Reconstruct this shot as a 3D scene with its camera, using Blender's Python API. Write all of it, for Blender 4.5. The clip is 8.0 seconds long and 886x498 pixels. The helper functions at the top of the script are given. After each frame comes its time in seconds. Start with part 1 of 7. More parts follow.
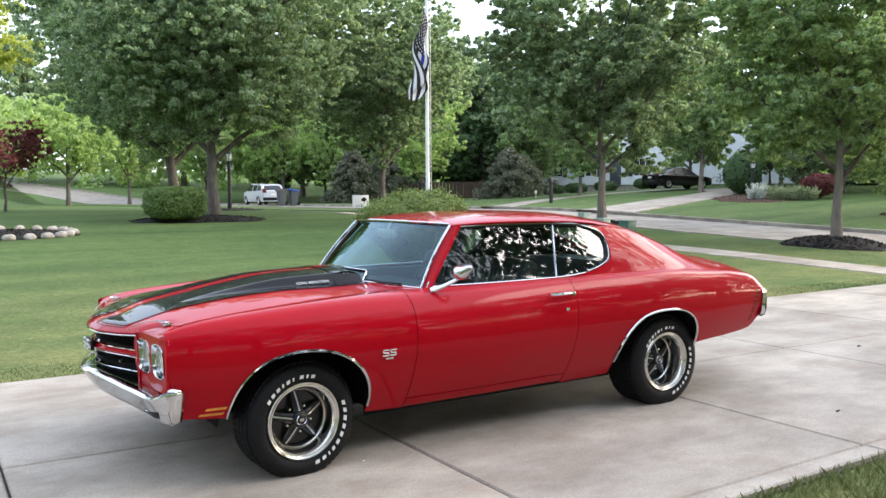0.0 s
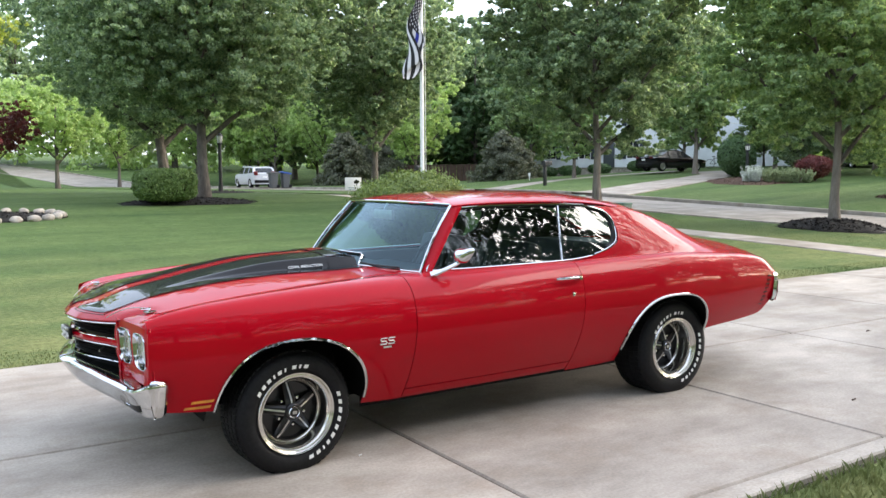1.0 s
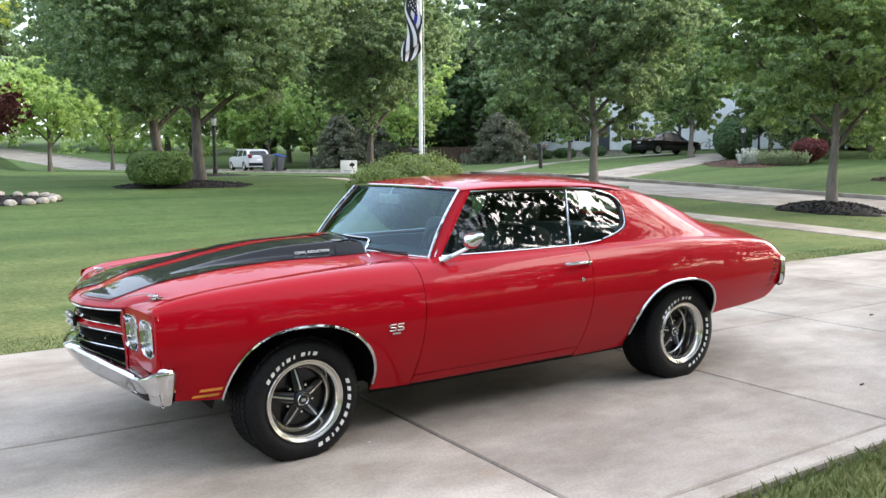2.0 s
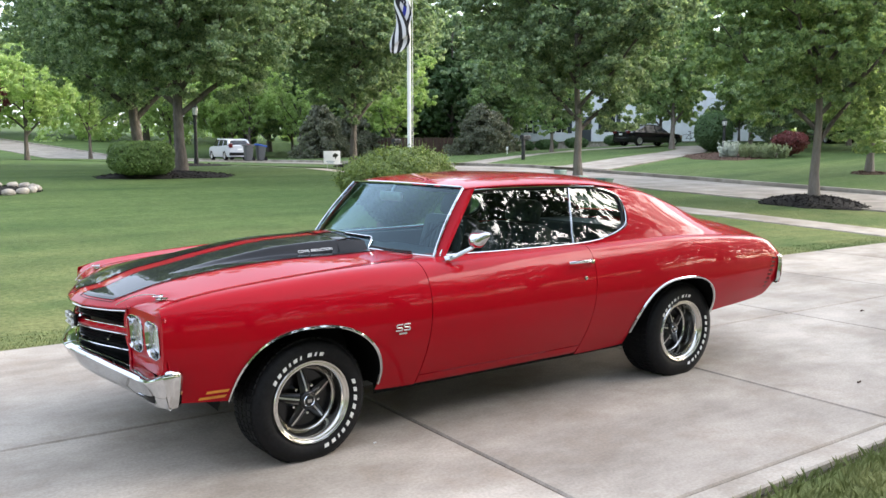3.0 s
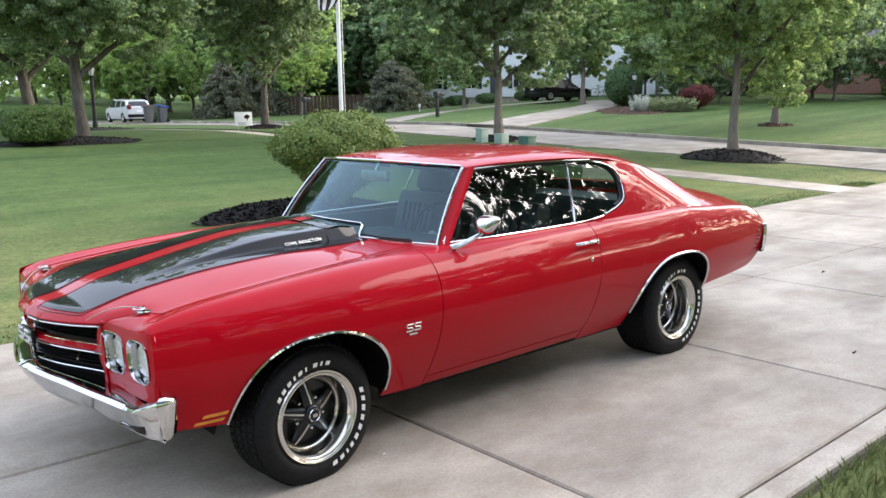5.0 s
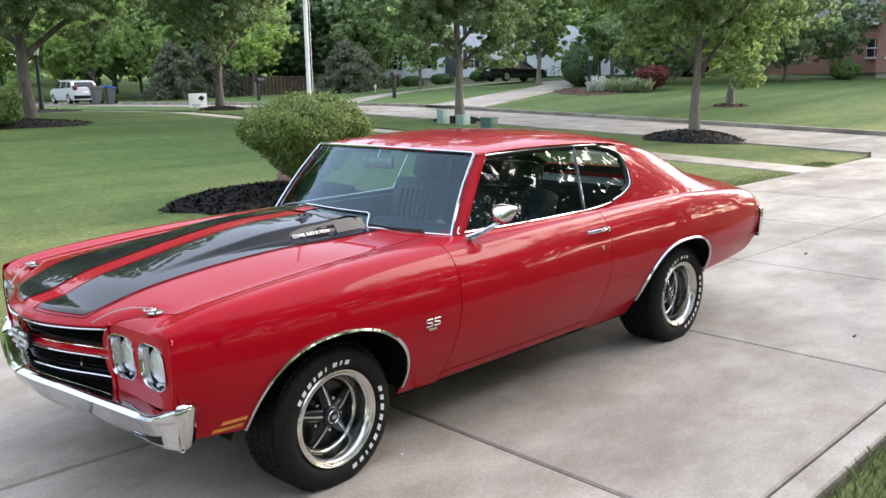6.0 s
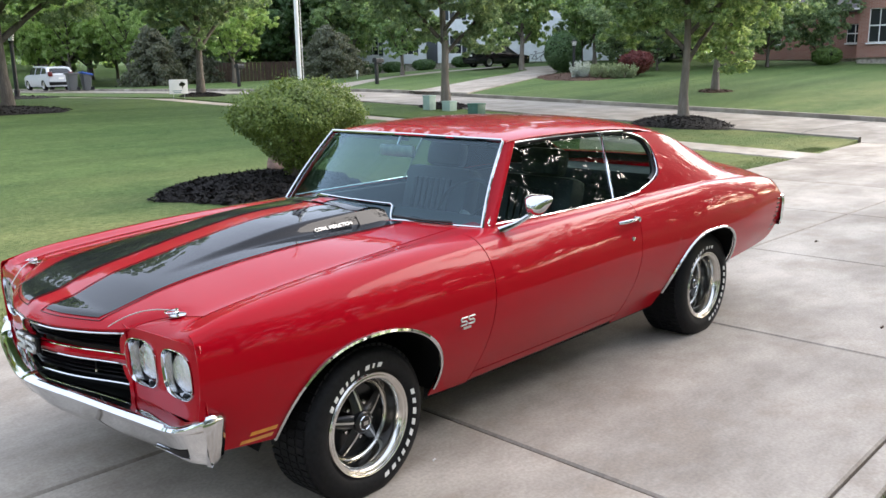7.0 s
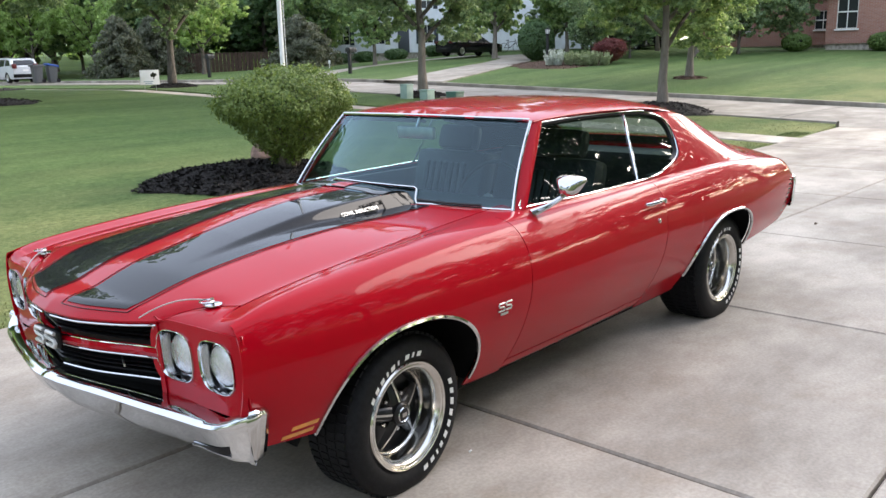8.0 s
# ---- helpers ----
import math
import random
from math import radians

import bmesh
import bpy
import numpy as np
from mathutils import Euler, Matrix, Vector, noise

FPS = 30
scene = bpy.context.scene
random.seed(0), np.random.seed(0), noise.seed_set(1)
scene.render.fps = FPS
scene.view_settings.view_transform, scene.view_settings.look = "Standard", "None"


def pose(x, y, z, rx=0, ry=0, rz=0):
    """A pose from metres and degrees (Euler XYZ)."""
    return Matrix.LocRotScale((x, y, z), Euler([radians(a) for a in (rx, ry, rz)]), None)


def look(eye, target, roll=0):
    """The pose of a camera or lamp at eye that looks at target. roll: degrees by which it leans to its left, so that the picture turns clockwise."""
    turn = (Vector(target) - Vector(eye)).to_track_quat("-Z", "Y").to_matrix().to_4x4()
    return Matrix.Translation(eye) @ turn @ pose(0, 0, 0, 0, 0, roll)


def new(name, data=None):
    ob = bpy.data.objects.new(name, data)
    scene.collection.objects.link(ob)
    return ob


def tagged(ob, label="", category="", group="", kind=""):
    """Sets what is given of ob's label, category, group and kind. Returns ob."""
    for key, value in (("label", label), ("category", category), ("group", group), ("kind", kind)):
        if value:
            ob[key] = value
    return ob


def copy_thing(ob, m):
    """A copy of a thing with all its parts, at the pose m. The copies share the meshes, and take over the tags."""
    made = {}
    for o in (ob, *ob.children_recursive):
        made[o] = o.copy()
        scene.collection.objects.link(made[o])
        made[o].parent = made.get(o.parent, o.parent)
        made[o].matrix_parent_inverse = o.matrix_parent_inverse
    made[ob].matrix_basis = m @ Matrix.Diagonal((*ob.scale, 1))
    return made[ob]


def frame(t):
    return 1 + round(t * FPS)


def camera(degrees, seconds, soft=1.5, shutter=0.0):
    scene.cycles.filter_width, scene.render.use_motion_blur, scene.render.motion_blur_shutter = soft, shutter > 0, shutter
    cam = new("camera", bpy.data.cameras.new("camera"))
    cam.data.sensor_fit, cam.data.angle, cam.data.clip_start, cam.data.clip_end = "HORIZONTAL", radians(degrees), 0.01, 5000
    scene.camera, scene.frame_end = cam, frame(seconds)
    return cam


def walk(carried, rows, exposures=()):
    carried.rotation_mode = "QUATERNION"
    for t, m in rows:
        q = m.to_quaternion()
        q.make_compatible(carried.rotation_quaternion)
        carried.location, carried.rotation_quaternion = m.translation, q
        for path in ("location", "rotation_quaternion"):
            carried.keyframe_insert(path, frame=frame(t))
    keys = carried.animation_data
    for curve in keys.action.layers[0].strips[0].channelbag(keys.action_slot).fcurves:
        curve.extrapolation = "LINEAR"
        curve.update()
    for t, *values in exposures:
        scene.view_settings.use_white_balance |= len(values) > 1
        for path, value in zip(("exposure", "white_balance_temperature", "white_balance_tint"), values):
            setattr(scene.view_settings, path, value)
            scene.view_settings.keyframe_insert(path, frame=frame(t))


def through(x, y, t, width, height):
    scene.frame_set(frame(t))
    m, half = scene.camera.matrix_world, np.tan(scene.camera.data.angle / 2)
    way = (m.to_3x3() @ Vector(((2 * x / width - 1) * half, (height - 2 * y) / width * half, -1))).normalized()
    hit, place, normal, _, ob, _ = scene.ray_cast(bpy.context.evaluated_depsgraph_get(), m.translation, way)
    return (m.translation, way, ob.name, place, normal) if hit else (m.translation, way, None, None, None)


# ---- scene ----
cam = camera(56.3, 8.0)
PATH = [
    (0, (-1.769, -4.986, 1.526), (-0.695, -3.304, 1.395), -0.3),
    (0.5, (-1.691, -4.825, 1.526), (-0.606, -3.152, 1.375), -0.2),
    (1, (-1.658, -4.726, 1.501), (-0.57, -3.056, 1.329), -0.3),
    (1.5, (-1.671, -4.666, 1.499), (-0.582, -3.0, 1.302), -0.4),
    (3, (-1.791, -4.52, 1.555), (-0.655, -2.891, 1.318), 0.0),
    (3.5, (-1.846, -4.389, 1.572), (-0.682, -2.783, 1.315), -0.0),
    (4, (-1.838, -4.2, 1.594), (-0.641, -2.622, 1.313), -0.3),
    (4.5, (-1.84, -4.011, 1.627), (-0.599, -2.474, 1.316), -0.6),
    (5, (-1.914, -3.85, 1.661), (-0.614, -2.369, 1.319), -0.9),
    (6.5, (-2.027, -3.351, 1.684), (-0.633, -1.975, 1.28), -0.9),
    (7, (-2.024, -3.192, 1.673), (-0.619, -1.833, 1.252), -1.0),
    (7.5, (-2.066, -3.037, 1.653), (-0.641, -1.705, 1.21), -1.3),
    (8, (-2.108, -2.91, 1.622), (-0.66, -1.604, 1.177), -1.4),
]
walk(cam, [(t, look(eye, target, roll)) for t, eye, target, roll in PATH], [(0, 1.99, 6250, 12), (3, 2.02, 6250, 12), (5, 1.98, 6250, 13), (6.5, 1.92, 6250, 13), (8, 1.88, 6250, 13)])

# ---- sky, sun, exposure ----
SUN_UP, SUN_ROUND = 22.0, 111.0
world = bpy.data.worlds.new("sky")
scene.world = world
world.use_nodes = True
wn = world.node_tree
sky = wn.nodes.new("ShaderNodeTexSky")
sky.sky_type = "NISHITA"
sky.sun_disc = False
sky.sun_elevation, sky.sun_rotation = radians(SUN_UP), radians(SUN_ROUND)
sky.air_density, sky.dust_density, sky.ozone_density = 1.0, 2.6, 1.0
wn.nodes["Background"].inputs["Strength"].default_value = 0.15
veil = wn.nodes.new("ShaderNodeMix")  # thin even cloud over the blue
veil.data_type = "RGBA"
veil.inputs[0].default_value = 0.50
veil.inputs[7].default_value = (4.9, 5.2, 5.6, 1.0)
wn.links.new(sky.outputs["Color"], veil.inputs[6])
wn.links.new(veil.outputs[2], wn.nodes["Background"].inputs["Color"])
sun = new("sun", bpy.data.lights.new("sun", "SUN"))
sun.data.energy, sun.data.angle, sun.data.color = 1.5, radians(56), (1.0, 0.90, 0.77)
a, e = radians(SUN_ROUND), radians(SUN_UP)
sun.matrix_world = look((0, 0, 30), (-math.sin(a) * math.cos(e), -math.cos(a) * math.cos(e), 30 - math.sin(e)))


# ---- materials ----
def shader(name):
    m = bpy.data.materials.new(name)
    m.use_nodes = True
    return m, m.node_tree.nodes, m.node_tree.links, m.node_tree.nodes["Principled BSDF"]


def rgba(c):
    return (c[0], c[1], c[2], 1.0)


def mixed(nodes, links, factor, one, two):
    """Colour between two, each a colour or a socket."""
    n = nodes.new("ShaderNodeMix")
    n.data_type = "RGBA"
    links.new(factor, n.inputs[0])
    for k, c in ((6, one), (7, two)):
        if isinstance(c, tuple):
            n.inputs[k].default_value = rgba(c)
        else:
            links.new(c, n.inputs[k])
    return n.outputs[2]


def grain(nodes, links, scale, detail=4.0, low=0.35, high=0.65, coords="Object", stretch=(1, 1, 1), rough=0.55):
    co = nodes.new("ShaderNodeTexCoord")
    mp = nodes.new("ShaderNodeMapping")
    mp.inputs["Scale"].default_value = stretch
    tx = nodes.new("ShaderNodeTexNoise")
    tx.inputs["Scale"].default_value, tx.inputs["Detail"].default_value, tx.inputs["Roughness"].default_value = scale, detail, rough
    rg = nodes.new("ShaderNodeMapRange")
    rg.inputs["From Min"].default_value, rg.inputs["From Max"].default_value = low, high
    if coords == "World":
        geo = nodes.new("ShaderNodeNewGeometry")
        links.new(geo.outputs["Position"], mp.inputs["Vector"])
    else:
        links.new(co.outputs[coords], mp.inputs["Vector"])
    links.new(mp.outputs["Vector"], tx.inputs["Vector"])
    links.new(tx.outputs["Fac"], rg.inputs["Value"])
    return rg.outputs["Result"]


def bump(nodes, links, bsdf, height, strength, distance):
    b = nodes.new("ShaderNodeBump")
    b.inputs["Strength"].default_value, b.inputs["Distance"].default_value = strength, distance
    links.new(height, b.inputs["Height"])
    links.new(b.outputs["Normal"], bsdf.inputs["Normal"])


def plain(name, colour, rough=0.5, metal=0.0, coat=0.0, vary=0.12, scale=25.0, bumps=0.0, gloss=0.5):
    """A surface with a little grain of its own."""
    m, nodes, links, b = shader(name)
    f = grain(nodes, links, scale, coords="World")
    dark = tuple(c * (1 - vary) for c in colour)
    lite = tuple(min(1, c * (1 + vary)) for c in colour)
    links.new(mixed(nodes, links, f, dark, lite), b.inputs["Base Color"])
    b.inputs["Roughness"].default_value, b.inputs["Metallic"].default_value = rough, metal
    b.inputs["Coat Weight"].default_value, b.inputs["Coat Roughness"].default_value = coat, 0.03
    b.inputs["Specular IOR Level"].default_value = gloss
    if bumps:
        bump(nodes, links, b, grain(nodes, links, scale * 3, coords="World"), bumps, 0.01)
    return m


def leafy(name, one, two, through=0.35, rough=0.5):
    """Leaves: each takes a shade of its own and lets some light through."""
    m, nodes, links, b = shader(name)
    geo = nodes.new("ShaderNodeNewGeometry")
    col = mixed(nodes, links, geo.outputs["Random Per Island"], one, two)
    big = grain(nodes, links, 0.8, 2.0, coords="World")
    col = mixed(nodes, links, big, col, tuple((p + q) * 0.5 for p, q in zip(one, two)))
    links.new(col, b.inputs["Base Color"])
    b.inputs["Roughness"].default_value = rough
    b.inputs["Specular IOR Level"].default_value = 0.3
    tr = nodes.new("ShaderNodeBsdfTranslucent")
    links.new(mixed(nodes, links, geo.outputs["Random Per Island"], (one[0] * 1.5, one[1] * 1.6, one[2]), (two[0] * 1.5, two[1] * 1.5, two[2])), tr.inputs["Color"])
    mx = nodes.new("ShaderNodeMixShader")
    mx.inputs[0].default_value = through
    links.new(b.outputs[0], mx.inputs[1])
    links.new(tr.outputs[0], mx.inputs[2])
    links.new(mx.outputs[0], nodes["Material Output"].inputs["Surface"])
    return m


def thin_glass(name, tint, head_on=0.06, sheen=(1.0, 1.0, 1.0)):
    """A single pane: clear straight on, more and more of a mirror at a slant."""
    m, nodes, links, b = shader(name)
    nodes.remove(b)
    clear, shine, lw, mx = (nodes.new("ShaderNode" + k) for k in ("BsdfTransparent", "BsdfGlossy", "LayerWeight", "MixShader"))
    clear.inputs["Color"].default_value = rgba(tint)
    shine.inputs["Roughness"].default_value = 0.0
    shine.inputs["Color"].default_value = rgba(sheen)
    lw.inputs["Blend"].default_value = 0.5
    steep, rise = nodes.new("ShaderNodeMath"), nodes.new("ShaderNodeMath")
    steep.operation, rise.operation = "POWER", "MULTIPLY_ADD"
    steep.inputs[1].default_value = 5.0
    rise.inputs[1].default_value, rise.inputs[2].default_value = 1.0 - head_on, head_on
    links.new(lw.outputs["Facing"], steep.inputs[0])
    links.new(steep.outputs[0], rise.inputs[0])
    links.new(rise.outputs[0], mx.inputs[0])
    links.new(clear.outputs[0], mx.inputs[1])
    links.new(shine.outputs[0], mx.inputs[2])
    links.new(mx.outputs[0], nodes["Material Output"].inputs["Surface"])
    return m


def make_paint(name, colour, deep, ior=1.5):
    """Glossy car enamel: fine flake, clear coat with a faint orange peel."""
    m, nodes, links, b = shader(name)
    f = grain(nodes, links, 900.0, 1.0, coords="World")
    links.new(mixed(nodes, links, f, deep, colour), b.inputs["Base Color"])
    b.inputs["Roughness"].default_value, b.inputs["Metallic"].default_value = 0.5, 0.0
    b.inputs["Specular IOR Level"].default_value = 0.04
    b.inputs["Coat Weight"].default_value, b.inputs["Coat Roughness"].default_value = 1.0, 0.006
    b.inputs["Coat IOR"].default_value = ior
    n = nodes.new("ShaderNodeBump")
    n.inputs["Strength"].default_value, n.inputs["Distance"].default_value = 0.008, 0.004
    links.new(grain(nodes, links, 14.0, 2.0, coords="World"), n.inputs["Height"])
    links.new(n.outputs["Normal"], b.inputs["Coat Normal"])
    return m


def make_concrete(name, base):
    m, nodes, links, b = shader(name)
    cloud = grain(nodes, links, 1.1, 7.0, 0.36, 0.66, "World", (0.55, 1.0, 1.0), rough=0.66)
    fine = grain(nodes, links, 60.0, 3.0, coords="World")
    broom = grain(nodes, links, 9.0, 4.0, 0.3, 0.75, "World", (1.0, 0.12, 1.0))
    c = mixed(nodes, links, cloud, tuple(v * w for v, w in zip(base, (0.60, 0.575, 0.55))), tuple(v * 1.24 for v in base))
    stain = grain(nodes, links, 1.7, 6.0, 0.5, 0.8, "World", rough=0.7)
    c = mixed(nodes, links, stain, c, tuple(v * w for v, w in zip(base, (0.66, 0.585, 0.51))))
    info = nodes.new("ShaderNodeObjectInfo")
    slab = nodes.new("ShaderNodeMapRange")
    slab.inputs["To Min"].default_value, slab.inputs["To Max"].default_value = 0.90, 1.08
    links.new(info.outputs["Random"], slab.inputs["Value"])
    fine_col = mixed(nodes, links, fine, (0.86, 0.86, 0.86), (1.06, 1.06, 1.06))
    mul = nodes.new("ShaderNodeMix")
    mul.data_type, mul.blend_type = "RGBA", "MULTIPLY"
    mul.inputs[0].default_value = 1.0
    links.new(c, mul.inputs[6])
    links.new(fine_col, mul.inputs[7])
    hs = nodes.new("ShaderNodeHueSaturation")
    links.new(slab.outputs["Result"], hs.inputs["Value"])
    links.new(mul.outputs[2], hs.inputs["Color"])
    links.new(hs.outputs["Color"], b.inputs["Base Color"])
    b.inputs["Roughness"].default_value = 0.72
    bump(nodes, links, b, broom, 0.12, 0.004)
    return m


def lawn_colour(nodes, links):
    """Turf: dark mown bands, blotches, and straw tinges where it dries out beside the paving."""
    tuft = grain(nodes, links, 2.6, 8.0, 0.32, 0.68, "World", rough=0.75)
    mow = grain(nodes, links, 0.8, 4.0, 0.34, 0.70, "World", (0.12, 1.0, 1.0))
    c = mixed(nodes, links, tuft, (0.060, 0.108, 0.034), (0.158, 0.222, 0.078))
    c = mixed(nodes, links, mow, (0.056, 0.102, 0.034), c)
    geo, sp, dry, mul = (nodes.new("ShaderNode" + k) for k in ("NewGeometry", "SeparateXYZ", "MapRange", "Math"))
    links.new(geo.outputs["Position"], sp.inputs[0])
    links.new(sp.outputs["Y"], dry.inputs["Value"])
    dry.inputs["From Min"].default_value, dry.inputs["From Max"].default_value = 11.0, 3.0
    dry.inputs["To Min"].default_value, dry.inputs["To Max"].default_value = 0.10, 0.85
    mul.operation = "MULTIPLY"
    links.new(dry.outputs["Result"], mul.inputs[0])
    links.new(grain(nodes, links, 0.5, 6.0, 0.34, 0.62, "World", (0.5, 1.0, 1.0), 0.65), mul.inputs[1])
    return mixed(nodes, links, mul.outputs[0], c, (0.275, 0.272, 0.115))


def make_lawn(name):
    m, nodes, links, b = shader(name)
    blade = grain(nodes, links, 16.0, 8.0, 0.36, 0.64, "World", rough=0.85)
    shade = mixed(nodes, links, blade, (0.50, 0.56, 0.46), (1.36, 1.32, 1.26))
    mul = nodes.new("ShaderNodeMix")
    mul.data_type, mul.blend_type = "RGBA", "MULTIPLY"
    mul.inputs[0].default_value = 1.0
    links.new(lawn_colour(nodes, links), mul.inputs[6])
    links.new(shade, mul.inputs[7])
    links.new(mul.outputs[2], b.inputs["Base Color"])
    b.inputs["Roughness"].default_value = 0.85
    b.inputs["Specular IOR Level"].default_value = 0.15
    bump(nodes, links, b, blade, 0.5, 0.03)
    return m


def make_bark(name, one, two):
    m, nodes, links, b = shader(name)
    f = grain(nodes, links, 9.0, 6.0, 0.3, 0.7, "World", (1.0, 1.0, 0.25), rough=0.7)
    links.new(mixed(nodes, links, f, one, two), b.inputs["Base Color"])
    b.inputs["Roughness"].default_value = 0.9
    bump(nodes, links, b, f, 0.8, 0.03)
    return m


def make_brick(name, one, two, mortar, scale=1.0):
    """Courses of brick seen from far off; x and z of the wall carry the pattern."""
    m, nodes, links, b = shader(name)
    co, sp, cb = nodes.new("ShaderNodeNewGeometry"), nodes.new("ShaderNodeSeparateXYZ"), nodes.new("ShaderNodeCombineXYZ")
    ad = nodes.new("ShaderNodeMath")
    links.new(co.outputs["Position"], sp.inputs[0])
    links.new(sp.outputs["X"], ad.inputs[0])
    links.new(sp.outputs["Y"], ad.inputs[1])
    links.new(ad.outputs[0], cb.inputs["X"])
    links.new(sp.outputs["Z"], cb.inputs["Y"])
    br = nodes.new("ShaderNodeTexBrick")
    br.inputs["Color1"].default_value, br.inputs["Color2"].default_value, br.inputs["Mortar"].default_value = rgba(one), rgba(two), rgba(mortar)
    br.inputs["Scale"].default_value = scale
    br.inputs["Brick Width"].default_value, br.inputs["Row Height"].default_value, br.inputs["Mortar Size"].default_value = 0.22, 0.075, 0.008
    links.new(cb.outputs[0], br.inputs["Vector"])
    links.new(br.outputs["Color"], b.inputs["Base Color"])
    b.inputs["Roughness"].default_value = 0.9
    bump(nodes, links, b, br.outputs["Fac"], -0.4, 0.01)
    return m


RED = make_paint("red_enamel", (0.41, 0.0005, 0.0095), (0.34, 0.0004, 0.0076), 1.25)
BLACK = make_paint("black_stripe_enamel", (0.003, 0.003, 0.004), (0.002, 0.002, 0.003), 1.33)
CHROME = plain("chrome", (0.60, 0.61, 0.62), 0.05, 1.0, vary=0.03)
POLISHED = plain("polished_stainless", (0.60, 0.585, 0.55), 0.16, 1.0, vary=0.06, scale=40)
SATIN = plain("satin_argent", (0.50, 0.50, 0.49), 0.28, 1.0, vary=0.08)
RUBBER = plain("tyre_rubber", (0.008, 0.008, 0.009), 0.62, vary=0.25, scale=60, bumps=0.1, gloss=0.18)
WHITE_RUBBER = plain("white_letter_rubber", (0.70, 0.70, 0.68), 0.6, vary=0.05)
WHEEL_BLACK = plain("wheel_black", (0.008, 0.008, 0.009), 0.3, coat=0.2, gloss=0.3)
DARK = plain("dark_underside", (0.007, 0.007, 0.007), 0.8, gloss=0.1)
GRILLE = plain("grille_black", (0.005, 0.005, 0.006), 0.35, gloss=0.25)
VINYL = plain("black_vinyl", (0.020, 0.023, 0.026), 0.45, vary=0.08, scale=20)
LENS = plain("lamp_lens", (0.62, 0.64, 0.66), 0.12, 0.7, coat=1.0, vary=0.1, scale=90, bumps=0.25)
AMBER = plain("amber_marker_lens", (0.62, 0.22, 0.03), 0.2, coat=1.0)
TAIL = plain("red_tail_lens", (0.30, 0.01, 0.01), 0.15, coat=1.0)
GLASS = thin_glass("tinted_window_glass", (0.52, 0.62, 0.59), 0.085)
SCREEN_GLASS = thin_glass("windscreen_glass", (0.52, 0.68, 0.72), 0.065, (0.66, 0.88, 1.0))
EMBLEM = plain("bright_emblem_metal", (0.58, 0.57, 0.54), 0.35, 0.3, vary=0.03)
FAR_GLASS = plain("dark_window_glass", (0.016, 0.019, 0.022), 0.22)
CONCRETE = make_concrete("driveway_concrete", (0.425, 0.375, 0.316))
ROADWAY = make_concrete("street_concrete", (0.335, 0.302, 0.258))
JOINT = plain("joint_tar", (0.05, 0.046, 0.042), 0.9)
LAWN = make_lawn("mown_grass")


def make_blades(name):
    """Grass blades: each its own green, in patches from lush to straw-tinged."""
    m, nodes, links, b = shader(name)
    geo = nodes.new("ShaderNodeNewGeometry")
    tone = mixed(nodes, links, geo.outputs["Random Per Island"], (0.85, 0.88, 0.80), (1.25, 1.22, 1.2))
    mul = nodes.new("ShaderNodeMix")
    mul.data_type, mul.blend_type = "RGBA", "MULTIPLY"
    mul.inputs[0].default_value = 1.0
    links.new(lawn_colour(nodes, links), mul.inputs[6])
    links.new(tone, mul.inputs[7])
    col = mul.outputs[2]
    links.new(col, b.inputs["Base Color"])
    b.inputs["Roughness"].default_value, b.inputs["Specular IOR Level"].default_value = 0.6, 0.2
    return m


BLADES = make_blades("grass_blade")
MULCH = plain("dark_mulch", (0.016, 0.013, 0.011), 0.95, vary=0.5, scale=30, bumps=0.8)
BROWN_MULCH = plain("brown_mulch", (0.075, 0.040, 0.024), 0.95, vary=0.4, scale=25, bumps=0.8)
BARK = make_bark("grey_brown_bark", (0.055, 0.046, 0.038), (0.17, 0.145, 0.12))
LIGHT_BARK = make_bark("pale_smooth_bark", (0.13, 0.112, 0.095), (0.25, 0.215, 0.18))
MAPLE = leafy("maple_leaf", (0.070, 0.130, 0.074), (0.380, 0.460, 0.285), 0.5)
LIME = leafy("light_green_leaf", (0.095, 0.172, 0.078), (0.380, 0.470, 0.230), 0.5)
DEEP = leafy("dark_green_leaf", (0.045, 0.095, 0.040), (0.130, 0.205, 0.090), 0.35)
NEEDLE = leafy("conifer_needle", (0.060, 0.075, 0.050), (0.190, 0.195, 0.140), 0.25)
GOLD_LEAF = leafy("yellow_green_leaf", (0.24, 0.29, 0.06), (0.50, 0.52, 0.14), 0.5)
# sunlight and distance haze on the far trees are put into this pale colour
SUNLIT_LEAF = leafy("sunlit_pale_green_leaf", (0.20, 0.29, 0.10), (0.44, 0.54, 0.26), 0.55)
# backlit shade is put into this dark colour, for unseen trees mirrored in the car
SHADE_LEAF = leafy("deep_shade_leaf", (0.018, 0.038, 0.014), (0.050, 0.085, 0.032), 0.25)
BURGUNDY = leafy("burgundy_leaf", (0.085, 0.020, 0.022), (0.21, 0.060, 0.060), 0.3)
SILVER_LEAF = leafy("silver_leaf", (0.45, 0.48, 0.47), (0.70, 0.73, 0.72), 0.2)
SAGE = leafy("sage_leaf", (0.20, 0.25, 0.13), (0.42, 0.46, 0.30), 0.2)
SHRUB_LEAF = leafy("shrub_leaf", (0.062, 0.105, 0.026), (0.230, 0.290, 0.080), 0.25)
HEDGE = leafy("hedge_leaf", (0.060, 0.110, 0.028), (0.175, 0.255, 0.075), 0.25)
STONE = plain("pale_boulder", (0.38, 0.34, 0.29), 0.85, vary=0.3, scale=6, bumps=0.5)
WHITE_PAINT = plain("white_paint", (0.78, 0.78, 0.76), 0.5, vary=0.04, scale=3)
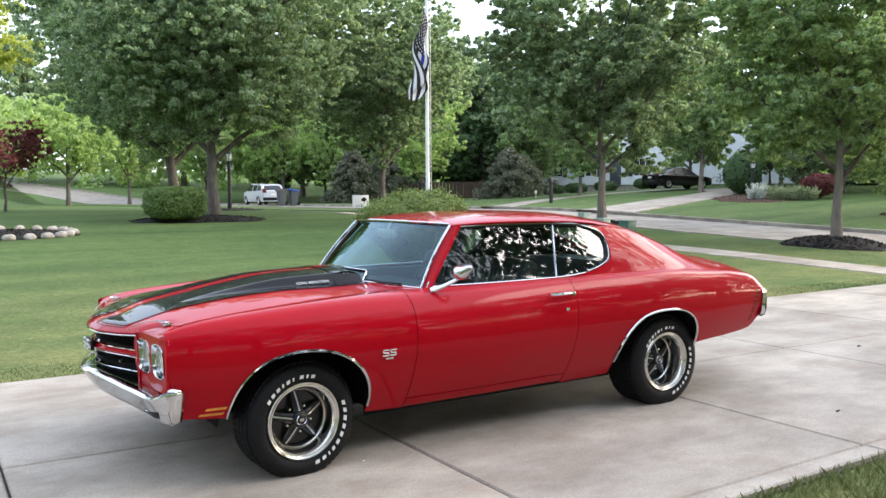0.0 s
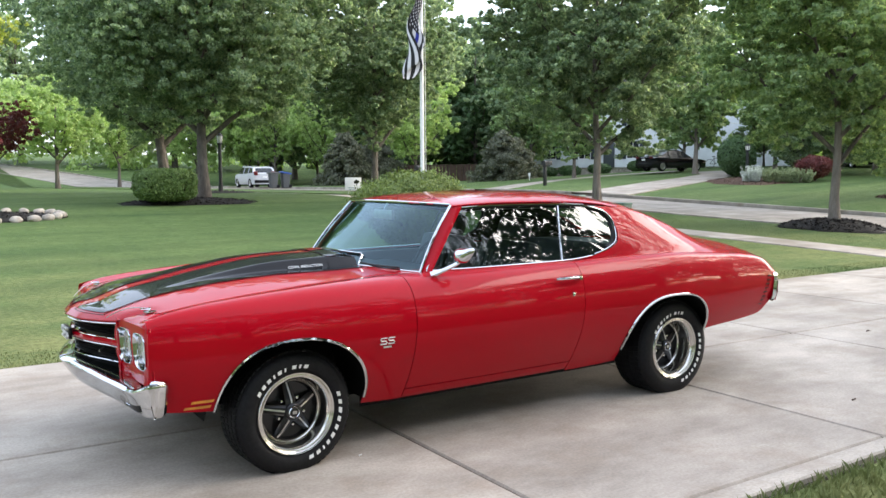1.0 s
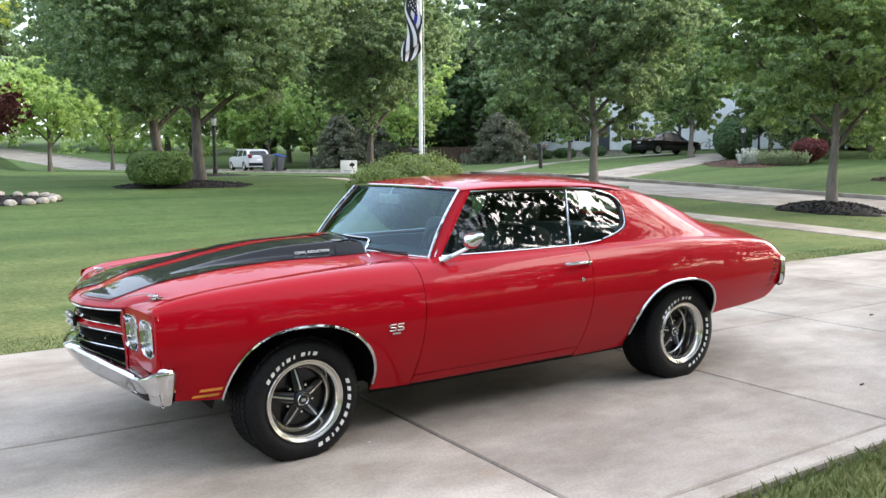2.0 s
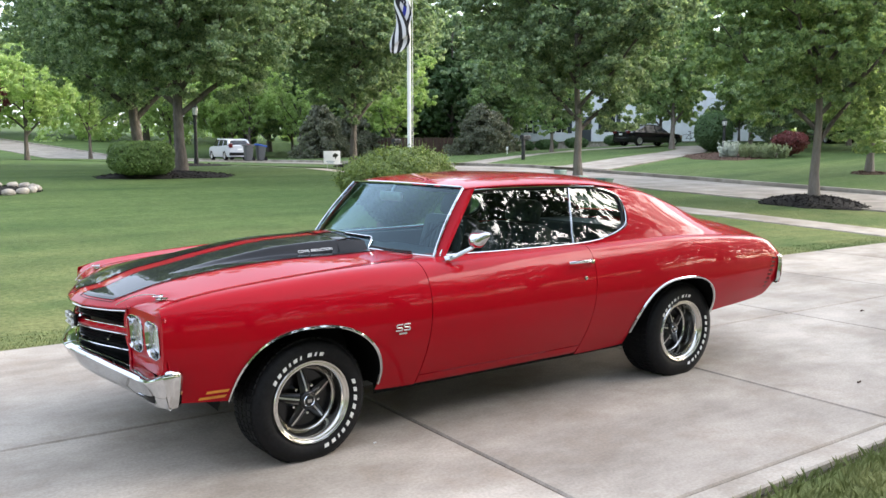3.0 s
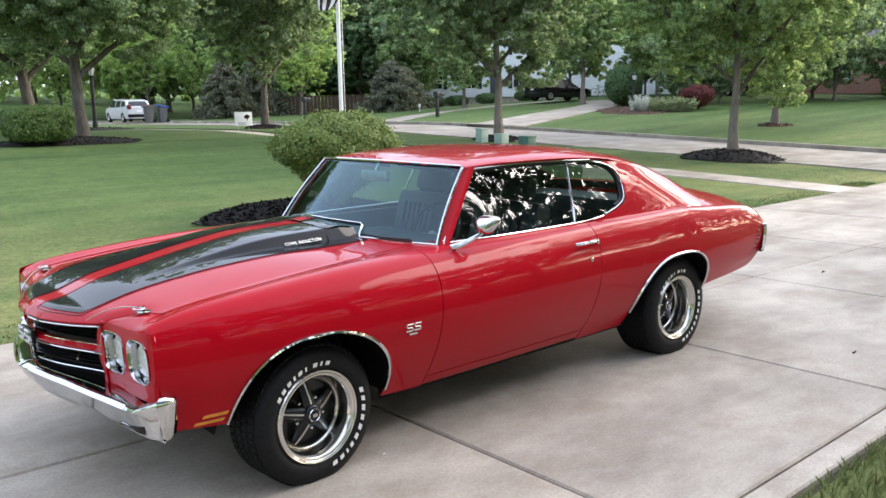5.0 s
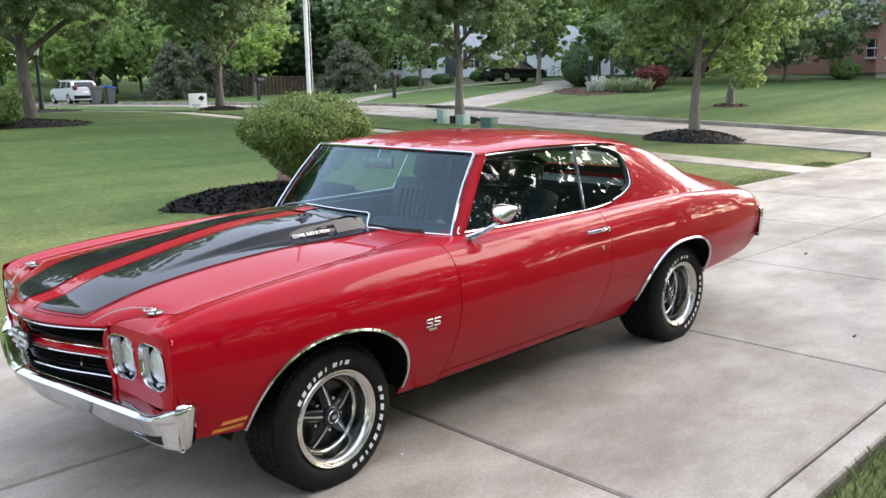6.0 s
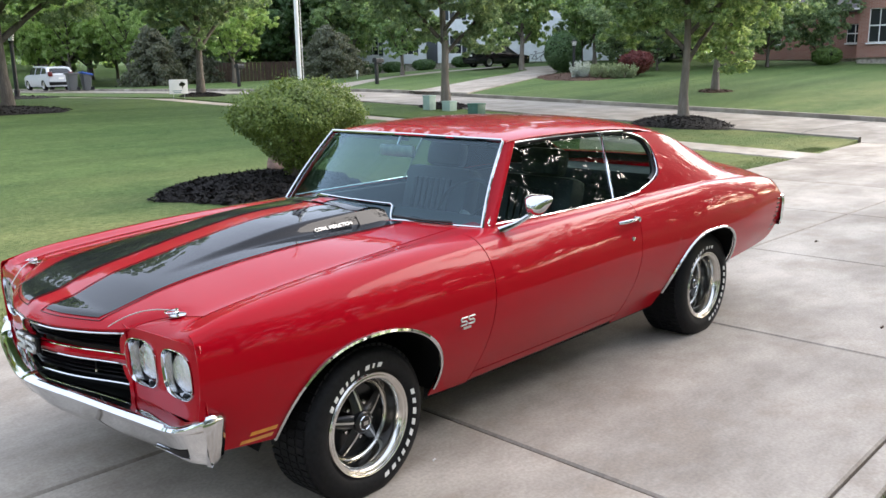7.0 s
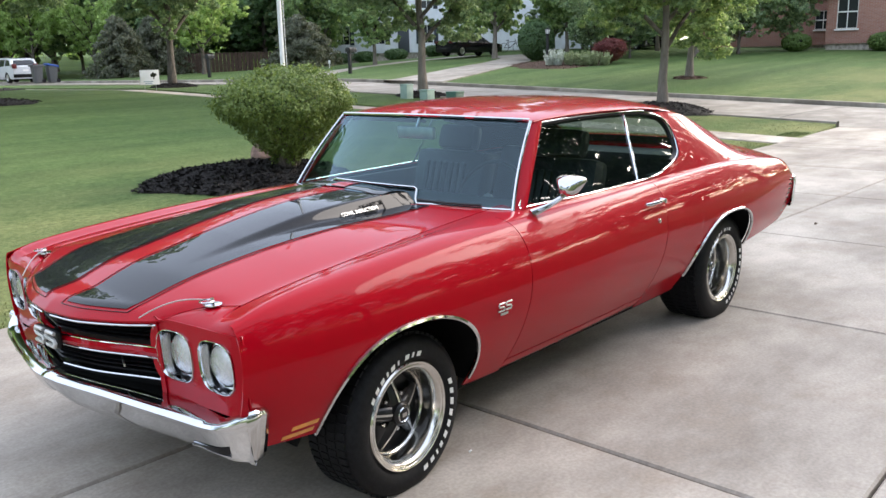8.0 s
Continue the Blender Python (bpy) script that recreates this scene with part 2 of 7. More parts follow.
BLACK_METAL = plain("black_painted_metal", (0.012, 0.013, 0.013), 0.6)
BRICK = make_brick("red_brick", (0.26, 0.105, 0.075), (0.33, 0.15, 0.11), (0.36, 0.30, 0.26))
SHINGLE = plain("grey_shingle", (0.11, 0.105, 0.10), 0.9, vary=0.3, scale=8, bumps=0.3)
FENCE_WOOD = plain("weathered_fence_wood", (0.085, 0.052, 0.036), 0.85, vary=0.3, scale=7)


# ---- mesh helpers ----
def ground_z(x, y):
    """Height of the land: level round the driveway, the lawn rising gently away from it, yards across the street higher."""
    lawn = 0.036 * min(max(y - 2.7, 0.0), 24.0)
    across = min(max(x - 25.6, 0.0), 26.0) * 0.052
    hill = 0.070 * min(max(y - 76.0, 0.0), 70.0)
    return lawn + across * (1.0 if y < 40 else max(0.0, 1 - (y - 40) / 25)) + hill


def knots(*pairs):
    """A smooth curve through a few (position, value) pairs, flat beyond the ends."""
    xs, ys = [p[0] for p in pairs], [p[1] for p in pairs]
    slopes = []
    for i in range(len(xs)):
        if i in (0, len(xs) - 1):
            j = min(i, len(xs) - 2)
            slopes.append((ys[j + 1] - ys[j]) / (xs[j + 1] - xs[j]))
        else:
            slopes.append((ys[i + 1] - ys[i - 1]) / (xs[i + 1] - xs[i - 1]))

    def at(x):
        if x <= xs[0]:
            return ys[0]
        if x >= xs[-1]:
            return ys[-1]
        i = max(k for k in range(len(xs) - 1) if xs[k] <= x)
        h = xs[i + 1] - xs[i]
        t = (x - xs[i]) / h
        return ((2 * t**3 - 3 * t**2 + 1) * ys[i] + (t**3 - 2 * t**2 + t) * h * slopes[i]
                + (3 * t**2 - 2 * t**3) * ys[i + 1] + (t**3 - t**2) * h * slopes[i + 1])

    return at


def spread(a, b, n):
    return [a + (b - a) * i / n for i in range(n + 1)]


def smooth_mesh(me, angle=35):
    for p in me.polygons:
        p.use_smooth = True
    me.set_sharp_from_angle(angle=radians(angle))


def part(name, bm, material, parent=None, label="", smooth=True, angle=35):
    """Links a bmesh, or (vertices, faces), as one mesh object under a thing."""
    me = bpy.data.meshes.new(name)
    if isinstance(bm, tuple):
        me.from_pydata(bm[0], [], bm[1])
        me.update()
    else:
        bm.normal_update()
        bm.to_mesh(me)
        bm.free()
    me.materials.append(material)
    if smooth:
        smooth_mesh(me, angle)
    ob = new(name, me)
    if parent is not None:
        ob.parent = parent
        ob.matrix_parent_inverse = parent.matrix_basis.inverted()
    if label:
        ob["label"] = label
    return ob


def thing(name, at, label, category, group="", kind="", turn=0.0):
    ob = new(name)
    ob.matrix_basis = pose(at[0], at[1], at[2], 0, 0, turn)
    ob.empty_display_size = 0.1
    return tagged(ob, label, category, group, kind)


def local_part(name, bm, material, parent, label="", smooth=True, angle=35):
    """The same, with the vertices in the parent's own axes."""
    ob = part(name, bm, material, None, label, smooth, angle)
    ob.parent = parent
    return ob


def sheet(us, vs, place, closed=False):
    """A grid of faces; place(u, v) gives the point."""
    vs = list(vs)
    verts = [tuple(place(u, v)) for u in us for v in vs]
    n, faces = len(vs), []
    m = len(us)
    for i in range(m if closed else m - 1):
        for j in range(n - 1):
            k = (i + 1) % m
            faces.append((i * n + j, k * n + j, k * n + j + 1, i * n + j + 1))
    return verts, faces


def facing(data, way):
    """Turns a sheet round so that its faces look along way on the whole."""
    verts, faces = data
    total = Vector()
    for f in faces:
        p = [Vector(verts[i]) for i in f]
        total += (p[2] - p[0]).cross(p[-1] - p[1])
    if total.dot(Vector(way)) < 0:
        faces = [tuple(reversed(f)) for f in faces]
    return verts, faces


def shell(name, data, way, material, parent, thick=0.006, label="", angle=35):
    """A sheet of metal with thickness, its outer face along way."""
    ob = part(name, facing(data, way), material, parent, label, True, angle)
    seen = {}
    for poly in ob.data.polygons:
        for key in poly.edge_keys:
            seen[key] = seen.get(key, 0) + 1
    for edge in ob.data.edges:
        if seen.get(edge.key, 0) < 2:
            edge.use_edge_sharp = True
    mod = ob.modifiers.new("thickness", "SOLIDIFY")
    mod.thickness, mod.offset = thick, -1.0
    if name in ("roof", "sail_panel", "windscreen_post", "door", "quarter_panel", "deck_filler"):  # bare dark metal inside
        ob.data.materials.append(DARK)
        mod.material_offset = 1
    return ob


def box(bm, centre, size, turn=None, bevel=0.0):
    m = Matrix.Translation(centre) @ (turn.to_4x4() if turn else Matrix()) @ Matrix.Diagonal((*size, 1))
    made = bmesh.ops.create_cube(bm, size=1.0, matrix=m)["verts"]
    if bevel:
        edges = list({e for v in made for e in v.link_edges})
        bmesh.ops.bevel(bm, geom=edges, offset=bevel, segments=2, affect="EDGES", profile=0.6)
    return bm


def boxes(*args, **kw):
    return box(bmesh.new(), *args, **kw)


def tube(points, radii, sides=8, cap=True):
    """A round bar along points, with a radius at each."""
    pts = [Vector(p) for p in points]
    verts, faces = [], []
    side = None
    for i, p in enumerate(pts):
        ahead = (pts[min(i + 1, len(pts) - 1)] - pts[max(i - 1, 0)]).normalized()
        if side is None:
            side = ahead.orthogonal().normalized()
        else:
            side = (side - ahead * side.dot(ahead)).normalized()
        up = ahead.cross(side)
        r = radii[i] if isinstance(radii, (list, tuple)) else radii
        for k in range(sides):
            w = 2 * math.pi * k / sides
            verts.append(tuple(p + (side * math.cos(w) + up * math.sin(w)) * r))
    for i in range(len(pts) - 1):
        for k in range(sides):
            q = (k + 1) % sides
            faces.append((i * sides + k, i * sides + q, (i + 1) * sides + q, (i + 1) * sides + k))
    if cap:
        faces.append(tuple(reversed(range(sides))))
        faces.append(tuple((len(pts) - 1) * sides + k for k in range(sides)))
    return verts, faces


def join(*datas):
    verts, faces = [], []
    for v, f in datas:
        n = len(verts)
        verts += v
        faces += [tuple(i + n for i in q) for q in f]
    return verts, faces


def lathe(profile, steps, place):
    """Turns a profile of (radius, depth) round an axis; place(radius, angle, depth) gives the point."""
    ring = [2 * math.pi * i / steps for i in range(steps)]
    return sheet(ring, range(len(profile)), lambda w, j: place(profile[j][0], w, profile[j][1]), closed=True)


# ---- ground, street, pavement ----
ROAD_NEAR, ROAD_FAR, WALK_NEAR, WALK_FAR = 18.4, 25.2, 13.4, 14.5
DRIVE_NEAR, DRIVE_FAR = -2.35, 2.65


def bend(y):
    """How far the street has swung towards -x at y."""
    return -0.004 * max(y - 14.0, 0.0) ** 1.8


def drive_edge(x, s):
    """The driveway's edge, flaring where it meets the street."""
    flare = 0.50 * min(max((x - 14.3) / 4.0, 0.0), 1.0) ** 1.2
    return (DRIVE_FAR + flare) if s > 0 else (DRIVE_NEAR - flare)


def build_ground():
    e = 0.03
    xs = [-400, -150, -70, -40, -24, -16, -12, -9, -6, -4, -2, 0, 2, 4, 6, 8, 10, 12, WALK_NEAR - e, WALK_NEAR, 14.0, WALK_FAR, WALK_FAR + e, 15.8,
          17, ROAD_NEAR - 0.13, ROAD_NEAR - 0.1, 20, 22, 24, ROAD_FAR + 0.1, ROAD_FAR + 0.13, 25.6, 27, 28.5, 30, 33, 36, 40, 45, 51.6, 60, 80, 120, 200, 400]
    ys = [-400, -150, -70, -40, -24, -16, -12, -9, -7, -5, -3.6, DRIVE_NEAR - e, DRIVE_NEAR, -1, 1, DRIVE_FAR, DRIVE_FAR + e, 2.9, 3.6, 5, 7, 9, 11, 13, 15,
          17, 20, 23, 26, 26.7, 29, 32, 36, 40, 45, 50, 55, 60, 66, 72, 76, 80, 90, 100, 120, 146, 150, 200, 300, 400]

    def place(x, y):
        px = x + bend(min(y, 130)) * min(max((x - 8) / 5, 0), 1) * min(max((60 - x) / 25, 0), 1)
        z = ground_z(x, y) - 0.03
        y_in = y
        if y >= DRIVE_FAR and 14.3 < x < ROAD_NEAR:
            y += (drive_edge(x, 1) - DRIVE_FAR) * max(0.0, 1 - (y - DRIVE_FAR) / 2.6)
        paved = ROAD_NEAR - 0.11 < x < ROAD_FAR + 0.11 or (WALK_NEAR - 0.01 < x < WALK_FAR + 0.01 and y < 140)
        paved = paved or (DRIVE_NEAR - 0.01 < y_in < DRIVE_FAR + 0.01 and -14 < x < ROAD_FAR)
        return px, y, z - (0.3 if paved else 0.0)

    return tagged(part("ground", facing(sheet(xs, ys, place), (0, 0, 1)), LAWN), "mown green lawn, soft and slightly uneven", "lawn", kind="structure")


def strip(edge_a, edge_b, ys, drop, thick=0.12):
    """Paving along the street between two edges, as a slab with sides."""
    cross = [(0, -thick), (0, 0), (0.25, 0.012), (0.5, 0.02), (0.75, 0.012), (1, 0), (1, -thick)]

    def place(y, c):
        x = edge_a + (edge_b - edge_a) * c[0]
        return x + bend(min(y, 130)), y, ground_z(x, y) - drop + c[1]

    return facing(sheet(ys, cross, place), (0, 0, 1))


ground = build_ground()
along = spread(-90, 0, 18) + spread(2, 130, 64)
road = tagged(part("road", strip(ROAD_NEAR, ROAD_FAR, along, 0.13, 0.3), ROADWAY), "pale concrete residential street with tarred joints", "street", kind="structure")


def build_kerb(name, inner, outer, ys):
    cross = [(outer, -0.3), (outer, 0.0), (inner * 0.2 + outer * 0.8, 0.012), (inner * 0.9 + outer * 0.1, 0.006), (inner, -0.02), (inner, -0.4)]
    return tagged(part(name, facing(sheet(ys, cross, lambda y, c: (c[0] + bend(min(y, 130)), y, ground_z(ROAD_NEAR if inner < 20 else ROAD_FAR, y) + c[1])), (0, 0, 1)), ROADWAY),
                  "worn concrete kerb along the street", "kerb", kind="structure")


build_kerb("kerb_far", ROAD_FAR - 0.02, ROAD_FAR + 0.15, spread(-90, 130, 110))
build_kerb("kerb_near", ROAD_NEAR + 0.02, ROAD_NEAR - 0.15, spread(3.15, 130, 60))
build_kerb("kerb_near_right", ROAD_NEAR + 0.02, ROAD_NEAR - 0.15, spread(-90, -3.5, 30))


def build_drive_base():
    """The bed under the slabs, seen as dark joints between them."""
    xs = spread(-14, 15.4, 14) + spread(15.8, ROAD_NEAR, 6)
    return tagged(part("driveway", facing(sheet(xs, [0, 1], lambda x, v: (x, drive_edge(x, 1 if v else -1), -0.035 - 0.037 * max(0.0, x - 15.4))), (0, 0, 1)), JOINT),
                  "wide pale concrete driveway of broom-finished slabs", "driveway", kind="structure")


driveway = build_drive_base()


def build_neighbour_drive(name, points, widths):
    """A strip of concrete that climbs a yard."""
    pts = [Vector(p) for p in points]
    line = []
    for a, b in zip(pts, pts[1:]):
        line += [a.lerp(b, k / 8) for k in range(8)]
    line.append(pts[-1])

    def place(i, c):
        p = line[i]
        ahead = (line[min(i + 1, len(line) - 1)] - line[max(i - 1, 0)]).normalized()
        w = widths[0] + (widths[1] - widths[0]) * i / (len(line) - 1)
        q = p + Vector((-ahead.y, ahead.x)) * c[0] * w
        return q.x, q.y, ground_z(q.x, q.y) + c[1]

    cross = [(-0.5, -0.08), (-0.5, 0.02), (0, 0.03), (0.5, 0.02), (0.5, -0.08)]
    return tagged(part(name, facing(sheet(range(len(line)), cross, place), (0, 0, 1)), ROADWAY), "pale concrete driveway climbing the yard across the street", "driveway", kind="structure")


build_neighbour_drive("neighbour_driveway", [(ROAD_FAR + bend(24) + 0.02, 23.1), (30.8, 24.9), (36.2, 26.6), (40.5, 28.6), (44, 32)], (2.9, 2.3))
build_neighbour_drive("neighbour_path", [(ROAD_FAR + bend(31) + 0.02, 31.0), (29, 33.7), (33.4, 36.0), (39, 37.0), (45, 36)], (1.7, 1.4))


def sow(name, area, count, tall, seed, parent_label, fade=1.0):
    """Blades of grass over a rectangle, as one sheet of stuff."""
    rng = np.random.default_rng(seed)
    x0, x1, y0, y1 = area
    x, y = rng.uniform(x0, x1, count), y0 + (y1 - y0) * rng.uniform(0, 1, count) ** fade
    z = np.array([ground_z(p, q) for p, q in zip(x, y)]) - 0.032
    w, h = rng.uniform(0.003, 0.006, count), rng.uniform(0.5, 1.0, count) * tall
    turn = rng.uniform(0, 2 * math.pi, count)
    lean, way = rng.uniform(0.1, 0.8, count) * h, rng.uniform(0, 2 * math.pi, count)
    dx, dy = np.cos(turn) * w, np.sin(turn) * w
    v = np.empty((count, 4, 3))
    v[:, 0] = np.stack([x - dx, y - dy, z], 1)
    v[:, 1] = np.stack([x + dx, y + dy, z], 1)
    mx, my = x + lean * 0.3 * np.cos(way), y + lean * 0.3 * np.sin(way)
    v[:, 2] = np.stack([mx + dx * 0.8, my + dy * 0.8, z + h * 0.6], 1)
    v[:, 3] = np.stack([x + lean * np.cos(way), y + lean * np.sin(way), z + h], 1)
    ob = part(name, ([tuple(p) for p in v.reshape(-1, 3).tolist()], [(4 * i, 4 * i + 1, 4 * i + 2, 4 * i + 3) for i in range(count)]), BLADES, smooth=False)
    return tagged(ob, parent_label, "grass", kind="stuff")


sow("lawn_grass", (0.2, 7.5, -6.0, DRIVE_NEAR - 0.01), 42000, 0.075, 11, "short green grass blades beside the driveway")
sow("lawn_grass", (-4.0, 13.3, DRIVE_FAR + 0.01, 3.3), 16000, 0.026, 12, "short green grass blades edging the far lawn", 1.8)
sow("verge_grass", (WALK_FAR + 0.05, ROAD_NEAR - 0.2, 3.2, 24.0), 14000, 0.018, 13, "short green grass blades on the street verge")

sow("verge_grass", (WALK_FAR + 0.05, 15.6, 2.85, 3.2), 1000, 0.045, 15, "short green grass blades on the verge corner")

# tarred joints across and along the street
for y0 in spread(-30, 60, 18):
    crack = [(ROAD_NEAR + 0.05 + (ROAD_FAR - ROAD_NEAR - 0.1) * k, y0 + 0.05 * math.sin(7 * k + y0)) for k in spread(0, 1, 8)]
    part("joint", facing(sheet(crack, [-0.02, 0.02], lambda q, d: (q[0] + bend(q[1]), q[1] + d, ground_z(ROAD_NEAR + 0.01, q[1]) - 0.13 + 0.024 * math.sin(math.pi * (q[0] - ROAD_NEAR) / (ROAD_FAR - ROAD_NEAR)) ** 0.8)), (0, 0, 1)), JOINT, road)


# ---- the red coupe ----
# x runs from nose to tail, y across (the driver's side is negative), z up.
HUB_F, HUB_R, HUB_Z, TYRE_R = -0.022, 2.800, 0.300, 0.320
wide = knots((-0.80, 0.835), (-0.55, 0.875), (-0.2, 0.905), (0.4, 0.922), (1.2, 0.925), (2.0, 0.918), (2.7, 0.932), (3.3, 0.918), (3.92, 0.872))
crest_z = knots((-0.80, 0.829), (-0.6, 0.878), (-0.3, 0.912), (0.1, 0.940), (0.5, 0.955), (0.85, 0.960), (1.8, 0.968), (2.3, 0.975), (2.8, 0.978), (3.2, 0.956), (3.5, 0.935), (3.70, 0.908), (3.80, 0.872), (3.90, 0.790))
crest_y = knots((-0.80, 0.800), (-0.4, 0.775), (0.1, 0.757), (0.85, 0.735), (1.2, 0.765), (1.82, 0.785), (2.3, 0.800), (2.8, 0.825), (3.4, 0.815), (3.92, 0.800))
WAIST = 0.70


def side_y(x, z):
    """Half the body's width at a height."""
    w, c = wide(x), crest_y(x)
    if z <= WAIST:
        t = (WAIST - z) / 0.40
        return w - 0.150 * t**1.75 if t > 0 else w
    t = min((z - WAIST) / (crest_z(x) - WAIST), 1.0)
    return c + (w - c) * math.sqrt(max(0.0, 1 - t**2.3))


def arch(x, mid, front, back, top, foot, power=2.6, back_power=2.6):
    """Height of a wheel opening's edge over x, or nothing outside it."""
    half = front if x < mid else back
    power = power if x < mid else back_power
    t = abs(x - mid) / half
    return foot + (top - foot) * (1 - t**power) ** (1 / power) if t < 1 else None


ARCH_F = (-0.03, 0.40, 0.420, 0.700, 0.30, 2.5, 2.15)
ARCH_R = (2.70, 0.40, 0.385, 0.705, 0.33)
sill = knots((-0.80, 0.40), (-0.45, 0.365), (0.4, 0.272), (1.0, 0.262), (2.3, 0.268), (3.08, 0.415), (3.5, 0.450), (3.73, 0.482), (3.80, 0.550), (3.90, 0.64))


def low_edge(x):
    a = arch(x, *ARCH_F) if x < 1 else arch(x, *ARCH_R)
    return max(sill(x), a) if a else sill(x)


def columns(a, b, n):
    """Positions along the body, close together near the ends of the wheel openings."""
    xs = set(round(v, 4) for v in spread(a, b, n))
    for mid, f, r, *_ in (ARCH_F, ARCH_R):
        for k in range(33):
            w = math.pi * k / 32
            v = mid - math.cos(w) * (f if w < math.pi / 2 else r) * 0.9999
            if a < v < b:
                xs.add(round(v, 4))
    return sorted(xs)


def flank(a, b, s, n=24, low=None, high=1.0, rows=26):
    """A panel of the body's side from a to b."""
    def place(x, v):
        lo = low_edge(x) if low is None else max(low, low_edge(x))
        hi = crest_z(x)
        z = lo + (hi - lo) * v
        return x, s * side_y(x, z), z
    vs = [1 - (1 - k / rows) ** 1.5 for k in range(rows + 1)]
    return sheet(columns(a, b, n), [v * high for v in vs], place)


car = thing("muscle_car", (1.45, 0, 0), "glossy red classic two-door coupe with black hood stripes on the driveway", "car")

for s in (-1, 1):
    out = (0, s, 0.2)
    shell("front_fender", flank(-0.748, 0.6435, s, 40), out, RED, car)
    door = shell("door", flank(0.6485, 1.8755, s, 24, low=0.325), out, RED, car)
    shell("rocker_panel", sheet(spread(0.650, 1.874, 16), spread(0, 1, 4), lambda x, v: (x, s * side_y(x, 0.262 + 0.056 * v) * (1 if v else 0.99), 0.262 + 0.056 * v)), out, RED, car)
    shell("quarter_panel", flank(1.8805, 3.875, s, 50), out, RED, car)
    # lip mouldings round the wheel openings
    for spec, span in ((ARCH_F, (-0.43, 0.395)), (ARCH_R, (2.30, 3.085))):
        mid, f, r = spec[:3]
        line = []
        for k in range(41):
            w = math.pi * k / 40
            x = mid - math.cos(w) * (f if w < math.pi / 2 else r) * 0.9995
            z = low_edge(x)
            line.append((x, s * (side_y(x, z) + 0.004), z))
        part("wheel_lip", tube(line, 0.0085, 6), CHROME, car, "thin chrome wheel-opening moulding")
    # inner wheel houses, and the dark structure behind the panel gaps
    for mid, f, topz in ((ARCH_F[0], 0.43, 0.735), (ARCH_R[0], 0.43, 0.735)):
        def house(w, v, mid=mid, f=f, topz=topz):
            x, z = mid - math.cos(w) * f, 0.30 + math.sin(w) ** 0.7 * (topz - 0.30)
            return x, s * (0.46 + v * (side_y(x, z) - 0.022 - 0.46)), z
        part("wheel_house", sheet(spread(0, math.pi, 24), spread(0, 1, 3), house), DARK, car)
        part("wheel_house", sheet(spread(0, math.pi, 24), spread(0, 1, 5), lambda w, v, mid=mid, f=f, topz=topz: (mid - math.cos(w) * f, s * 0.46, 0.30 + math.sin(w) ** 0.7 * (topz - 0.30) * v)), DARK, car)
    for a, b in ((0.46, 0.80), (1.75, 2.02)):
        part("inner_structure", sheet(spread(a, b, 4), spread(0.27, 0.945, 14), lambda x, z: (x, s * (side_y(x, z) - 0.016), z)), DARK, car)


# hood, fender tops, cowl
hood_edge = knots((-0.62, 0.690), (0.0, 0.665), (0.80, 0.622))


def dome(x, y):
    """The raised centre of the hood, which grows towards the windscreen."""
    t = min(max((x + 0.60) / 1.05, 0.0), 1.0)
    rise = (0.058 + 0.012 * (1 - min(abs(y) / 0.28, 1.0) ** 2)) * t * t * (3 - 2 * t)
    half = 0.275
    k = min(max((half + 0.032 - abs(y)) / 0.046, 0.0), 1.0)
    return rise * k * k * (3 - 2 * k)


def top_z(x, y):
    """Height of hood and fender tops."""
    c, cz = crest_y(x), crest_z(x)
    t = min(abs(y) / c, 1.0)
    crown = 0.030 if x > -0.3 else 0.030 * max(0.25, 1 - (-0.3 - x) / 0.75)
    z = cz + crown * (1 - t**2)
    nose = max(0.0, -0.62 - x)
    z -= 0.16 * nose**1.5
    roll = max(0.0, hood_front(abs(y)) + 0.06 - x) / 0.06
    z -= 0.004 * roll**2 if abs(y) < 0.5 else 0.0
    k = min(max((t - 0.87) / 0.13, 0.0), 1.0)
    z -= fender_rise(x) * (1 - k * k * (3 - 2 * k))
    if t < 0.85:
        f = min(max((x - hood_front(abs(y))) / 0.07, 0.0), 1.0)
        z += hood_crown(x) * (1 - (t / 0.85) ** 2) * f * (2 - f)
    return z + (dome(x, y) if abs(y) < 0.45 else 0.0)


fender_rise = knots((-0.80, 0.014), (-0.6, 0.020), (-0.3, 0.022), (0.1, 0.018), (0.5, 0.010), (0.85, 0.0))
hood_crown = knots((-0.95, 0.032), (-0.5, 0.042), (0.0, 0.040), (0.35, 0.012), (0.66, 0.0))


hood_front = knots((0.0, -0.955), (0.2, -0.925), (0.47, -0.805), (0.56, -0.70), (0.69, -0.625))
cowl_line = knots((0.0, 0.43), (0.15, 0.435), (0.265, 0.450), (0.315, 0.585), (0.45, 0.665), (0.62, 0.775))
ys_hood = sorted(set([round(v, 4) for v in spread(-0.690, 0.690, 92)]))


def hood_place(y, v):
    f, b = hood_front(abs(y)), cowl_line(abs(y))
    x = f + (b - f) * v
    yy = y * (hood_edge(x) / 0.690)
    return x, yy, top_z(x, yy)


hood = shell("hood", sheet(ys_hood, [(k / 60) for k in range(61)], lambda y, v: hood_place(y, v)), (0, 0, 1), RED, car, 0.012, "red hood with raised cowl scoop")
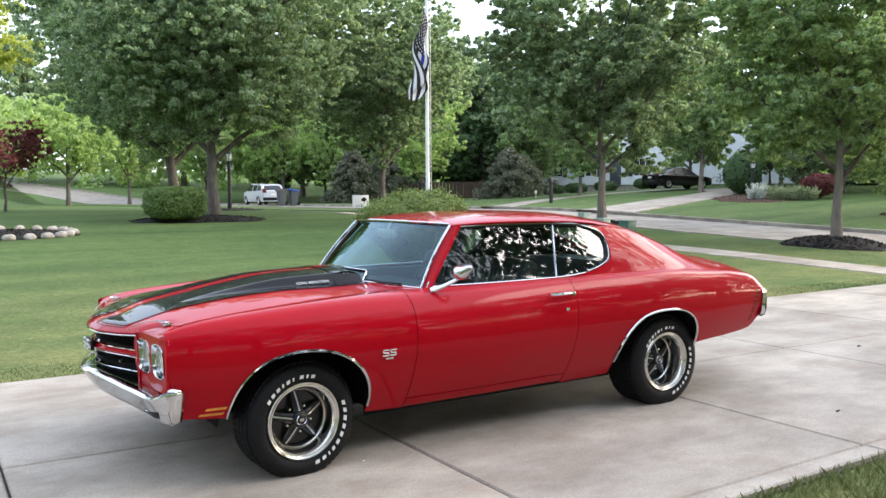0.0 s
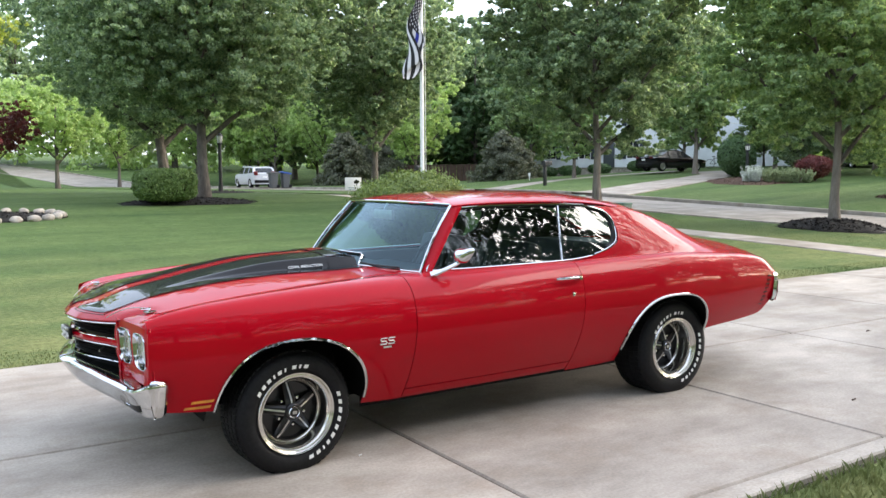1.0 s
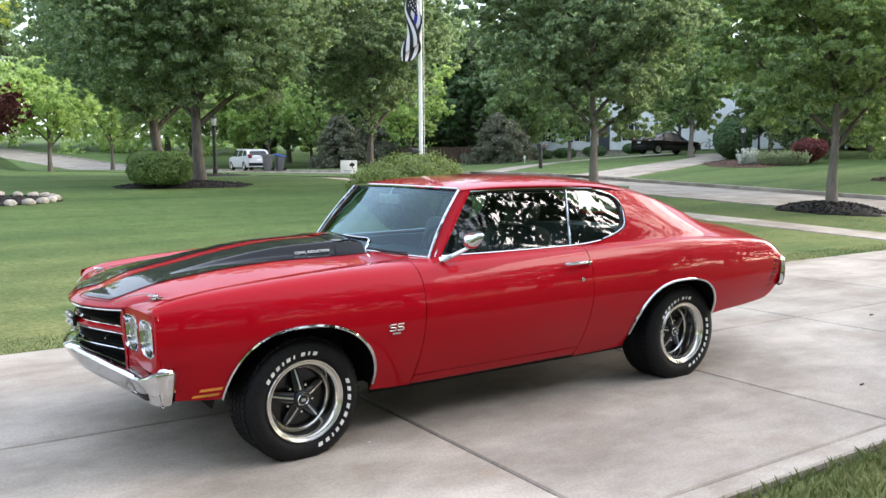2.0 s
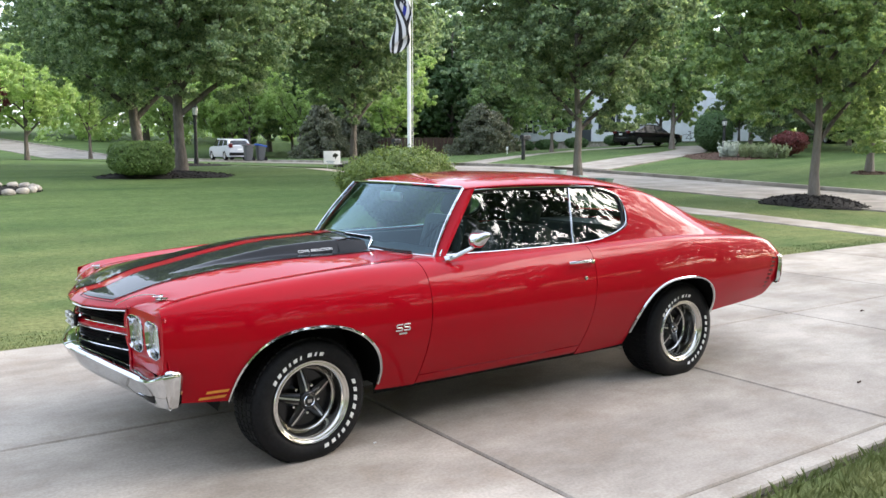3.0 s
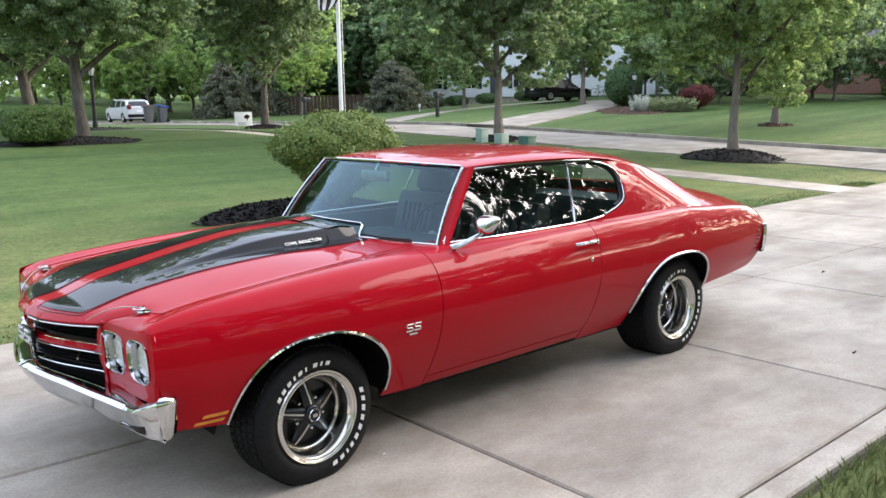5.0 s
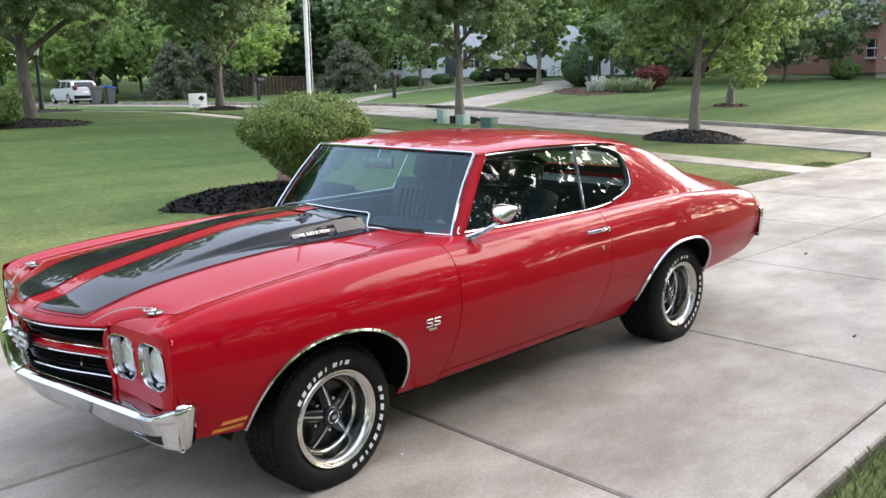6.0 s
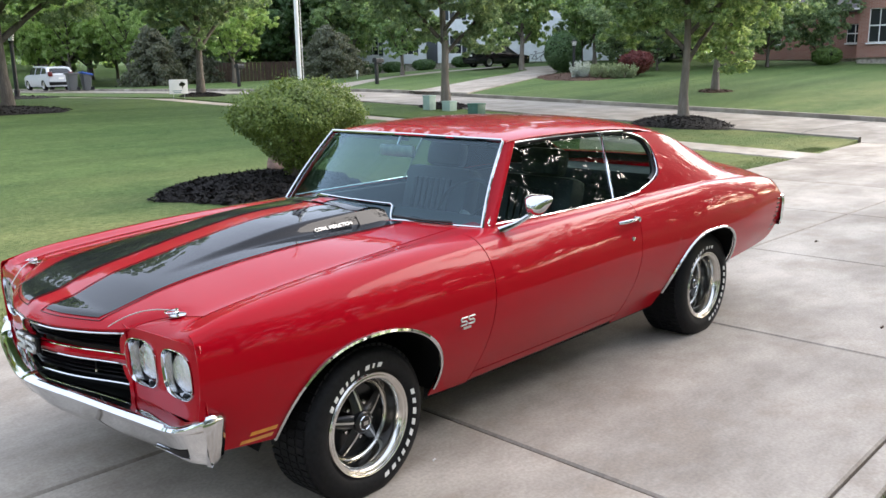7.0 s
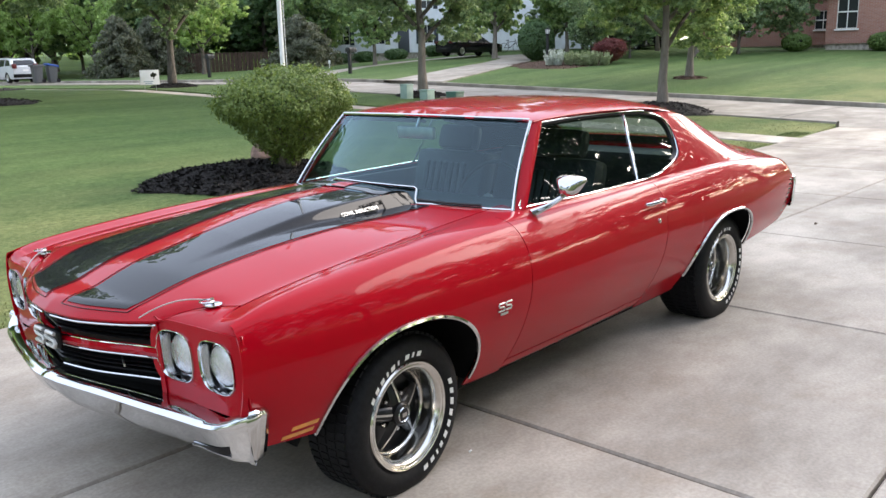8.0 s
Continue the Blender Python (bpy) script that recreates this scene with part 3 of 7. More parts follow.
# turned-down front lip of the hood with its bright moulding
shell("hood_lip", sheet(spread(-0.47, 0.47, 40), spread(0, 1, 4), lambda y, v: (hood_front(abs(y)) - 0.004 * math.sin(v * math.pi) + 0.012 * v, y, top_z(hood_front(abs(y)), y) - 0.014 * v)), (-1, 0, 0), RED, car)
for s in (-1, 1):
    part("hood_moulding", tube([(hood_front(y) + 0.000, s * y, top_z(hood_front(y), y) - 0.015) for y in spread(0.03, 0.47, 22)], 0.0034, 6), CHROME, car, "bright hood edge moulding")


def stripe_outer(v):
    """The stripes draw in a little where the hood rolls down."""
    return 0.385 + 0.005 * v - 0.040 * max(0.0, 1 - v / 0.14) ** 1.5


def on_hood(y, v, lift, ahead=0.0):
    f = hood_front(abs(y)) + 0.038 - ahead
    x = f + (cowl_line(abs(y)) - 0.004 - f) * v
    return x, y, top_z(x, y) + lift


for s in (-1, 1):
    part("hood_stripe", facing(sheet(spread(0, 1, 52), [k * k * 0.3 + k * 0.7 for k in spread(0, 1, 70)], lambda u, v: on_hood(s * (0.076 + (stripe_outer(v) - 0.076) * u), v, 0.0030)), (0, 0, 1)), BLACK, car, "broad black hood stripe")
    rim_line = [on_hood(s * (stripe_outer(v) + 0.014), v, 0.0022, 0.012) for v in spread(0.98, 0, 60)]
    rim_line += [on_hood(s * (stripe_outer(0) + 0.014 - (stripe_outer(0) - 0.048) * k), 0, 0.0022, 0.012) for k in spread(0.05, 1, 16)]
    rim_line += [on_hood(s * 0.062, v, 0.0022, 0.012) for v in spread(0.02, 0.98, 60)]
    part("pinstripe", tube(rim_line, 0.0016, 4), BLACK, car)

# air flap across the back of the scoop, black with its red gap
def flap_point(y, v, lift=0.0):
    x = cowl_line(abs(y)) + 0.006 + (0.155 - 0.02 * abs(y)) * v
    return x, y, top_z(cowl_line(abs(y)), min(abs(y), 0.24)) + 0.004 + 0.010 * math.sin(v * math.pi * 0.75) - 0.016 * v**3 - 0.10 * max(0.0, abs(y) - 0.24) + lift


shell("scoop_flap", sheet(spread(-0.268, 0.268, 30), [0, 0.06, 0.15, 0.3, 0.6, 0.9, 1.0], flap_point), (0, 0, 1), BLACK, car, 0.01, "black scoop flap at the windscreen")
part("flap_stripe", facing(sheet([-0.048, 0.0, 0.048], spread(0.03, 0.96, 8), lambda y, v: flap_point(y, v, 0.003)), (0, 0, 1)), RED, car)
for s in (-1, 1):
    cheek = sheet(spread(0.44, 0.625, 8), spread(0, 1, 6), lambda x, v: (x, s * (0.268 + 0.042 * v), (top_z(0.45, 0.24) - 0.004) * (1 - v) + (crest_z(x) + 0.018) * v - 0.10 * max(0.0, x - 0.55) * (1 - v)))
    shell("scoop_cheek", cheek, (0, s, 0.3), BLACK, car, 0.006)
    part("hood_edge_fill", facing(sheet(spread(0.57, 0.80, 8), spread(0.30, 0.62, 8), lambda x, y: (x, s * y, min(top_z(x, y), top_z(0.56, y)) - 0.010)), (0, 0, 1)), BLACK_METAL, car)

for s in (-1, 1):
    # fender top between hood gap and crest
    xs = spread(-0.70, 0.80, 44)
    shell("fender_top", sheet(xs, spread(0, 1, 8), lambda x, v: (x, s * (hood_edge(x) + 0.007 + (crest_y(x) - hood_edge(x) - 0.007) * v), top_z(x, hood_edge(x) + 0.007 + (crest_y(x) - hood_edge(x) - 0.007) * v))), (0, 0, 1), RED, car)
    # cowl corner up to the windscreen post
    shell("cowl_corner", sheet(spread(0.80, 1.0, 6), spread(0, 1, 5), lambda x, v: (x, s * (0.60 + (crest_y(x) - 0.60) * v), crest_z(x) + 0.004 * (1 - v))), (0, 0, 1), RED, car)
part("cowl_panel", facing(sheet(spread(-0.62, 0.62, 30), spread(0, 1, 3), lambda y, v: (min(cowl_line(abs(y)), 0.56) + 0.30 * v, y, 0.945 - 0.01 * v)), (0, 0, 1)), GRILLE, car)

# ---- nose: face round the lamps, grille, lamps ----
face_x = knots((0.0, -0.945), (0.2, -0.900), (0.46, -0.795), (0.62, -0.770), (0.80, -0.752), (0.84, -0.735))


def face_point(y, z, lift=0.0):
    """A point on the car's front; it leans back a little towards the bottom."""
    return face_x(abs(y)) - lift + 0.05 * max(0.0, 0.78 - z), y, z


def face_patch(y0, y1, z0, z1, n=8, m=4):
    return sheet(spread(y0, y1, n), spread(z0, z1, m), lambda y, z: face_point(y, z))


LAMP_Y, LAMP_Z, LAMP_W, LAMP_H = (0.530, 0.722), 0.690, 0.076, 0.085
for s in (-1, 1):
    face = join(face_patch(s * 0.465, s * 0.835, 0.785, 0.812), face_patch(s * 0.465, s * 0.835, 0.53, 0.600),
                face_patch(s * 0.465, s * 0.448, 0.53, 0.812, 2), face_patch(s * 0.607, s * 0.642, 0.53, 0.812, 3), face_patch(s * 0.802, s * 0.838, 0.53, 0.812, 3))
    shell("headlight_panel", face, (-1, 0, 0), RED, car)
    # rounded brow from the lamps up to hood and fender

    def brow(u, v):
        y = 0.452 + (crest_y(-0.765) + 0.035 - 0.452) * u
        xb = max(hood_front(min(y, 0.69)) - 0.006, -0.80) if y < 0.69 else -0.70
        zb = top_z(xb, min(y, crest_y(xb)))
        xf, zf = face_x(y), 0.806
        t = v
        x = xf + (xb - xf) * (t**1.25)
        z = zf + (zb - zf) * (1 - (1 - t) ** 1.8)
        drop = max(0.0, (u - 0.86) / 0.14)
        return x, s * y, z - 0.035 * drop**2
    shell("brow", sheet(spread(0, 1, 26), spread(0, 1, 10), brow), (-1, 0, 1), RED, car)
    shell("fender_nose", sheet(spread(0, 1, 6), spread(0.46, 0.80, 14), lambda u, z: (-0.748 + (face_x(0.838) + 0.01 * (0.8 - z) + 0.748) * u, s * (side_y(-0.748, z) * (1 - u) + 0.838 * u), z)), (-0.5, s, 0), RED, car)
    part("nose_backing", boxes((-0.690, s * 0.765, 0.645), (0.06, 0.09, 0.28), None), DARK, car)
    for n, ly in enumerate(LAMP_Y):
        def rim(w, k, depth, ly=ly):
            cw, sw = math.cos(w), math.sin(w)
            p = 3.2
            r = (abs(cw) ** p + abs(sw) ** p) ** (-1 / p)
            y, z = ly + cw * r * LAMP_W * k, LAMP_Z + sw * r * LAMP_H * k
            x, yy, zz = face_point(y, z, depth)
            return x, s * yy, zz
        ring = [2 * math.pi * i / 40 for i in range(40)]
        lamp = part("headlight", facing(sheet(ring, [(1.05, 0.000), (1.045, 0.006), (1.015, 0.007), (0.99, 0.001), (0.97, -0.010), (0.95, -0.030), (0.93, -0.040)], lambda w, c: rim(w, *c), closed=True), (-1, 0, 0)), CHROME, car, "chrome headlight bezel")

        def bulb(r, w, d, ly=ly):
            x, y, z = face_point(ly, LAMP_Z, 0)
            return x + d, s * (y + r * math.cos(w)), z + r * math.sin(w)
        part("lens", facing(lathe([(0.001, 0.006), (0.03, 0.008), (0.055, 0.014), (0.066, 0.024), (0.069, 0.040)], 32, bulb), (-1, 0, 0)), LENS, lamp, "round glass sealed-beam lens")
        part("lamp_ring", facing(lathe([(0.0675, 0.030), (0.070, 0.026), (0.073, 0.030), (0.079, 0.05)], 32, bulb), (-1, 0, 0)), GRILLE, lamp)
        part("bezel_flange", facing(sheet(ring, [(1.02, 0.0002), (1.40, -0.0008)], lambda w, c: rim(w, *c), closed=True), (-1, 0, 0)), RED, lamp)
        part("lamp_well", facing(lathe([(0.073, 0.036), (0.095, 0.034), (0.11, 0.050)], 24, bulb), (-1, 0, 0)), CHROME, lamp)

# grille: dark box with fine bars, divided by a red body-coloured bar
grille = part("grille", facing(sheet(spread(-0.45, 0.45, 40), [0.55, 0.67, 0.80], lambda y, z: (face_x(abs(y)) + 0.085, y, z)), (-1, 0, 0)), GRILLE, car, "black split grille with fine horizontal bars")
for z in (0.602, 0.618, 0.634, 0.650, 0.718, 0.734, 0.750, 0.766):
    part("grille_bar", sheet(spread(-0.45, 0.45, 30), [(0.030, 0.003), (0.026, 0.0), (0.030, -0.003), (0.07, -0.003)], lambda y, c, z=z: (face_x(abs(y)) + c[0], y, z + c[1])), GRILLE, grille)
for s in (-1, 1):
    part("grille_divider", facing(sheet(spread(0.03, 0.452, 20), [(0.02, 0.017), (0.0, 0.015), (-0.006, 0.0), (0.0, -0.015), (0.02, -0.017)], lambda y, c: (face_x(y) + c[0] + 0.004, s * y, 0.685 + c[1])), (-1, 0, 0)), RED, grille, "red bar dividing the grille")
    for z0, z1 in ((0.704, 0.786), (0.590, 0.666)):
        loop = [(face_x(y) - 0.002 + 0.05 * (0.78 - z1), s * y, z1) for y in spread(0.04, 0.445, 14)] + [(face_x(0.452) + 0.05 * (0.78 - (z0 + z1) / 2), s * 0.452, (z0 + z1) / 2)] + [(face_x(y) - 0.002 + 0.05 * (0.78 - z0), s * y, z0) for y in spread(0.445, 0.04, 14)]
        if z0 > 0.7:
            loop = loop[14:]
        part("grille_moulding", tube(loop, 0.0030, 6), CHROME, grille, "thin bright grille surround")
badge = part("grille_badge", boxes((face_x(0) - 0.006, 0, 0.690), (0.02, 0.17, 0.062), None, 0.010), GRILLE, grille, "dark centre badge plate")
for k in (-1, 1):
    strokes = ((-0.034, 0.024), (0.030, 0.024), (0.036, 0.012), (0.028, 0.002), (-0.028, -0.002), (-0.036, -0.012), (-0.030, -0.024), (0.034, -0.024))
    part("badge_letter", tube([(face_x(0) - 0.020, 0.042 * k + 0.9 * a, 0.690 + b) for a, b in strokes], 0.0075, 6), EMBLEM, grille, "bright metal emblem letter")
part("grille_script", boxes((face_x(0.30) + 0.018, -0.30, 0.636), (0.006, 0.10, 0.010), Matrix.Rotation(-0.42, 3, "Z")), SATIN, grille, "small bright plate on the lower grille")
part("valance", facing(sheet(spread(-0.74, 0.74, 30), spread(0, 1, 4), lambda y, v: (face_x(abs(y)) + 0.02 + 0.12 * v, y, 0.58 - 0.17 * v)), (-1, 0, 0)), DARK, car)

# front bumper
bump_x = knots((0.0, -1.000), (0.12, -0.985), (0.45, -0.905), (0.66, -0.845), (0.78, -0.800), (0.865, -0.735))
bump_top = knots((0.0, 0.555), (0.3, 0.545), (0.58, 0.525), (0.76, 0.510), (0.82, 0.528), (0.865, 0.552))
bump_low = knots((0.0, 0.470), (0.15, 0.440), (0.5, 0.418), (0.72, 0.398), (0.865, 0.388))
wrap = [(bump_x(y), y) for y in spread(0.0, 0.845, 34)] + [(-0.770 + 0.012 * k, 0.853 + 0.0035 * k) for k in range(1, 4)] + [(-0.72 + 0.055 * k / 3, 0.866 - 0.006 * k) for k in range(0, 4)]


def bumper_point(i, c, s):
    x, y = wrap[i]
    a, b = wrap[max(i - 1, 0)], wrap[min(i + 1, len(wrap) - 1)]
    nx, ny = (b[1] - a[1]), -(b[0] - a[0])
    ln = math.hypot(nx, ny)
    nx, ny = -nx / ln, -ny / ln
    zt, zb = bump_top(y), bump_low(y)
    inn, hz = c
    inn *= 1.0 - 0.55 * min(max((y - 0.68) / 0.12, 0.0), 1.0)
    return x - nx * inn, s * max(y - ny * inn, 0.0) if y > 0.02 else 0.0, zb + (zt - zb) * hz


profile = [(0.17, 1.10), (0.09, 1.13), (0.030, 1.12), (0.009, 1.07), (0.0, 0.98), (0.002, 0.90), (0.012, 0.74), (0.026, 0.42), (0.046, 0.12), (0.062, 0.0), (0.085, 0.03)]
front_bumper = part("front_bumper", facing(join(*[facing(sheet(range(len(wrap)), profile, lambda i, c, s=s: bumper_point(i, c, s)), (-1, s * 0.3, 0)) for s in (-1, 1)]), (-1, 0, 0)), CHROME, car, "polished chrome front bumper")
fb = front_bumper.modifiers.new("thickness", "SOLIDIFY")
fb.thickness, fb.offset = 0.004, -1.0
for s in (-1, 1):
    def park(u, v):
        hz = 0.18 + (0.05 + 0.22 * u) * v
        return bumper_point(26 + round(6 * u), (0.047 - 0.060 * hz, hz), s)
    part("parking_light", facing(sheet(spread(0, 1, 6), spread(0, 1, 2), park), (-1, 0, 0)), GRILLE, front_bumper, "dark slotted parking lamp")
    part("slot_trim", tube([bumper_point(26 + k, (0.040, 0.15), s) for k in range(7)], 0.0035, 5), CHROME, front_bumper)

# rear end
tail_x = knots((0.0, 4.02), (0.5, 3.98), (0.80, 3.915), (0.872, 3.885))
part("tail_panel", facing(sheet(spread(-0.868, 0.868, 30), spread(0.56, 0.84, 6), lambda y, z: (tail_x(abs(y)) - 0.06 * abs(z - 0.72), y, 0.56 + (0.19 + 0.18 * (1 - (abs(y) / 0.87) ** 2.2)) * (z - 0.56) / 0.28)), (1, 0, 0)), RED, car)
rear_prof = [(0.0, 0.745), (0.022, 0.74), (0.032, 0.70), (0.030, 0.62), (0.010, 0.575), (-0.03, 0.555)]
rb = part("rear_bumper", facing(sheet(spread(-0.868, 0.868, 40), rear_prof, lambda y, c: (tail_x(min(abs(y), 0.872)) + c[0] - 0.016, y, c[1])), (1, 0, 0)), CHROME, car, "chrome rear bumper")
for s in (-1, 1):
    wing = sheet(spread(3.825, 3.925, 8), [(0.565, -0.012), (0.572, 0.006), (0.60, 0.012), (0.72, 0.012), (0.765, 0.006), (0.775, -0.012)], lambda x, c: (x - 0.25 * max(0.0, 0.66 - c[0]), s * (wide(min(x, 3.87)) - 0.004 - 1.6 * max(0.0, x - 3.875) + c[1]), c[0]))
    part("bumper_wing", facing(wing, (0.3, s, 0)), CHROME, rb, "chrome bumper end wrapping the corner")
    part("tail_light", boxes((3.94, s * 0.66, 0.66), (0.08, 0.30, 0.09), Matrix.Rotation(s * -0.16, 3, "Z"), 0.015), TAIL, rb, "red rear lamp in the bumper")

# ---- greenhouse ----
roof_z = knots((1.02, 1.352), (1.2, 1.384), (1.6, 1.408), (2.0, 1.404), (2.3, 1.380), (2.6, 1.322), (2.95, 1.215), (3.3, 1.050), (3.5, 0.985))
gutter_z = knots((1.02, 1.318), (1.15, 1.333), (1.5, 1.343), (2.0, 1.336), (2.3, 1.312), (2.6, 1.264), (2.95, 1.150), (3.3, 1.015), (3.5, 0.972))
gutter_y = knots((1.02, 0.622), (1.5, 0.632), (2.0, 0.640), (2.4, 0.640), (2.9, 0.640), (3.5, 0.66))
belt_z = knots((0.82, 0.966), (1.83, 0.974), (2.05, 0.992), (2.20, 1.025), (2.30, 1.067))


def roof_point(x, v):
    """Across the roof: v from -1 to 1, gutter to gutter."""
    g, gz, rz = gutter_y(x), gutter_z(x), roof_z(x)
    y = g * v
    return x, y, gz + (rz - gz) * max(0.0, 1 - abs(v) ** 3.0) ** 0.70


header_x = knots((0.0, 1.025), (0.35, 1.04), (0.62, 1.085))
vs_roof = [math.sin(w) for w in spread(-math.pi / 2, math.pi / 2, 36)]


def roof_place(u, v):
    y0 = abs(v) * 0.63
    x0 = header_x(y0)
    return roof_point(x0 + (2.44 - x0) * u, v)


shell("roof", sheet(spread(0, 1, 36), vs_roof, roof_place), (0, 0, 1), RED, car, 0.012, "red painted steel roof")
for s in (-1, 1):
    edge_x = knots((0.97, 1.93), (0.995, 2.07), (1.025, 2.20), (1.067, 2.300), (1.12, 2.332), (1.20, 2.340), (1.25, 2.315), (1.285, 2.25), (1.318, 2.10))

    def sail(u, v):
        """Pillar and sail panel in one: from the side window's edge back, from the crest over the gutter to the rear window."""
        k = min(v / 0.6, 1.0)
        near = edge_x(0.974 + 0.344 * k)
        start = near + (2.44 - near) * max(0.0, (k - 0.95) / 0.05)
        x = start + (3.52 - start) * u**1.15
        b = (crest_y(x) - 0.002, crest_z(x))
        g = (gutter_y(x), gutter_z(x))
        t = (0.50 + 0.03 * u, gutter_z(x) + (roof_z(x) - gutter_z(x)) * 0.62)
        if v <= 0.6:
            bow = 0.016 * math.sin(k * math.pi) * (1 - u)
            return x, s * (b[0] + (g[0] - b[0]) * k + bow), b[1] + (g[1] - b[1]) * k**1.05
        k = (v - 0.6) / 0.4
        return x, s * (g[0] + (t[0] - g[0]) * k), g[1] + (t[1] - g[1]) * math.sin(k * math.pi / 2)
    shell("sail_panel", sheet(spread(0, 1, 44), spread(0, 1, 40), sail), (0, s, 0.5), RED, car)
    # drip rail and window trim
    rail = [(x, s * (gutter_y(x) + 0.006), gutter_z(x) + 0.002) for x in spread(1.085, 2.30, 30)]
    part("drip_rail", tube(rail, 0.0045, 6), RED, car)
    side_line = lambda x, z: crest_y(x) - 0.012 + (gutter_y(min(max(x, 1.1), 2.3)) - 0.012 - (crest_y(x) - 0.012)) * min(max((z - 0.97) / 0.36, 0), 1)
    upper = [(x, s * (side_line(x, gutter_z(x) - 0.012) + 0.006), gutter_z(x) - 0.012) for x in spread(1.155, 2.12, 20)]
    curve = [(edge_x(z) - 0.004, s * (side_line(edge_x(z), z) + 0.010), z) for z in spread(1.315, 1.000, 16)]
    belt = [(x, s * (crest_y(x) - 0.004), belt_z(x)) for x in spread(2.06, 0.83, 24)]
    post = [(0.83 + (1.155 - 0.83) * k, s * (crest_y(0.85) - 0.006 + (0.618 - crest_y(0.85)) * k), 0.968 + (1.322 - 0.968) * k) for k in spread(0.02, 1, 8)]
    seal = [(p[0] - 0.004, p[1] - s * 0.012, p[2] - 0.016) for p in upper] + [(p[0] - 0.022, p[1] - s * 0.012, p[2] - 0.004) for p in curve[2:-2]]
    part("window_seal", tube(seal, 0.014, 6), GRILLE, car, "black rubber window seal")
    part("window_trim", tube(upper + curve, 0.0052, 6), CHROME, car, "thin bright window moulding")
    part("belt_trim", tube(belt, 0.006, 6), CHROME, car, "bright belt moulding")
    part("post_trim", tube(post, 0.0052, 6), CHROME, car)
    # windscreen post
    wsb, wst = Vector((0.800, s * 0.712, 0.955)), Vector((1.082, s * 0.612, 1.335))
    sb, st = Vector((0.860, s * 0.748, 0.962)), Vector((1.165, s * 0.628, 1.340))

    def apost(k, u):
        p = wsb.lerp(wst, k).lerp(sb.lerp(st, k), u)
        bulge = 0.010 * math.sin(u * math.pi)
        return p.x, p.y + s * bulge, p.z
    shell("windscreen_post", sheet(spread(0, 1, 10), spread(0, 1, 6), apost), (-0.3, s, 0.2), RED, car, 0.02)
    # side glass
    def pane(x0, x1, name):
        def place(u, v):
            z = belt_z(1.2) - 0.004 + (1.325 - belt_z(1.2)) * v
            xf = 0.842 + (1.155 - 0.842) * v
            xr = edge_x(min(z, 1.32))
            a = max(xf, x0(v)) if x0 else xf
            b = min(x1(v), xr) if x1 else xr
            x = a + (b - a) * u
            zz = min(max(z, belt_z(x) - 0.004), gutter_z(x) - 0.010)
            return x, s * (side_line(x, zz)), zz
        ob = part(name, facing(sheet(spread(0, 1, 20), spread(0, 1, 16), place), (0, s, 0)), GLASS, car, "tinted side window glass")
        ob.visible_shadow = False
        return ob
    split = lambda v: 1.815 + 0.085 * v
    pane(None, lambda v: split(v) - 0.004, "door_glass")
    pane(lambda v: split(v) + 0.004, None, "quarter_glass")
    part("glass_divider", tube([(split(v), s * (side_line(split(v), 0.97 + 0.345 * v) + 0.004), 0.97 + 0.345 * v) for v in spread(0, 1, 6)], 0.007, 6), CHROME, car, "slim chrome glass divider")

# deck and rear window
def deck(u, v):
    x = 3.34 + (tail_x(abs(v) * 0.85) - 0.03 - 3.34) * u
    c = crest_y(min(x, 3.9))
    y = c * v
    hump = (0.062 + 0.085 * u) * (1 - abs(v) ** 2.2)
    drop = max(0.0, u - 0.93) * 0.25
    return x, y, crest_z(min(x, 3.90)) + hump - drop * (1 - abs(v) ** 3)


shell("trunk_lid", sheet(spread(0, 1, 24), [math.sin(w) for w in spread(-math.pi / 2, math.pi / 2, 30)], deck), (0, 0, 1), RED, car)
rear_glass = part("rear_window", facing(sheet(spread(2.33, 3.20, 16), spread(-1, 1, 18), lambda x, v: (x, 0.51 * v, gutter_z(x) + (roof_z(x) - gutter_z(x)) * (0.55 - 0.25 * v * v) - 0.006)), (0.5, 0, 1)), GLASS, car, "sloping tinted rear window glass")
rear_glass.visible_shadow = False
shell("deck_filler", sheet(spread(3.18, 3.40, 4), spread(-1, 1, 14), lambda x, v: (x, 0.54 * v, gutter_z(x) + (roof_z(x) - gutter_z(x)) * (0.55 - 0.2 * v * v) - 0.01)), (0, 0, 1), RED, car)

# windscreen with chrome surround
ws_low = knots((0.0, 0.600), (0.25, 0.620), (0.45, 0.680), (0.6, 0.745), (0.715, 0.806))
ws_top = knots((0.0, 1.018), (0.35, 1.034), (0.618, 1.086))


def screen(v, u):
    yb, yt = 0.712 * u, 0.612 * u
    b = Vector((ws_low(abs(yb)), yb, 0.972 if abs(u) < 0.55 else 0.972 - 0.014 * (abs(u) - 0.55) / 0.45))
    t = Vector((ws_top(abs(yt)), yt, 1.343 - 0.010 * u * u))
    p = b.lerp(t, v)
    return p.x - 0.018 * math.sin(v * math.pi), p.y, p.z


windscreen = part("windscreen", facing(sheet(spread(0, 1, 14), spread(-1, 1, 30), screen), (-1, 0, 0.5)), SCREEN_GLASS, car, "curved tinted windscreen glass")
windscreen.visible_shadow = False
top_trim = [screen(1.0, u) for u in spread(-1, 1, 30)]
part("screen_trim", tube([(p[0] - 0.004, p[1], p[2] + 0.006) for p in top_trim], 0.008, 6), CHROME, car, "bright windscreen moulding")


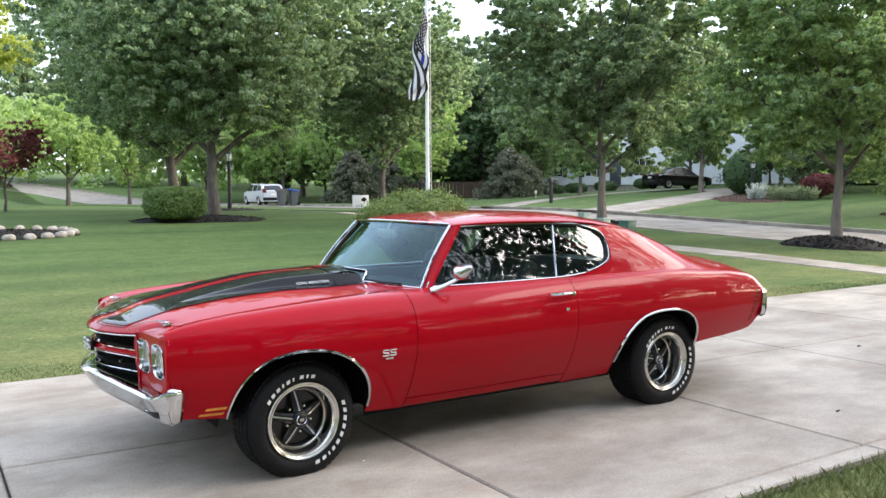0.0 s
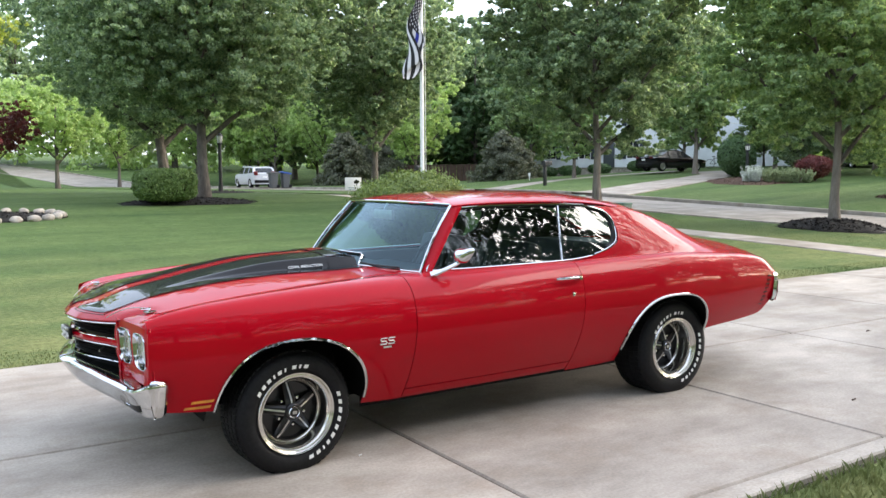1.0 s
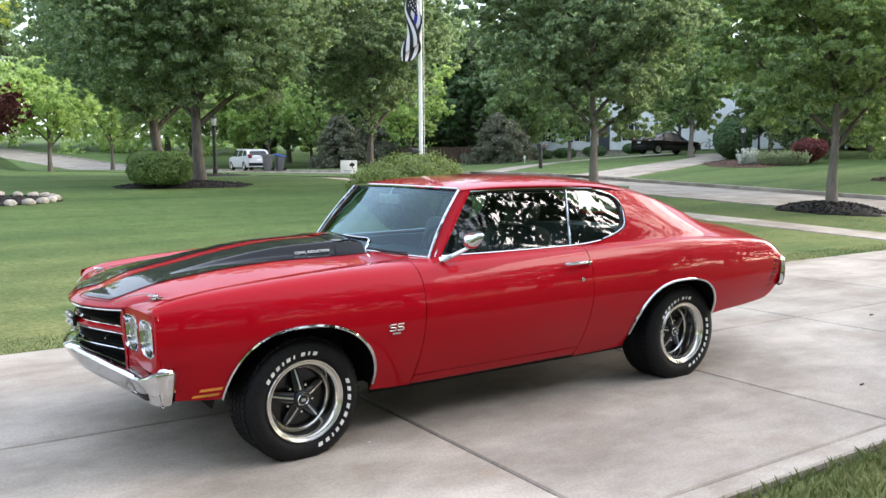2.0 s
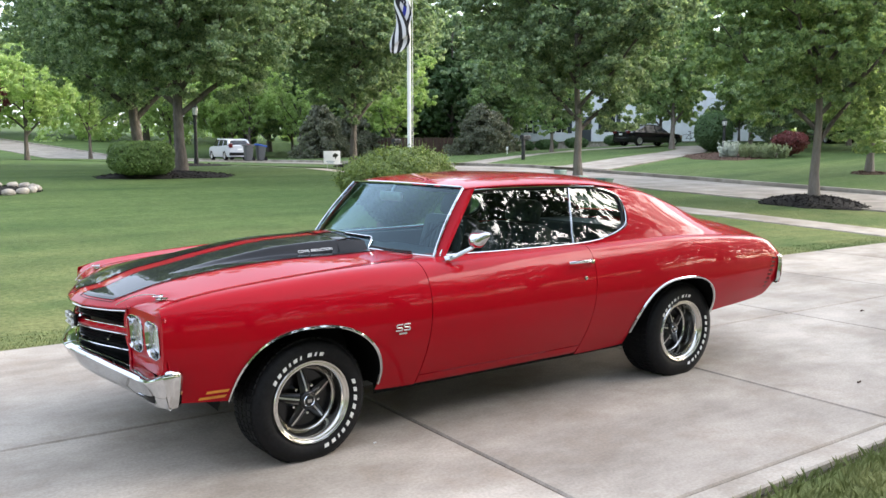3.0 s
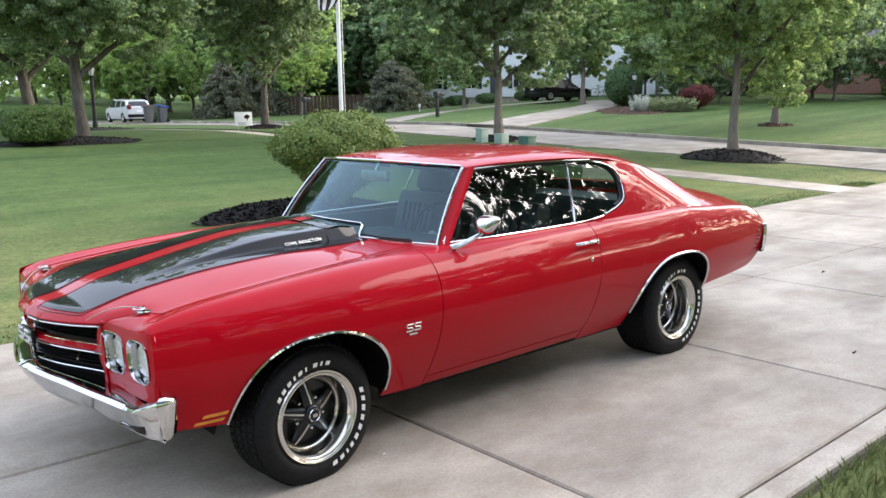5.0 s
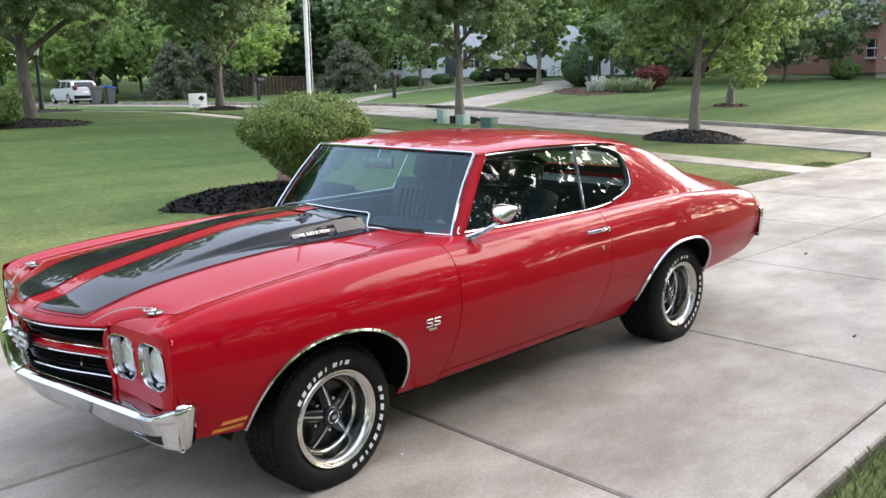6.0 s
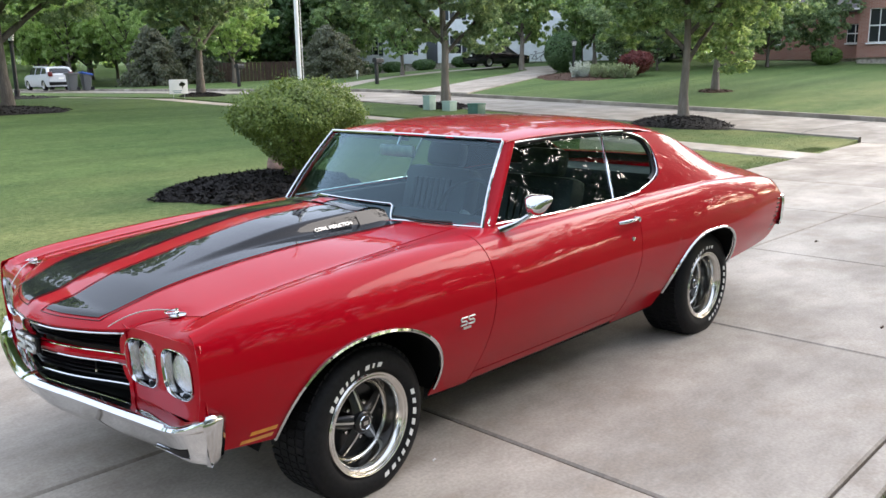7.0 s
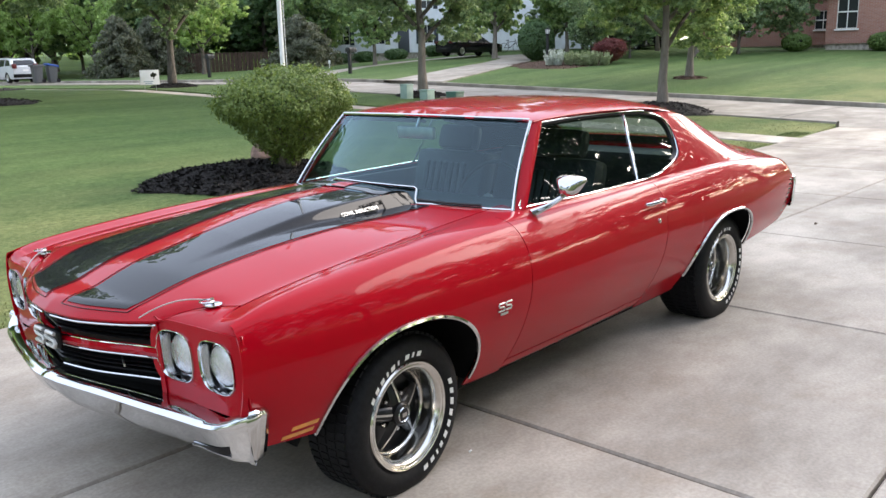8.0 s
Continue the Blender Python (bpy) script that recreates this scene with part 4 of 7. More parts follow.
def sill_rise(u):
    """The lower moulding steps up over the scoop."""
    k = min(max((0.440 - abs(u)) / 0.05, 0.0), 1.0)
    return 0.175 * k * k * (3 - 2 * k)


part("screen_trim", tube([(p[0] - 0.008, p[1], p[2] + 0.004) for p in (screen(sill_rise(u), u) for u in spread(-1, 1, 90))], 0.0065, 6), CHROME, car)
for s in (-1, 1):
    part("screen_trim", tube([(p[0] - 0.004, p[1] + s * 0.006, p[2]) for p in (screen(v, s) for v in spread(0, 1, 12))], 0.008, 6), CHROME, car)
    wiper = [(0.645 + 0.09 * k * k, s * 0.30 + s * 0.30 * k, 0.992 - 0.010 * k) for k in spread(0, 1, 6)]
    part("wiper", tube(wiper, 0.006, 5), BLACK_METAL, car, "black wiper arm")

# ---- wheels ----
def wheel(hub, s, steer=0.0, R=TYRE_R, fat=0.0, deep=0.0):
    w_ob = part("wheel", lathe([(0.185, -0.115), (0.20, -0.10), (0.205, 0.0)], 40, lambda r, w, d: (hub[0] + r * math.cos(w), hub[1] + s * d, hub[2] + r * math.sin(w))), WHEEL_BLACK, car, "black five-spoke steel wheel with bright trim ring")
    turn = Matrix.Rotation(radians(steer), 3, "Z")

    def at(r, w, d):
        p = turn @ Vector((r * math.cos(w), s * d, r * math.sin(w)))
        return hub[0] + p.x, hub[1] + p.y, max(hub[2] + p.z, 0.001)
    tyre = part("tyre", lathe([(0.200, -0.200 - fat), (0.225, -0.225 - fat), (0.262, -0.236 - fat), (R - 0.020, -0.222 - fat), (R - 0.004, -0.190 - fat), (R, -0.15 - fat), (R, -0.06), (R - 0.004, -0.020), (R - 0.015, 0.008),
                               (0.285, 0.018), (0.262, 0.0225), (0.240, 0.0205), (0.224, 0.012), (0.214, 0.002), (0.208, -0.012)], 72, at), RUBBER, w_ob, "black tyre with raised white lettering", angle=60)
    tread = []
    for k in range(60):
        w0 = 2 * math.pi * k / 60
        for d0, d1, sh in ((-0.195 - fat, -0.150 - fat * 0.5, 0.02), (-0.140, -0.105, -0.01), (-0.095, -0.060, 0.01), (-0.050, -0.016, -0.02)):
            q = [(R + 0.004, w0 + sh, d0), (R + 0.004, w0 + sh + 0.078, d0), (R + 0.004, w0 + sh + 0.078, d1), (R + 0.004, w0 + sh, d1)]
            lo = [(R - 0.006, a, b) for _, a, b in q]
            vs8 = [at(*p) for p in q + lo]
            tread.append((vs8, [(0, 1, 2, 3), (4, 5, 1, 0), (5, 6, 2, 1), (6, 7, 3, 2), (7, 4, 0, 3)]))
    part("tread", join(*tread), RUBBER, tyre, smooth=False)
    # raised white marks where the sidewall carries its maker's words
    for start, sweep, marks in ((radians(150), -radians(78), (1, 1, 1, 0.5, 1, 0.4, 0, 1, 0.5, 1)), (radians(20), -radians(100), (1, 0.9, 1.1, 1, 1, 1, 0.8, 0.4, 0.9, 1))):
        total = sum(marks) + 0.75 * len(marks)
        w = start
        for m in marks:
            wide_w = sweep * m / total
            if m:
                glyph = sheet(spread(0, 1, 3), spread(0, 1, 2), lambda u, v: at(0.237 + 0.019 * v, w + wide_w * u + sweep * 0.012 * v, 0.0245 - 0.0015 * (1 - v) ** 2))
                part("sidewall_mark", facing(glyph, (0, s, 0)), WHITE_RUBBER, tyre, "raised white sidewall mark")
            w += wide_w + sweep * 0.75 / total
    def sunk(r, w, d):
        return at(r, w, d - deep)
    part("trim_ring", facing(lathe([(0.213, 0.000), (0.2175, 0.010), (0.212, 0.0165), (0.206, 0.0150), (0.203, 0.0120), (0.199, 0.0125), (0.195, 0.0095), (0.190, 0.0090), (0.184, 0.0030), (0.178, -0.010), (0.173, -0.030), (0.168, -0.052 - deep), (0.160, -0.060 - deep)], 72, at), (0, s, 0)), POLISHED, w_ob, "broad polished stainless trim ring")
    part("rim_bowl", facing(lathe([(0.162, -0.058), (0.157, -0.056), (0.152, -0.075), (0.146, -0.082), (0.06, -0.085), (0.005, -0.085)], 48, sunk), (0, s, 0)), WHEEL_BLACK, w_ob)
    part("rim_line", facing(lathe([(0.160, -0.058), (0.1575, -0.053), (0.155, -0.058)], 48, sunk), (0, s, 0)), POLISHED, w_ob)
    for k in range(5):
        w0 = math.pi / 2 + 2 * math.pi * k / 5 + 0.12

        def spoke(u, v, w0=w0):
            r = 0.045 + 0.108 * u
            half = (0.020 + 0.012 * (1 - u)) / r
            d = -0.022 - 0.038 * u**1.3 - 0.012 * abs(v) ** 3
            return sunk(r, w0 + half * v, d)
        sp = part("spoke", facing(sheet(spread(0, 1, 8), spread(-1, 1, 8), spoke), (0, s, 0)), WHEEL_BLACK, w_ob)
        ridge = lambda u, v, w0=w0: sunk(0.048 + 0.104 * u, w0 + (0.0042 / (0.048 + 0.104 * u)) * v, -0.018 - 0.038 * u**1.3)
        part("spoke_ridge", facing(sheet(spread(0, 1, 8), spread(-1, 1, 2), ridge), (0, s, 0)), SATIN, sp, "argent spoke edge")
        nut = lambda r, a, d, w0=w0: sunk(math.hypot(0.074 * math.cos(w0 + 0.63) + r * math.cos(a), 0.074 * math.sin(w0 + 0.63) + r * math.sin(a)), math.atan2(0.074 * math.sin(w0 + 0.63) + r * math.sin(a), 0.074 * math.cos(w0 + 0.63) + r * math.cos(a)), d)
        part("lug_nut", facing(lathe([(0.011, -0.085), (0.011, -0.050), (0.007, -0.042), (0.001, -0.041)], 8, nut), (0, s, 0)), CHROME, w_ob)
    part("hub_cap", facing(lathe([(0.048, -0.035), (0.046, -0.012), (0.040, -0.006), (0.036, -0.004), (0.001, -0.002)], 32, sunk), (0, s, 0)), WHEEL_BLACK, w_ob, "black hub cap")
    part("hub_ring", facing(lathe([(0.031, -0.0035), (0.028, 0.0), (0.025, -0.0035)], 28, sunk), (0, s, 0)), CHROME, w_ob)
    hubmark = sheet([-0.012, 0.012], [-0.008, 0.008], lambda a, b: sunk(math.hypot(a, b), math.atan2(b, a), 0.0005))
    part("hub_mark", facing(hubmark, (0, s, 0)), SATIN, w_ob)
    part("brake_drum", facing(lathe([(0.13, -0.095), (0.13, -0.16), (0.01, -0.16)], 24, sunk), (0, s, 0)), DARK, w_ob)
    return w_ob


for s in (-1, 1):
    wheel((HUB_F, s * 0.824, HUB_Z), s, 3.0, deep=0.012)
    wheel((HUB_R, s * 0.826, HUB_Z + 0.010), s, 0.0, 0.332, 0.035, 0.045)
part("axle_beam", tube([(HUB_R, -0.6, 0.30), (HUB_R, 0.6, 0.30)], 0.04, 10), DARK, car)
part("floor_pan", join(sheet(spread(-0.66, 3.6, 8), spread(-0.60, 0.60, 4), lambda x, y: (x, y, 0.28 if -0.3 < x < 2.3 else 0.44))), DARK, car)
for s in (-1, 1):
    part("inner_sill", sheet(spread(0.40, 2.35, 6), [0.24, 0.36], lambda x, z: (x, s * 0.72, z)), DARK, car)

# ---- trim on the flanks ----
for s in (-1, 1):
    hy = lambda x, z, d=0.0: s * (side_y(x, z) + d)
    handle = part("door_handle", join(tube([(1.655, hy(1.655, 0.880, 0.016), 0.880), (1.68, hy(1.68, 0.880, 0.030), 0.882), (1.80, hy(1.80, 0.880, 0.030), 0.882), (1.83, hy(1.83, 0.880, 0.016), 0.880)], [0.008, 0.010, 0.010, 0.009], 8)), CHROME, car, "chrome door handle")
    part("button", facing(lathe([(0.014, 0.0), (0.014, 0.028), (0.001, 0.030)], 14, lambda r, w, d: (1.842 + r * math.cos(w), hy(1.842, 0.878, d), 0.878 + r * math.sin(w))), (0, s, 0)), CHROME, handle)
    part("door_lock", facing(lathe([(0.013, -0.004), (0.012, 0.006), (0.006, 0.008), (0.001, 0.008)], 14, lambda r, w, d: (1.785 + r * math.cos(w), hy(1.785, 0.781, d), 0.781 + r * math.sin(w))), (0, s, 0)), CHROME, car, "round chrome door lock")
    for k in (0, 1):
        turns = ((0.040, 0.031), (0.006, 0.031), (0.002, 0.024), (0.006, 0.0165), (0.034, 0.0145), (0.038, 0.007), (0.034, 0.0), (0.0, 0.0))
        part("emblem_letter", tube([(0.421 + 0.047 * k + a, hy(0.45, 0.64, 0.003), 0.622 + b) for a, b in turns], 0.0036, 6), EMBLEM, car, "bright metal emblem letter")
    part("emblem_bar", boxes((0.468, hy(0.47, 0.597, 0.003), 0.604), (0.046, 0.005, 0.009), None), EMBLEM, car)
    for q, (a, b) in enumerate(((-0.545, -0.440), (-0.575, -0.450))):
        z = 0.428 - 0.030 * q
        part("side_marker", facing(sheet(spread(a, b, 4), [-0.007, 0.007], lambda x, d: (x + d * 0.8, hy(x, z, 0.003), z + d)), (0, s, 0)), AMBER, car, "slim amber side marker")
    for q in range(8):
        z = 0.545 + 0.030 * q
        part("quarter_louver", boxes((3.690 + 0.011 * q, hy(3.735, z, 0.0015), z), (0.042, 0.006, 0.008), None), WHEEL_BLACK, car)
    pin = part("hood_pin", facing(lathe([(0.030, 0.000), (0.030, 0.004), (0.020, 0.006), (0.001, 0.006)], 20, lambda r, w, d: (-0.672 + r * math.cos(w), s * 0.600 + r * 1.2 * math.sin(w), top_z(-0.672, 0.600) + d + 0.006)), (0, 0, 1)), CHROME, car, "chrome hood pin with wire lanyard")
    pz = top_z(-0.672, 0.600) + 0.006
    part("pin_post", tube([(-0.672, s * 0.600, pz), (-0.672, s * 0.600, pz + 0.022)], 0.007, 8), CHROME, pin)
    part("pin_clip", tube([(-0.692 + 0.03 * math.cos(w) * 0.8, s * 0.600 + 0.02 * math.sin(w), pz + 0.016) for w in spread(0, 6, 12)], 0.0025, 5), CHROME, pin)
    cable = [(-0.672 - 0.17 * k, s * (0.585 - 0.15 * k), pz + 0.012 - 0.05 * k * k + 0.012 * math.sin(k * math.pi)) for k in spread(0, 1, 12)]
    part("lanyard", tube(cable, 0.0022, 5), SATIN, pin, "thin coated wire lanyard")

for s in (-1, 1):
    for k in range(4):
        x = 3.06 + 0.042 * k
        part("script_stroke", tube([(x, s * 0.716, crest_z(x) + 0.062 - 0.010 * k), (x + 0.036, s * 0.716, crest_z(x) + 0.066 - 0.010 * k)], 0.0055, 5), EMBLEM, car, "small bright script on the sail panel")

# door mirror (driver's side only shows; the other is its twin)
for s in (-1,):
    mirror = part("door_mirror", tube([(0.82, s * 0.800, 0.952), (0.88, s * 0.842, 0.980), (0.945, s * 0.872, 1.015), (0.972, s * 0.880, 1.040)], [0.020, 0.013, 0.011, 0.012], 8), CHROME, car, "chrome door mirror on a swept stalk")

    def mir(w, c):
        cw, sw = math.cos(w), math.sin(w)
        p = 3.6
        r = (abs(cw) ** p + abs(sw) ** p) ** (-1 / p)
        return 0.975 + c[1] + 0.02 * sw * c[0], s * 0.888 + cw * r * 0.060 * c[0] * (1 + 0.42 * sw), 1.064 + sw * r * 0.045 * c[0]
    part("mirror_shell", facing(sheet([2 * math.pi * i / 28 for i in range(28)], [(0.02, -0.048), (0.35, -0.045), (0.7, -0.032), (0.93, -0.008), (1.0, 0.014), (0.97, 0.020), (0.02, 0.018)], mir, closed=True), (-1, 0, 0)), CHROME, mirror)

# words on the scoop
for s in (-1, 1):
    cu = bpy.data.curves.new("scoop_lettering", "FONT")
    cu.body, cu.size, cu.extrude, cu.align_x = "COWL INDUCTION", 0.0245, 0.002, "CENTER"
    tmp = new("scoop_lettering", cu)
    me = bpy.data.meshes.new_from_object(tmp.evaluated_get(bpy.context.evaluated_depsgraph_get()))
    bpy.data.objects.remove(tmp)
    me.materials.clear()
    me.materials.append(SATIN)
    words = new("scoop_lettering", me)
    climb = math.atan2(top_z(0.40, 0.28) - top_z(0.15, 0.28), 0.25)
    words.matrix_basis = pose(0.290, s * 0.303, top_z(0.29, 0.298) + 0.006, 50, 0, 1.0 if s < 0 else 181.0) @ Matrix.Rotation(-s * climb, 4, "Z")
    words.parent = car
    words.matrix_parent_inverse = car.matrix_basis.inverted()
    words["label"] = "bright raised lettering on the scoop's side"

# ---- cabin ----
dash = part("dashboard", facing(sheet(spread(-0.68, 0.68, 20), [(0.74, 0.955), (0.86, 0.962), (0.97, 0.955), (1.02, 0.93), (1.03, 0.86), (0.98, 0.72)], lambda y, c: (c[0], y, c[1] + (0.02 if y < -0.05 and 0.9 < c[0] < 1.01 else 0))), (0, 0, 1)), VINYL, car, "black padded dashboard")
part("steering_wheel", lathe([(0.19 + 0.011 * math.cos(w), 0.011 * math.sin(w)) for w in [2 * math.pi * i / 8 for i in range(9)]], 36, lambda r, w, d: tuple(Vector((1.10, -0.36, 0.945)) + Matrix.Rotation(radians(-64), 3, "Y") @ Vector((r * math.cos(w), r * math.sin(w), d)))), BLACK_METAL, car, "thin black steering wheel")
part("steering_spokes", join(tube([(1.10, -0.36, 0.935), (1.09, -0.53, 0.935)], 0.012, 6), tube([(1.10, -0.36, 0.935), (1.09, -0.19, 0.935)], 0.012, 6), tube([(0.99, -0.36, 0.87), (1.11, -0.36, 0.945)], 0.028, 8)), SATIN, car)


def bucket(at):
    seat = part("seat", boxes((at[0], at[1], 0.50), (0.50, 0.54, 0.20), Matrix.Rotation(radians(-6), 3, "Y"), 0.05), VINYL, car, "black vinyl bucket seat with ribbed back")
    tilt = Matrix.Rotation(radians(17), 3, "Y")
    part("backrest", boxes((at[0] + 0.31, at[1], 0.80), (0.14, 0.52, 0.58), tilt, 0.05), VINYL, seat)
    for k in range(7):
        part("rib", boxes((at[0] + 0.222, at[1] - 0.135 + 0.045 * k, 0.83), (0.022, 0.034, 0.40), tilt, 0.01), VINYL, seat)
    part("headrest", boxes((at[0] + 0.42, at[1], 1.155), (0.10, 0.27, 0.16), tilt, 0.045), VINYL, seat)
    for d in (-0.06, 0.06):
        part("headrest_post", tube([(at[0] + 0.39, at[1] + d, 1.04), (at[0] + 0.42, at[1] + d, 1.12)], 0.006, 6), CHROME, seat)
    return seat


bucket((1.36, -0.36))
bucket((1.36, 0.36))
part("rear_seat", boxes((2.22, 0, 0.52), (0.50, 1.24, 0.18), None, 0.05), VINYL, car, "black vinyl rear bench")
part("rear_backrest", boxes((2.52, 0, 0.78), (0.14, 1.24, 0.50), Matrix.Rotation(radians(20), 3, "Y"), 0.05), VINYL, car)
part("parcel_shelf", boxes((2.85, 0, 0.985), (0.55, 1.20, 0.02), None, 0.004), VINYL, car)
part("cabin_floor", boxes((1.75, 0, 0.36), (2.1, 1.36, 0.03), None), DARK, car)
part("firewall", boxes((0.72, 0, 0.62), (0.03, 1.40, 0.60), None), DARK, car)
for s in (-1, 1):
    part("door_card", boxes((1.40, s * 0.725, 0.66), (1.40, 0.03, 0.58), None, 0.01), VINYL, car)
    part("rear_trim_panel", boxes((2.40, s * 0.69, 0.72), (0.62, 0.03, 0.50), None, 0.01), VINYL, car)
    part("sun_visor", boxes((1.13, s * 0.32, 1.315), (0.13, 0.42, 0.018), Matrix.Rotation(radians(12), 3, "Y"), 0.006), VINYL, car)
part("headliner", facing(sheet(spread(1.06, 2.34, 14), spread(-0.97, 0.97, 14), lambda x, v: tuple(Vector(roof_point(x, v)) - Vector((0, 0, 0.03)))), (0, 0, -1)), VINYL, car)
part("inside_mirror", boxes((0.99, 0.0, 1.262), (0.025, 0.24, 0.062), None, 0.012), SATIN, car, "inside rear-view mirror")
part("mirror_stem", tube([(1.02, 0, 1.335), (0.995, 0, 1.29)], 0.008, 6), SATIN, car)

# The shape above is drawn a little narrow about y = 0; this sets the true width and the line that the car stands on.
TRUE_WIDTH = Matrix.Translation((0, 0.05, 0)) @ Matrix.Diagonal((1, 1.06, 1, 1))
for piece in car.children_recursive:
    if piece.name.startswith("scoop_lettering"):
        piece.matrix_basis = Matrix.Translation(TRUE_WIDTH @ piece.matrix_basis.translation) @ piece.matrix_basis.to_3x3().to_4x4()
    else:
        piece.data.transform(TRUE_WIDTH)


# ---- trees and shrubs ----
def leaves(rng, centres, radii, count, size, flat=0.65, droop=0.45):
    """Small folded leaves scattered about clump centres: vertices and faces."""
    c = np.asarray(centres, float)
    r = np.asarray(radii, float)
    pick = rng.choice(len(c), count, p=r**2 / (r**2).sum())
    d = rng.normal(size=(count, 3))
    d /= np.linalg.norm(d, axis=1)[:, None]
    far = rng.uniform(0.35, 1.0, count) ** 0.6
    p = c[pick] + d * (far * r[pick])[:, None] * np.array([1, 1, flat])
    n = d * 0.7 + rng.normal(size=(count, 3)) * 0.55 + np.array([0, 0, 0.7])
    n /= np.linalg.norm(n, axis=1)[:, None]
    along = np.cross(n, rng.normal(size=(count, 3)))
    along[:, 2] -= droop
    along /= np.linalg.norm(along, axis=1)[:, None]
    across = np.cross(n, along)
    across /= np.linalg.norm(across, axis=1)[:, None] + 1e-9
    s = size * (0.55 + 1.1 * rng.uniform(0, 1, count) ** 2)[:, None]
    v = np.empty((count, 4, 3))
    v[:, 0] = p - along * s * 0.5
    v[:, 1] = p + across * s * 0.42 + along * s * 0.05 - n * s * 0.12
    v[:, 2] = p + along * s * 0.6
    v[:, 3] = p - across * s * 0.42 + along * s * 0.05 - n * s * 0.12
    return v.reshape(-1, 3), np.arange(count * 4).reshape(-1, 4)


def leaf_part(name, parent, material, v, f):
    me = bpy.data.meshes.new(name)
    me.from_pydata(v.tolist(), [], f.tolist())
    me.update()
    me.materials.append(material)
    ob = new(name, me)
    ob.parent = parent
    return ob


def build_tree(at, label, seed, tall, spread_r, clear, girth, count, size, leaf, bark, lean=(0, 0), forks=9, clumps=150, low=0.0, group="", category="tree", name="tree", narrow=1.0, per=9):
    """A tapered trunk that forks into limbs, under a crown of small leaves in uneven clumps."""
    rng = np.random.default_rng(seed)
    tree = thing(name, at, label, category, group)
    top = Vector((lean[0], lean[1], tall * 0.80))
    steps = 9
    trunk_line = [Vector((0, 0, -0.15)).lerp(top, i / steps) + Vector((rng.normal() * 0.03 * i / 3, rng.normal() * 0.03 * i / 3, 0)) for i in range(steps + 1)]
    radii = [girth * (1.35 if i == 0 else 1.0) * (1 - 0.85 * (i / steps) ** 0.8) for i in range(steps + 1)]
    local_part("trunk", tube(trunk_line, radii, 12), bark, tree)
    crown_mid, crown_half = (clear + tall) / 2 + low, (tall - clear) / 2
    ends, hung = [], []
    for k in range(forks):
        start = clear * 0.80 + (tall * 0.55 - clear * 0.80) * k / forks
        base = Vector((0, 0, 0)).lerp(top, start / (tall * 0.80))
        w = 2.4 * k + rng.uniform(-0.4, 0.4)
        out = spread_r * rng.uniform(0.55, 0.85)
        rise = out * rng.uniform(0.75, 1.25) + 0.4
        tip = base + Vector((math.cos(w) * out, math.sin(w) * out, rise))
        mid = base.lerp(tip, 0.5) + Vector((0, 0, -0.10 * out + rng.uniform(-0.1, 0.1)))
        r0 = girth * 0.5 * (1 - 0.5 * k / forks)
        local_part("limb", tube([base, base.lerp(mid, 0.5) + Vector((0, 0, 0.06)), mid, mid.lerp(tip, 0.5), tip], [r0, r0 * 0.85, r0 * 0.6, r0 * 0.4, r0 * 0.15], 7), BARK, tree)
        hung += [base.lerp(mid, 0.75), mid, mid.lerp(tip, 0.75)]
        ends += [tip, mid.lerp(tip, 0.5)]
        for q in range(3):
            a2 = w + rng.uniform(-1.0, 1.0)
            s2 = mid.lerp(tip, rng.uniform(0.1, 0.7))
            t2 = s2 + Vector((math.cos(a2), math.sin(a2), rng.uniform(0.1, 0.9))) * out * 0.4
            local_part("twig", tube([s2, s2.lerp(t2, 0.5) + Vector((0, 0, 0.05)), t2], [r0 * 0.35, r0 * 0.25, r0 * 0.1], 5), BARK, tree)
            ends.append(t2)
    centres, sizes = [], []
    for p in ends:
        centres.append(tuple(p))
        sizes.append(rng.uniform(0.35, 0.6) * spread_r * 0.34)
    for p in hung:
        for q in range(3):
            centres.append((p.x + rng.normal() * 0.12 * spread_r, p.y + rng.normal() * 0.12 * spread_r, max(p.z + rng.normal() * 0.25, clear * 0.95)))
            sizes.append(rng.uniform(0.12, 0.2) * spread_r)
    while len(centres) < clumps:
        d = rng.normal(size=3)
        d /= np.linalg.norm(d)
        k = rng.uniform(0.25, 1.0) ** 0.5
        belly = 1.0 if d[2] > 0 else 1.05
        q = np.array([d[0] * spread_r * belly, d[1] * spread_r * belly, d[2] * crown_half * narrow]) * k * rng.uniform(0.85, 1.08)
        if d[2] < -0.75 and k > 0.8 and rng.uniform() < 0.4:
            continue
        centres.append((q[0] + lean[0] * 0.6, q[1] + lean[1] * 0.6, crown_mid + q[2]))
        sizes.append(rng.uniform(0.45, 1.0) * spread_r * (0.22 if clumps < 240 else 0.135))
    sprays, reach = [], []
    for p, r in zip(centres, sizes):
        for q in range(per):
            d = rng.normal(size=3)
            d /= np.linalg.norm(d)
            d[2] = d[2] * 0.75 - 0.05
            sprays.append((p[0] + d[0] * r, p[1] + d[1] * r, p[2] + d[2] * r))
            reach.append(r * rng.uniform(0.18, 0.42))
    v, f = leaves(rng, sprays, reach, count, size, 0.5, 0.6)
    leaf_part("crown", tree, leaf, v, f)
    return tree


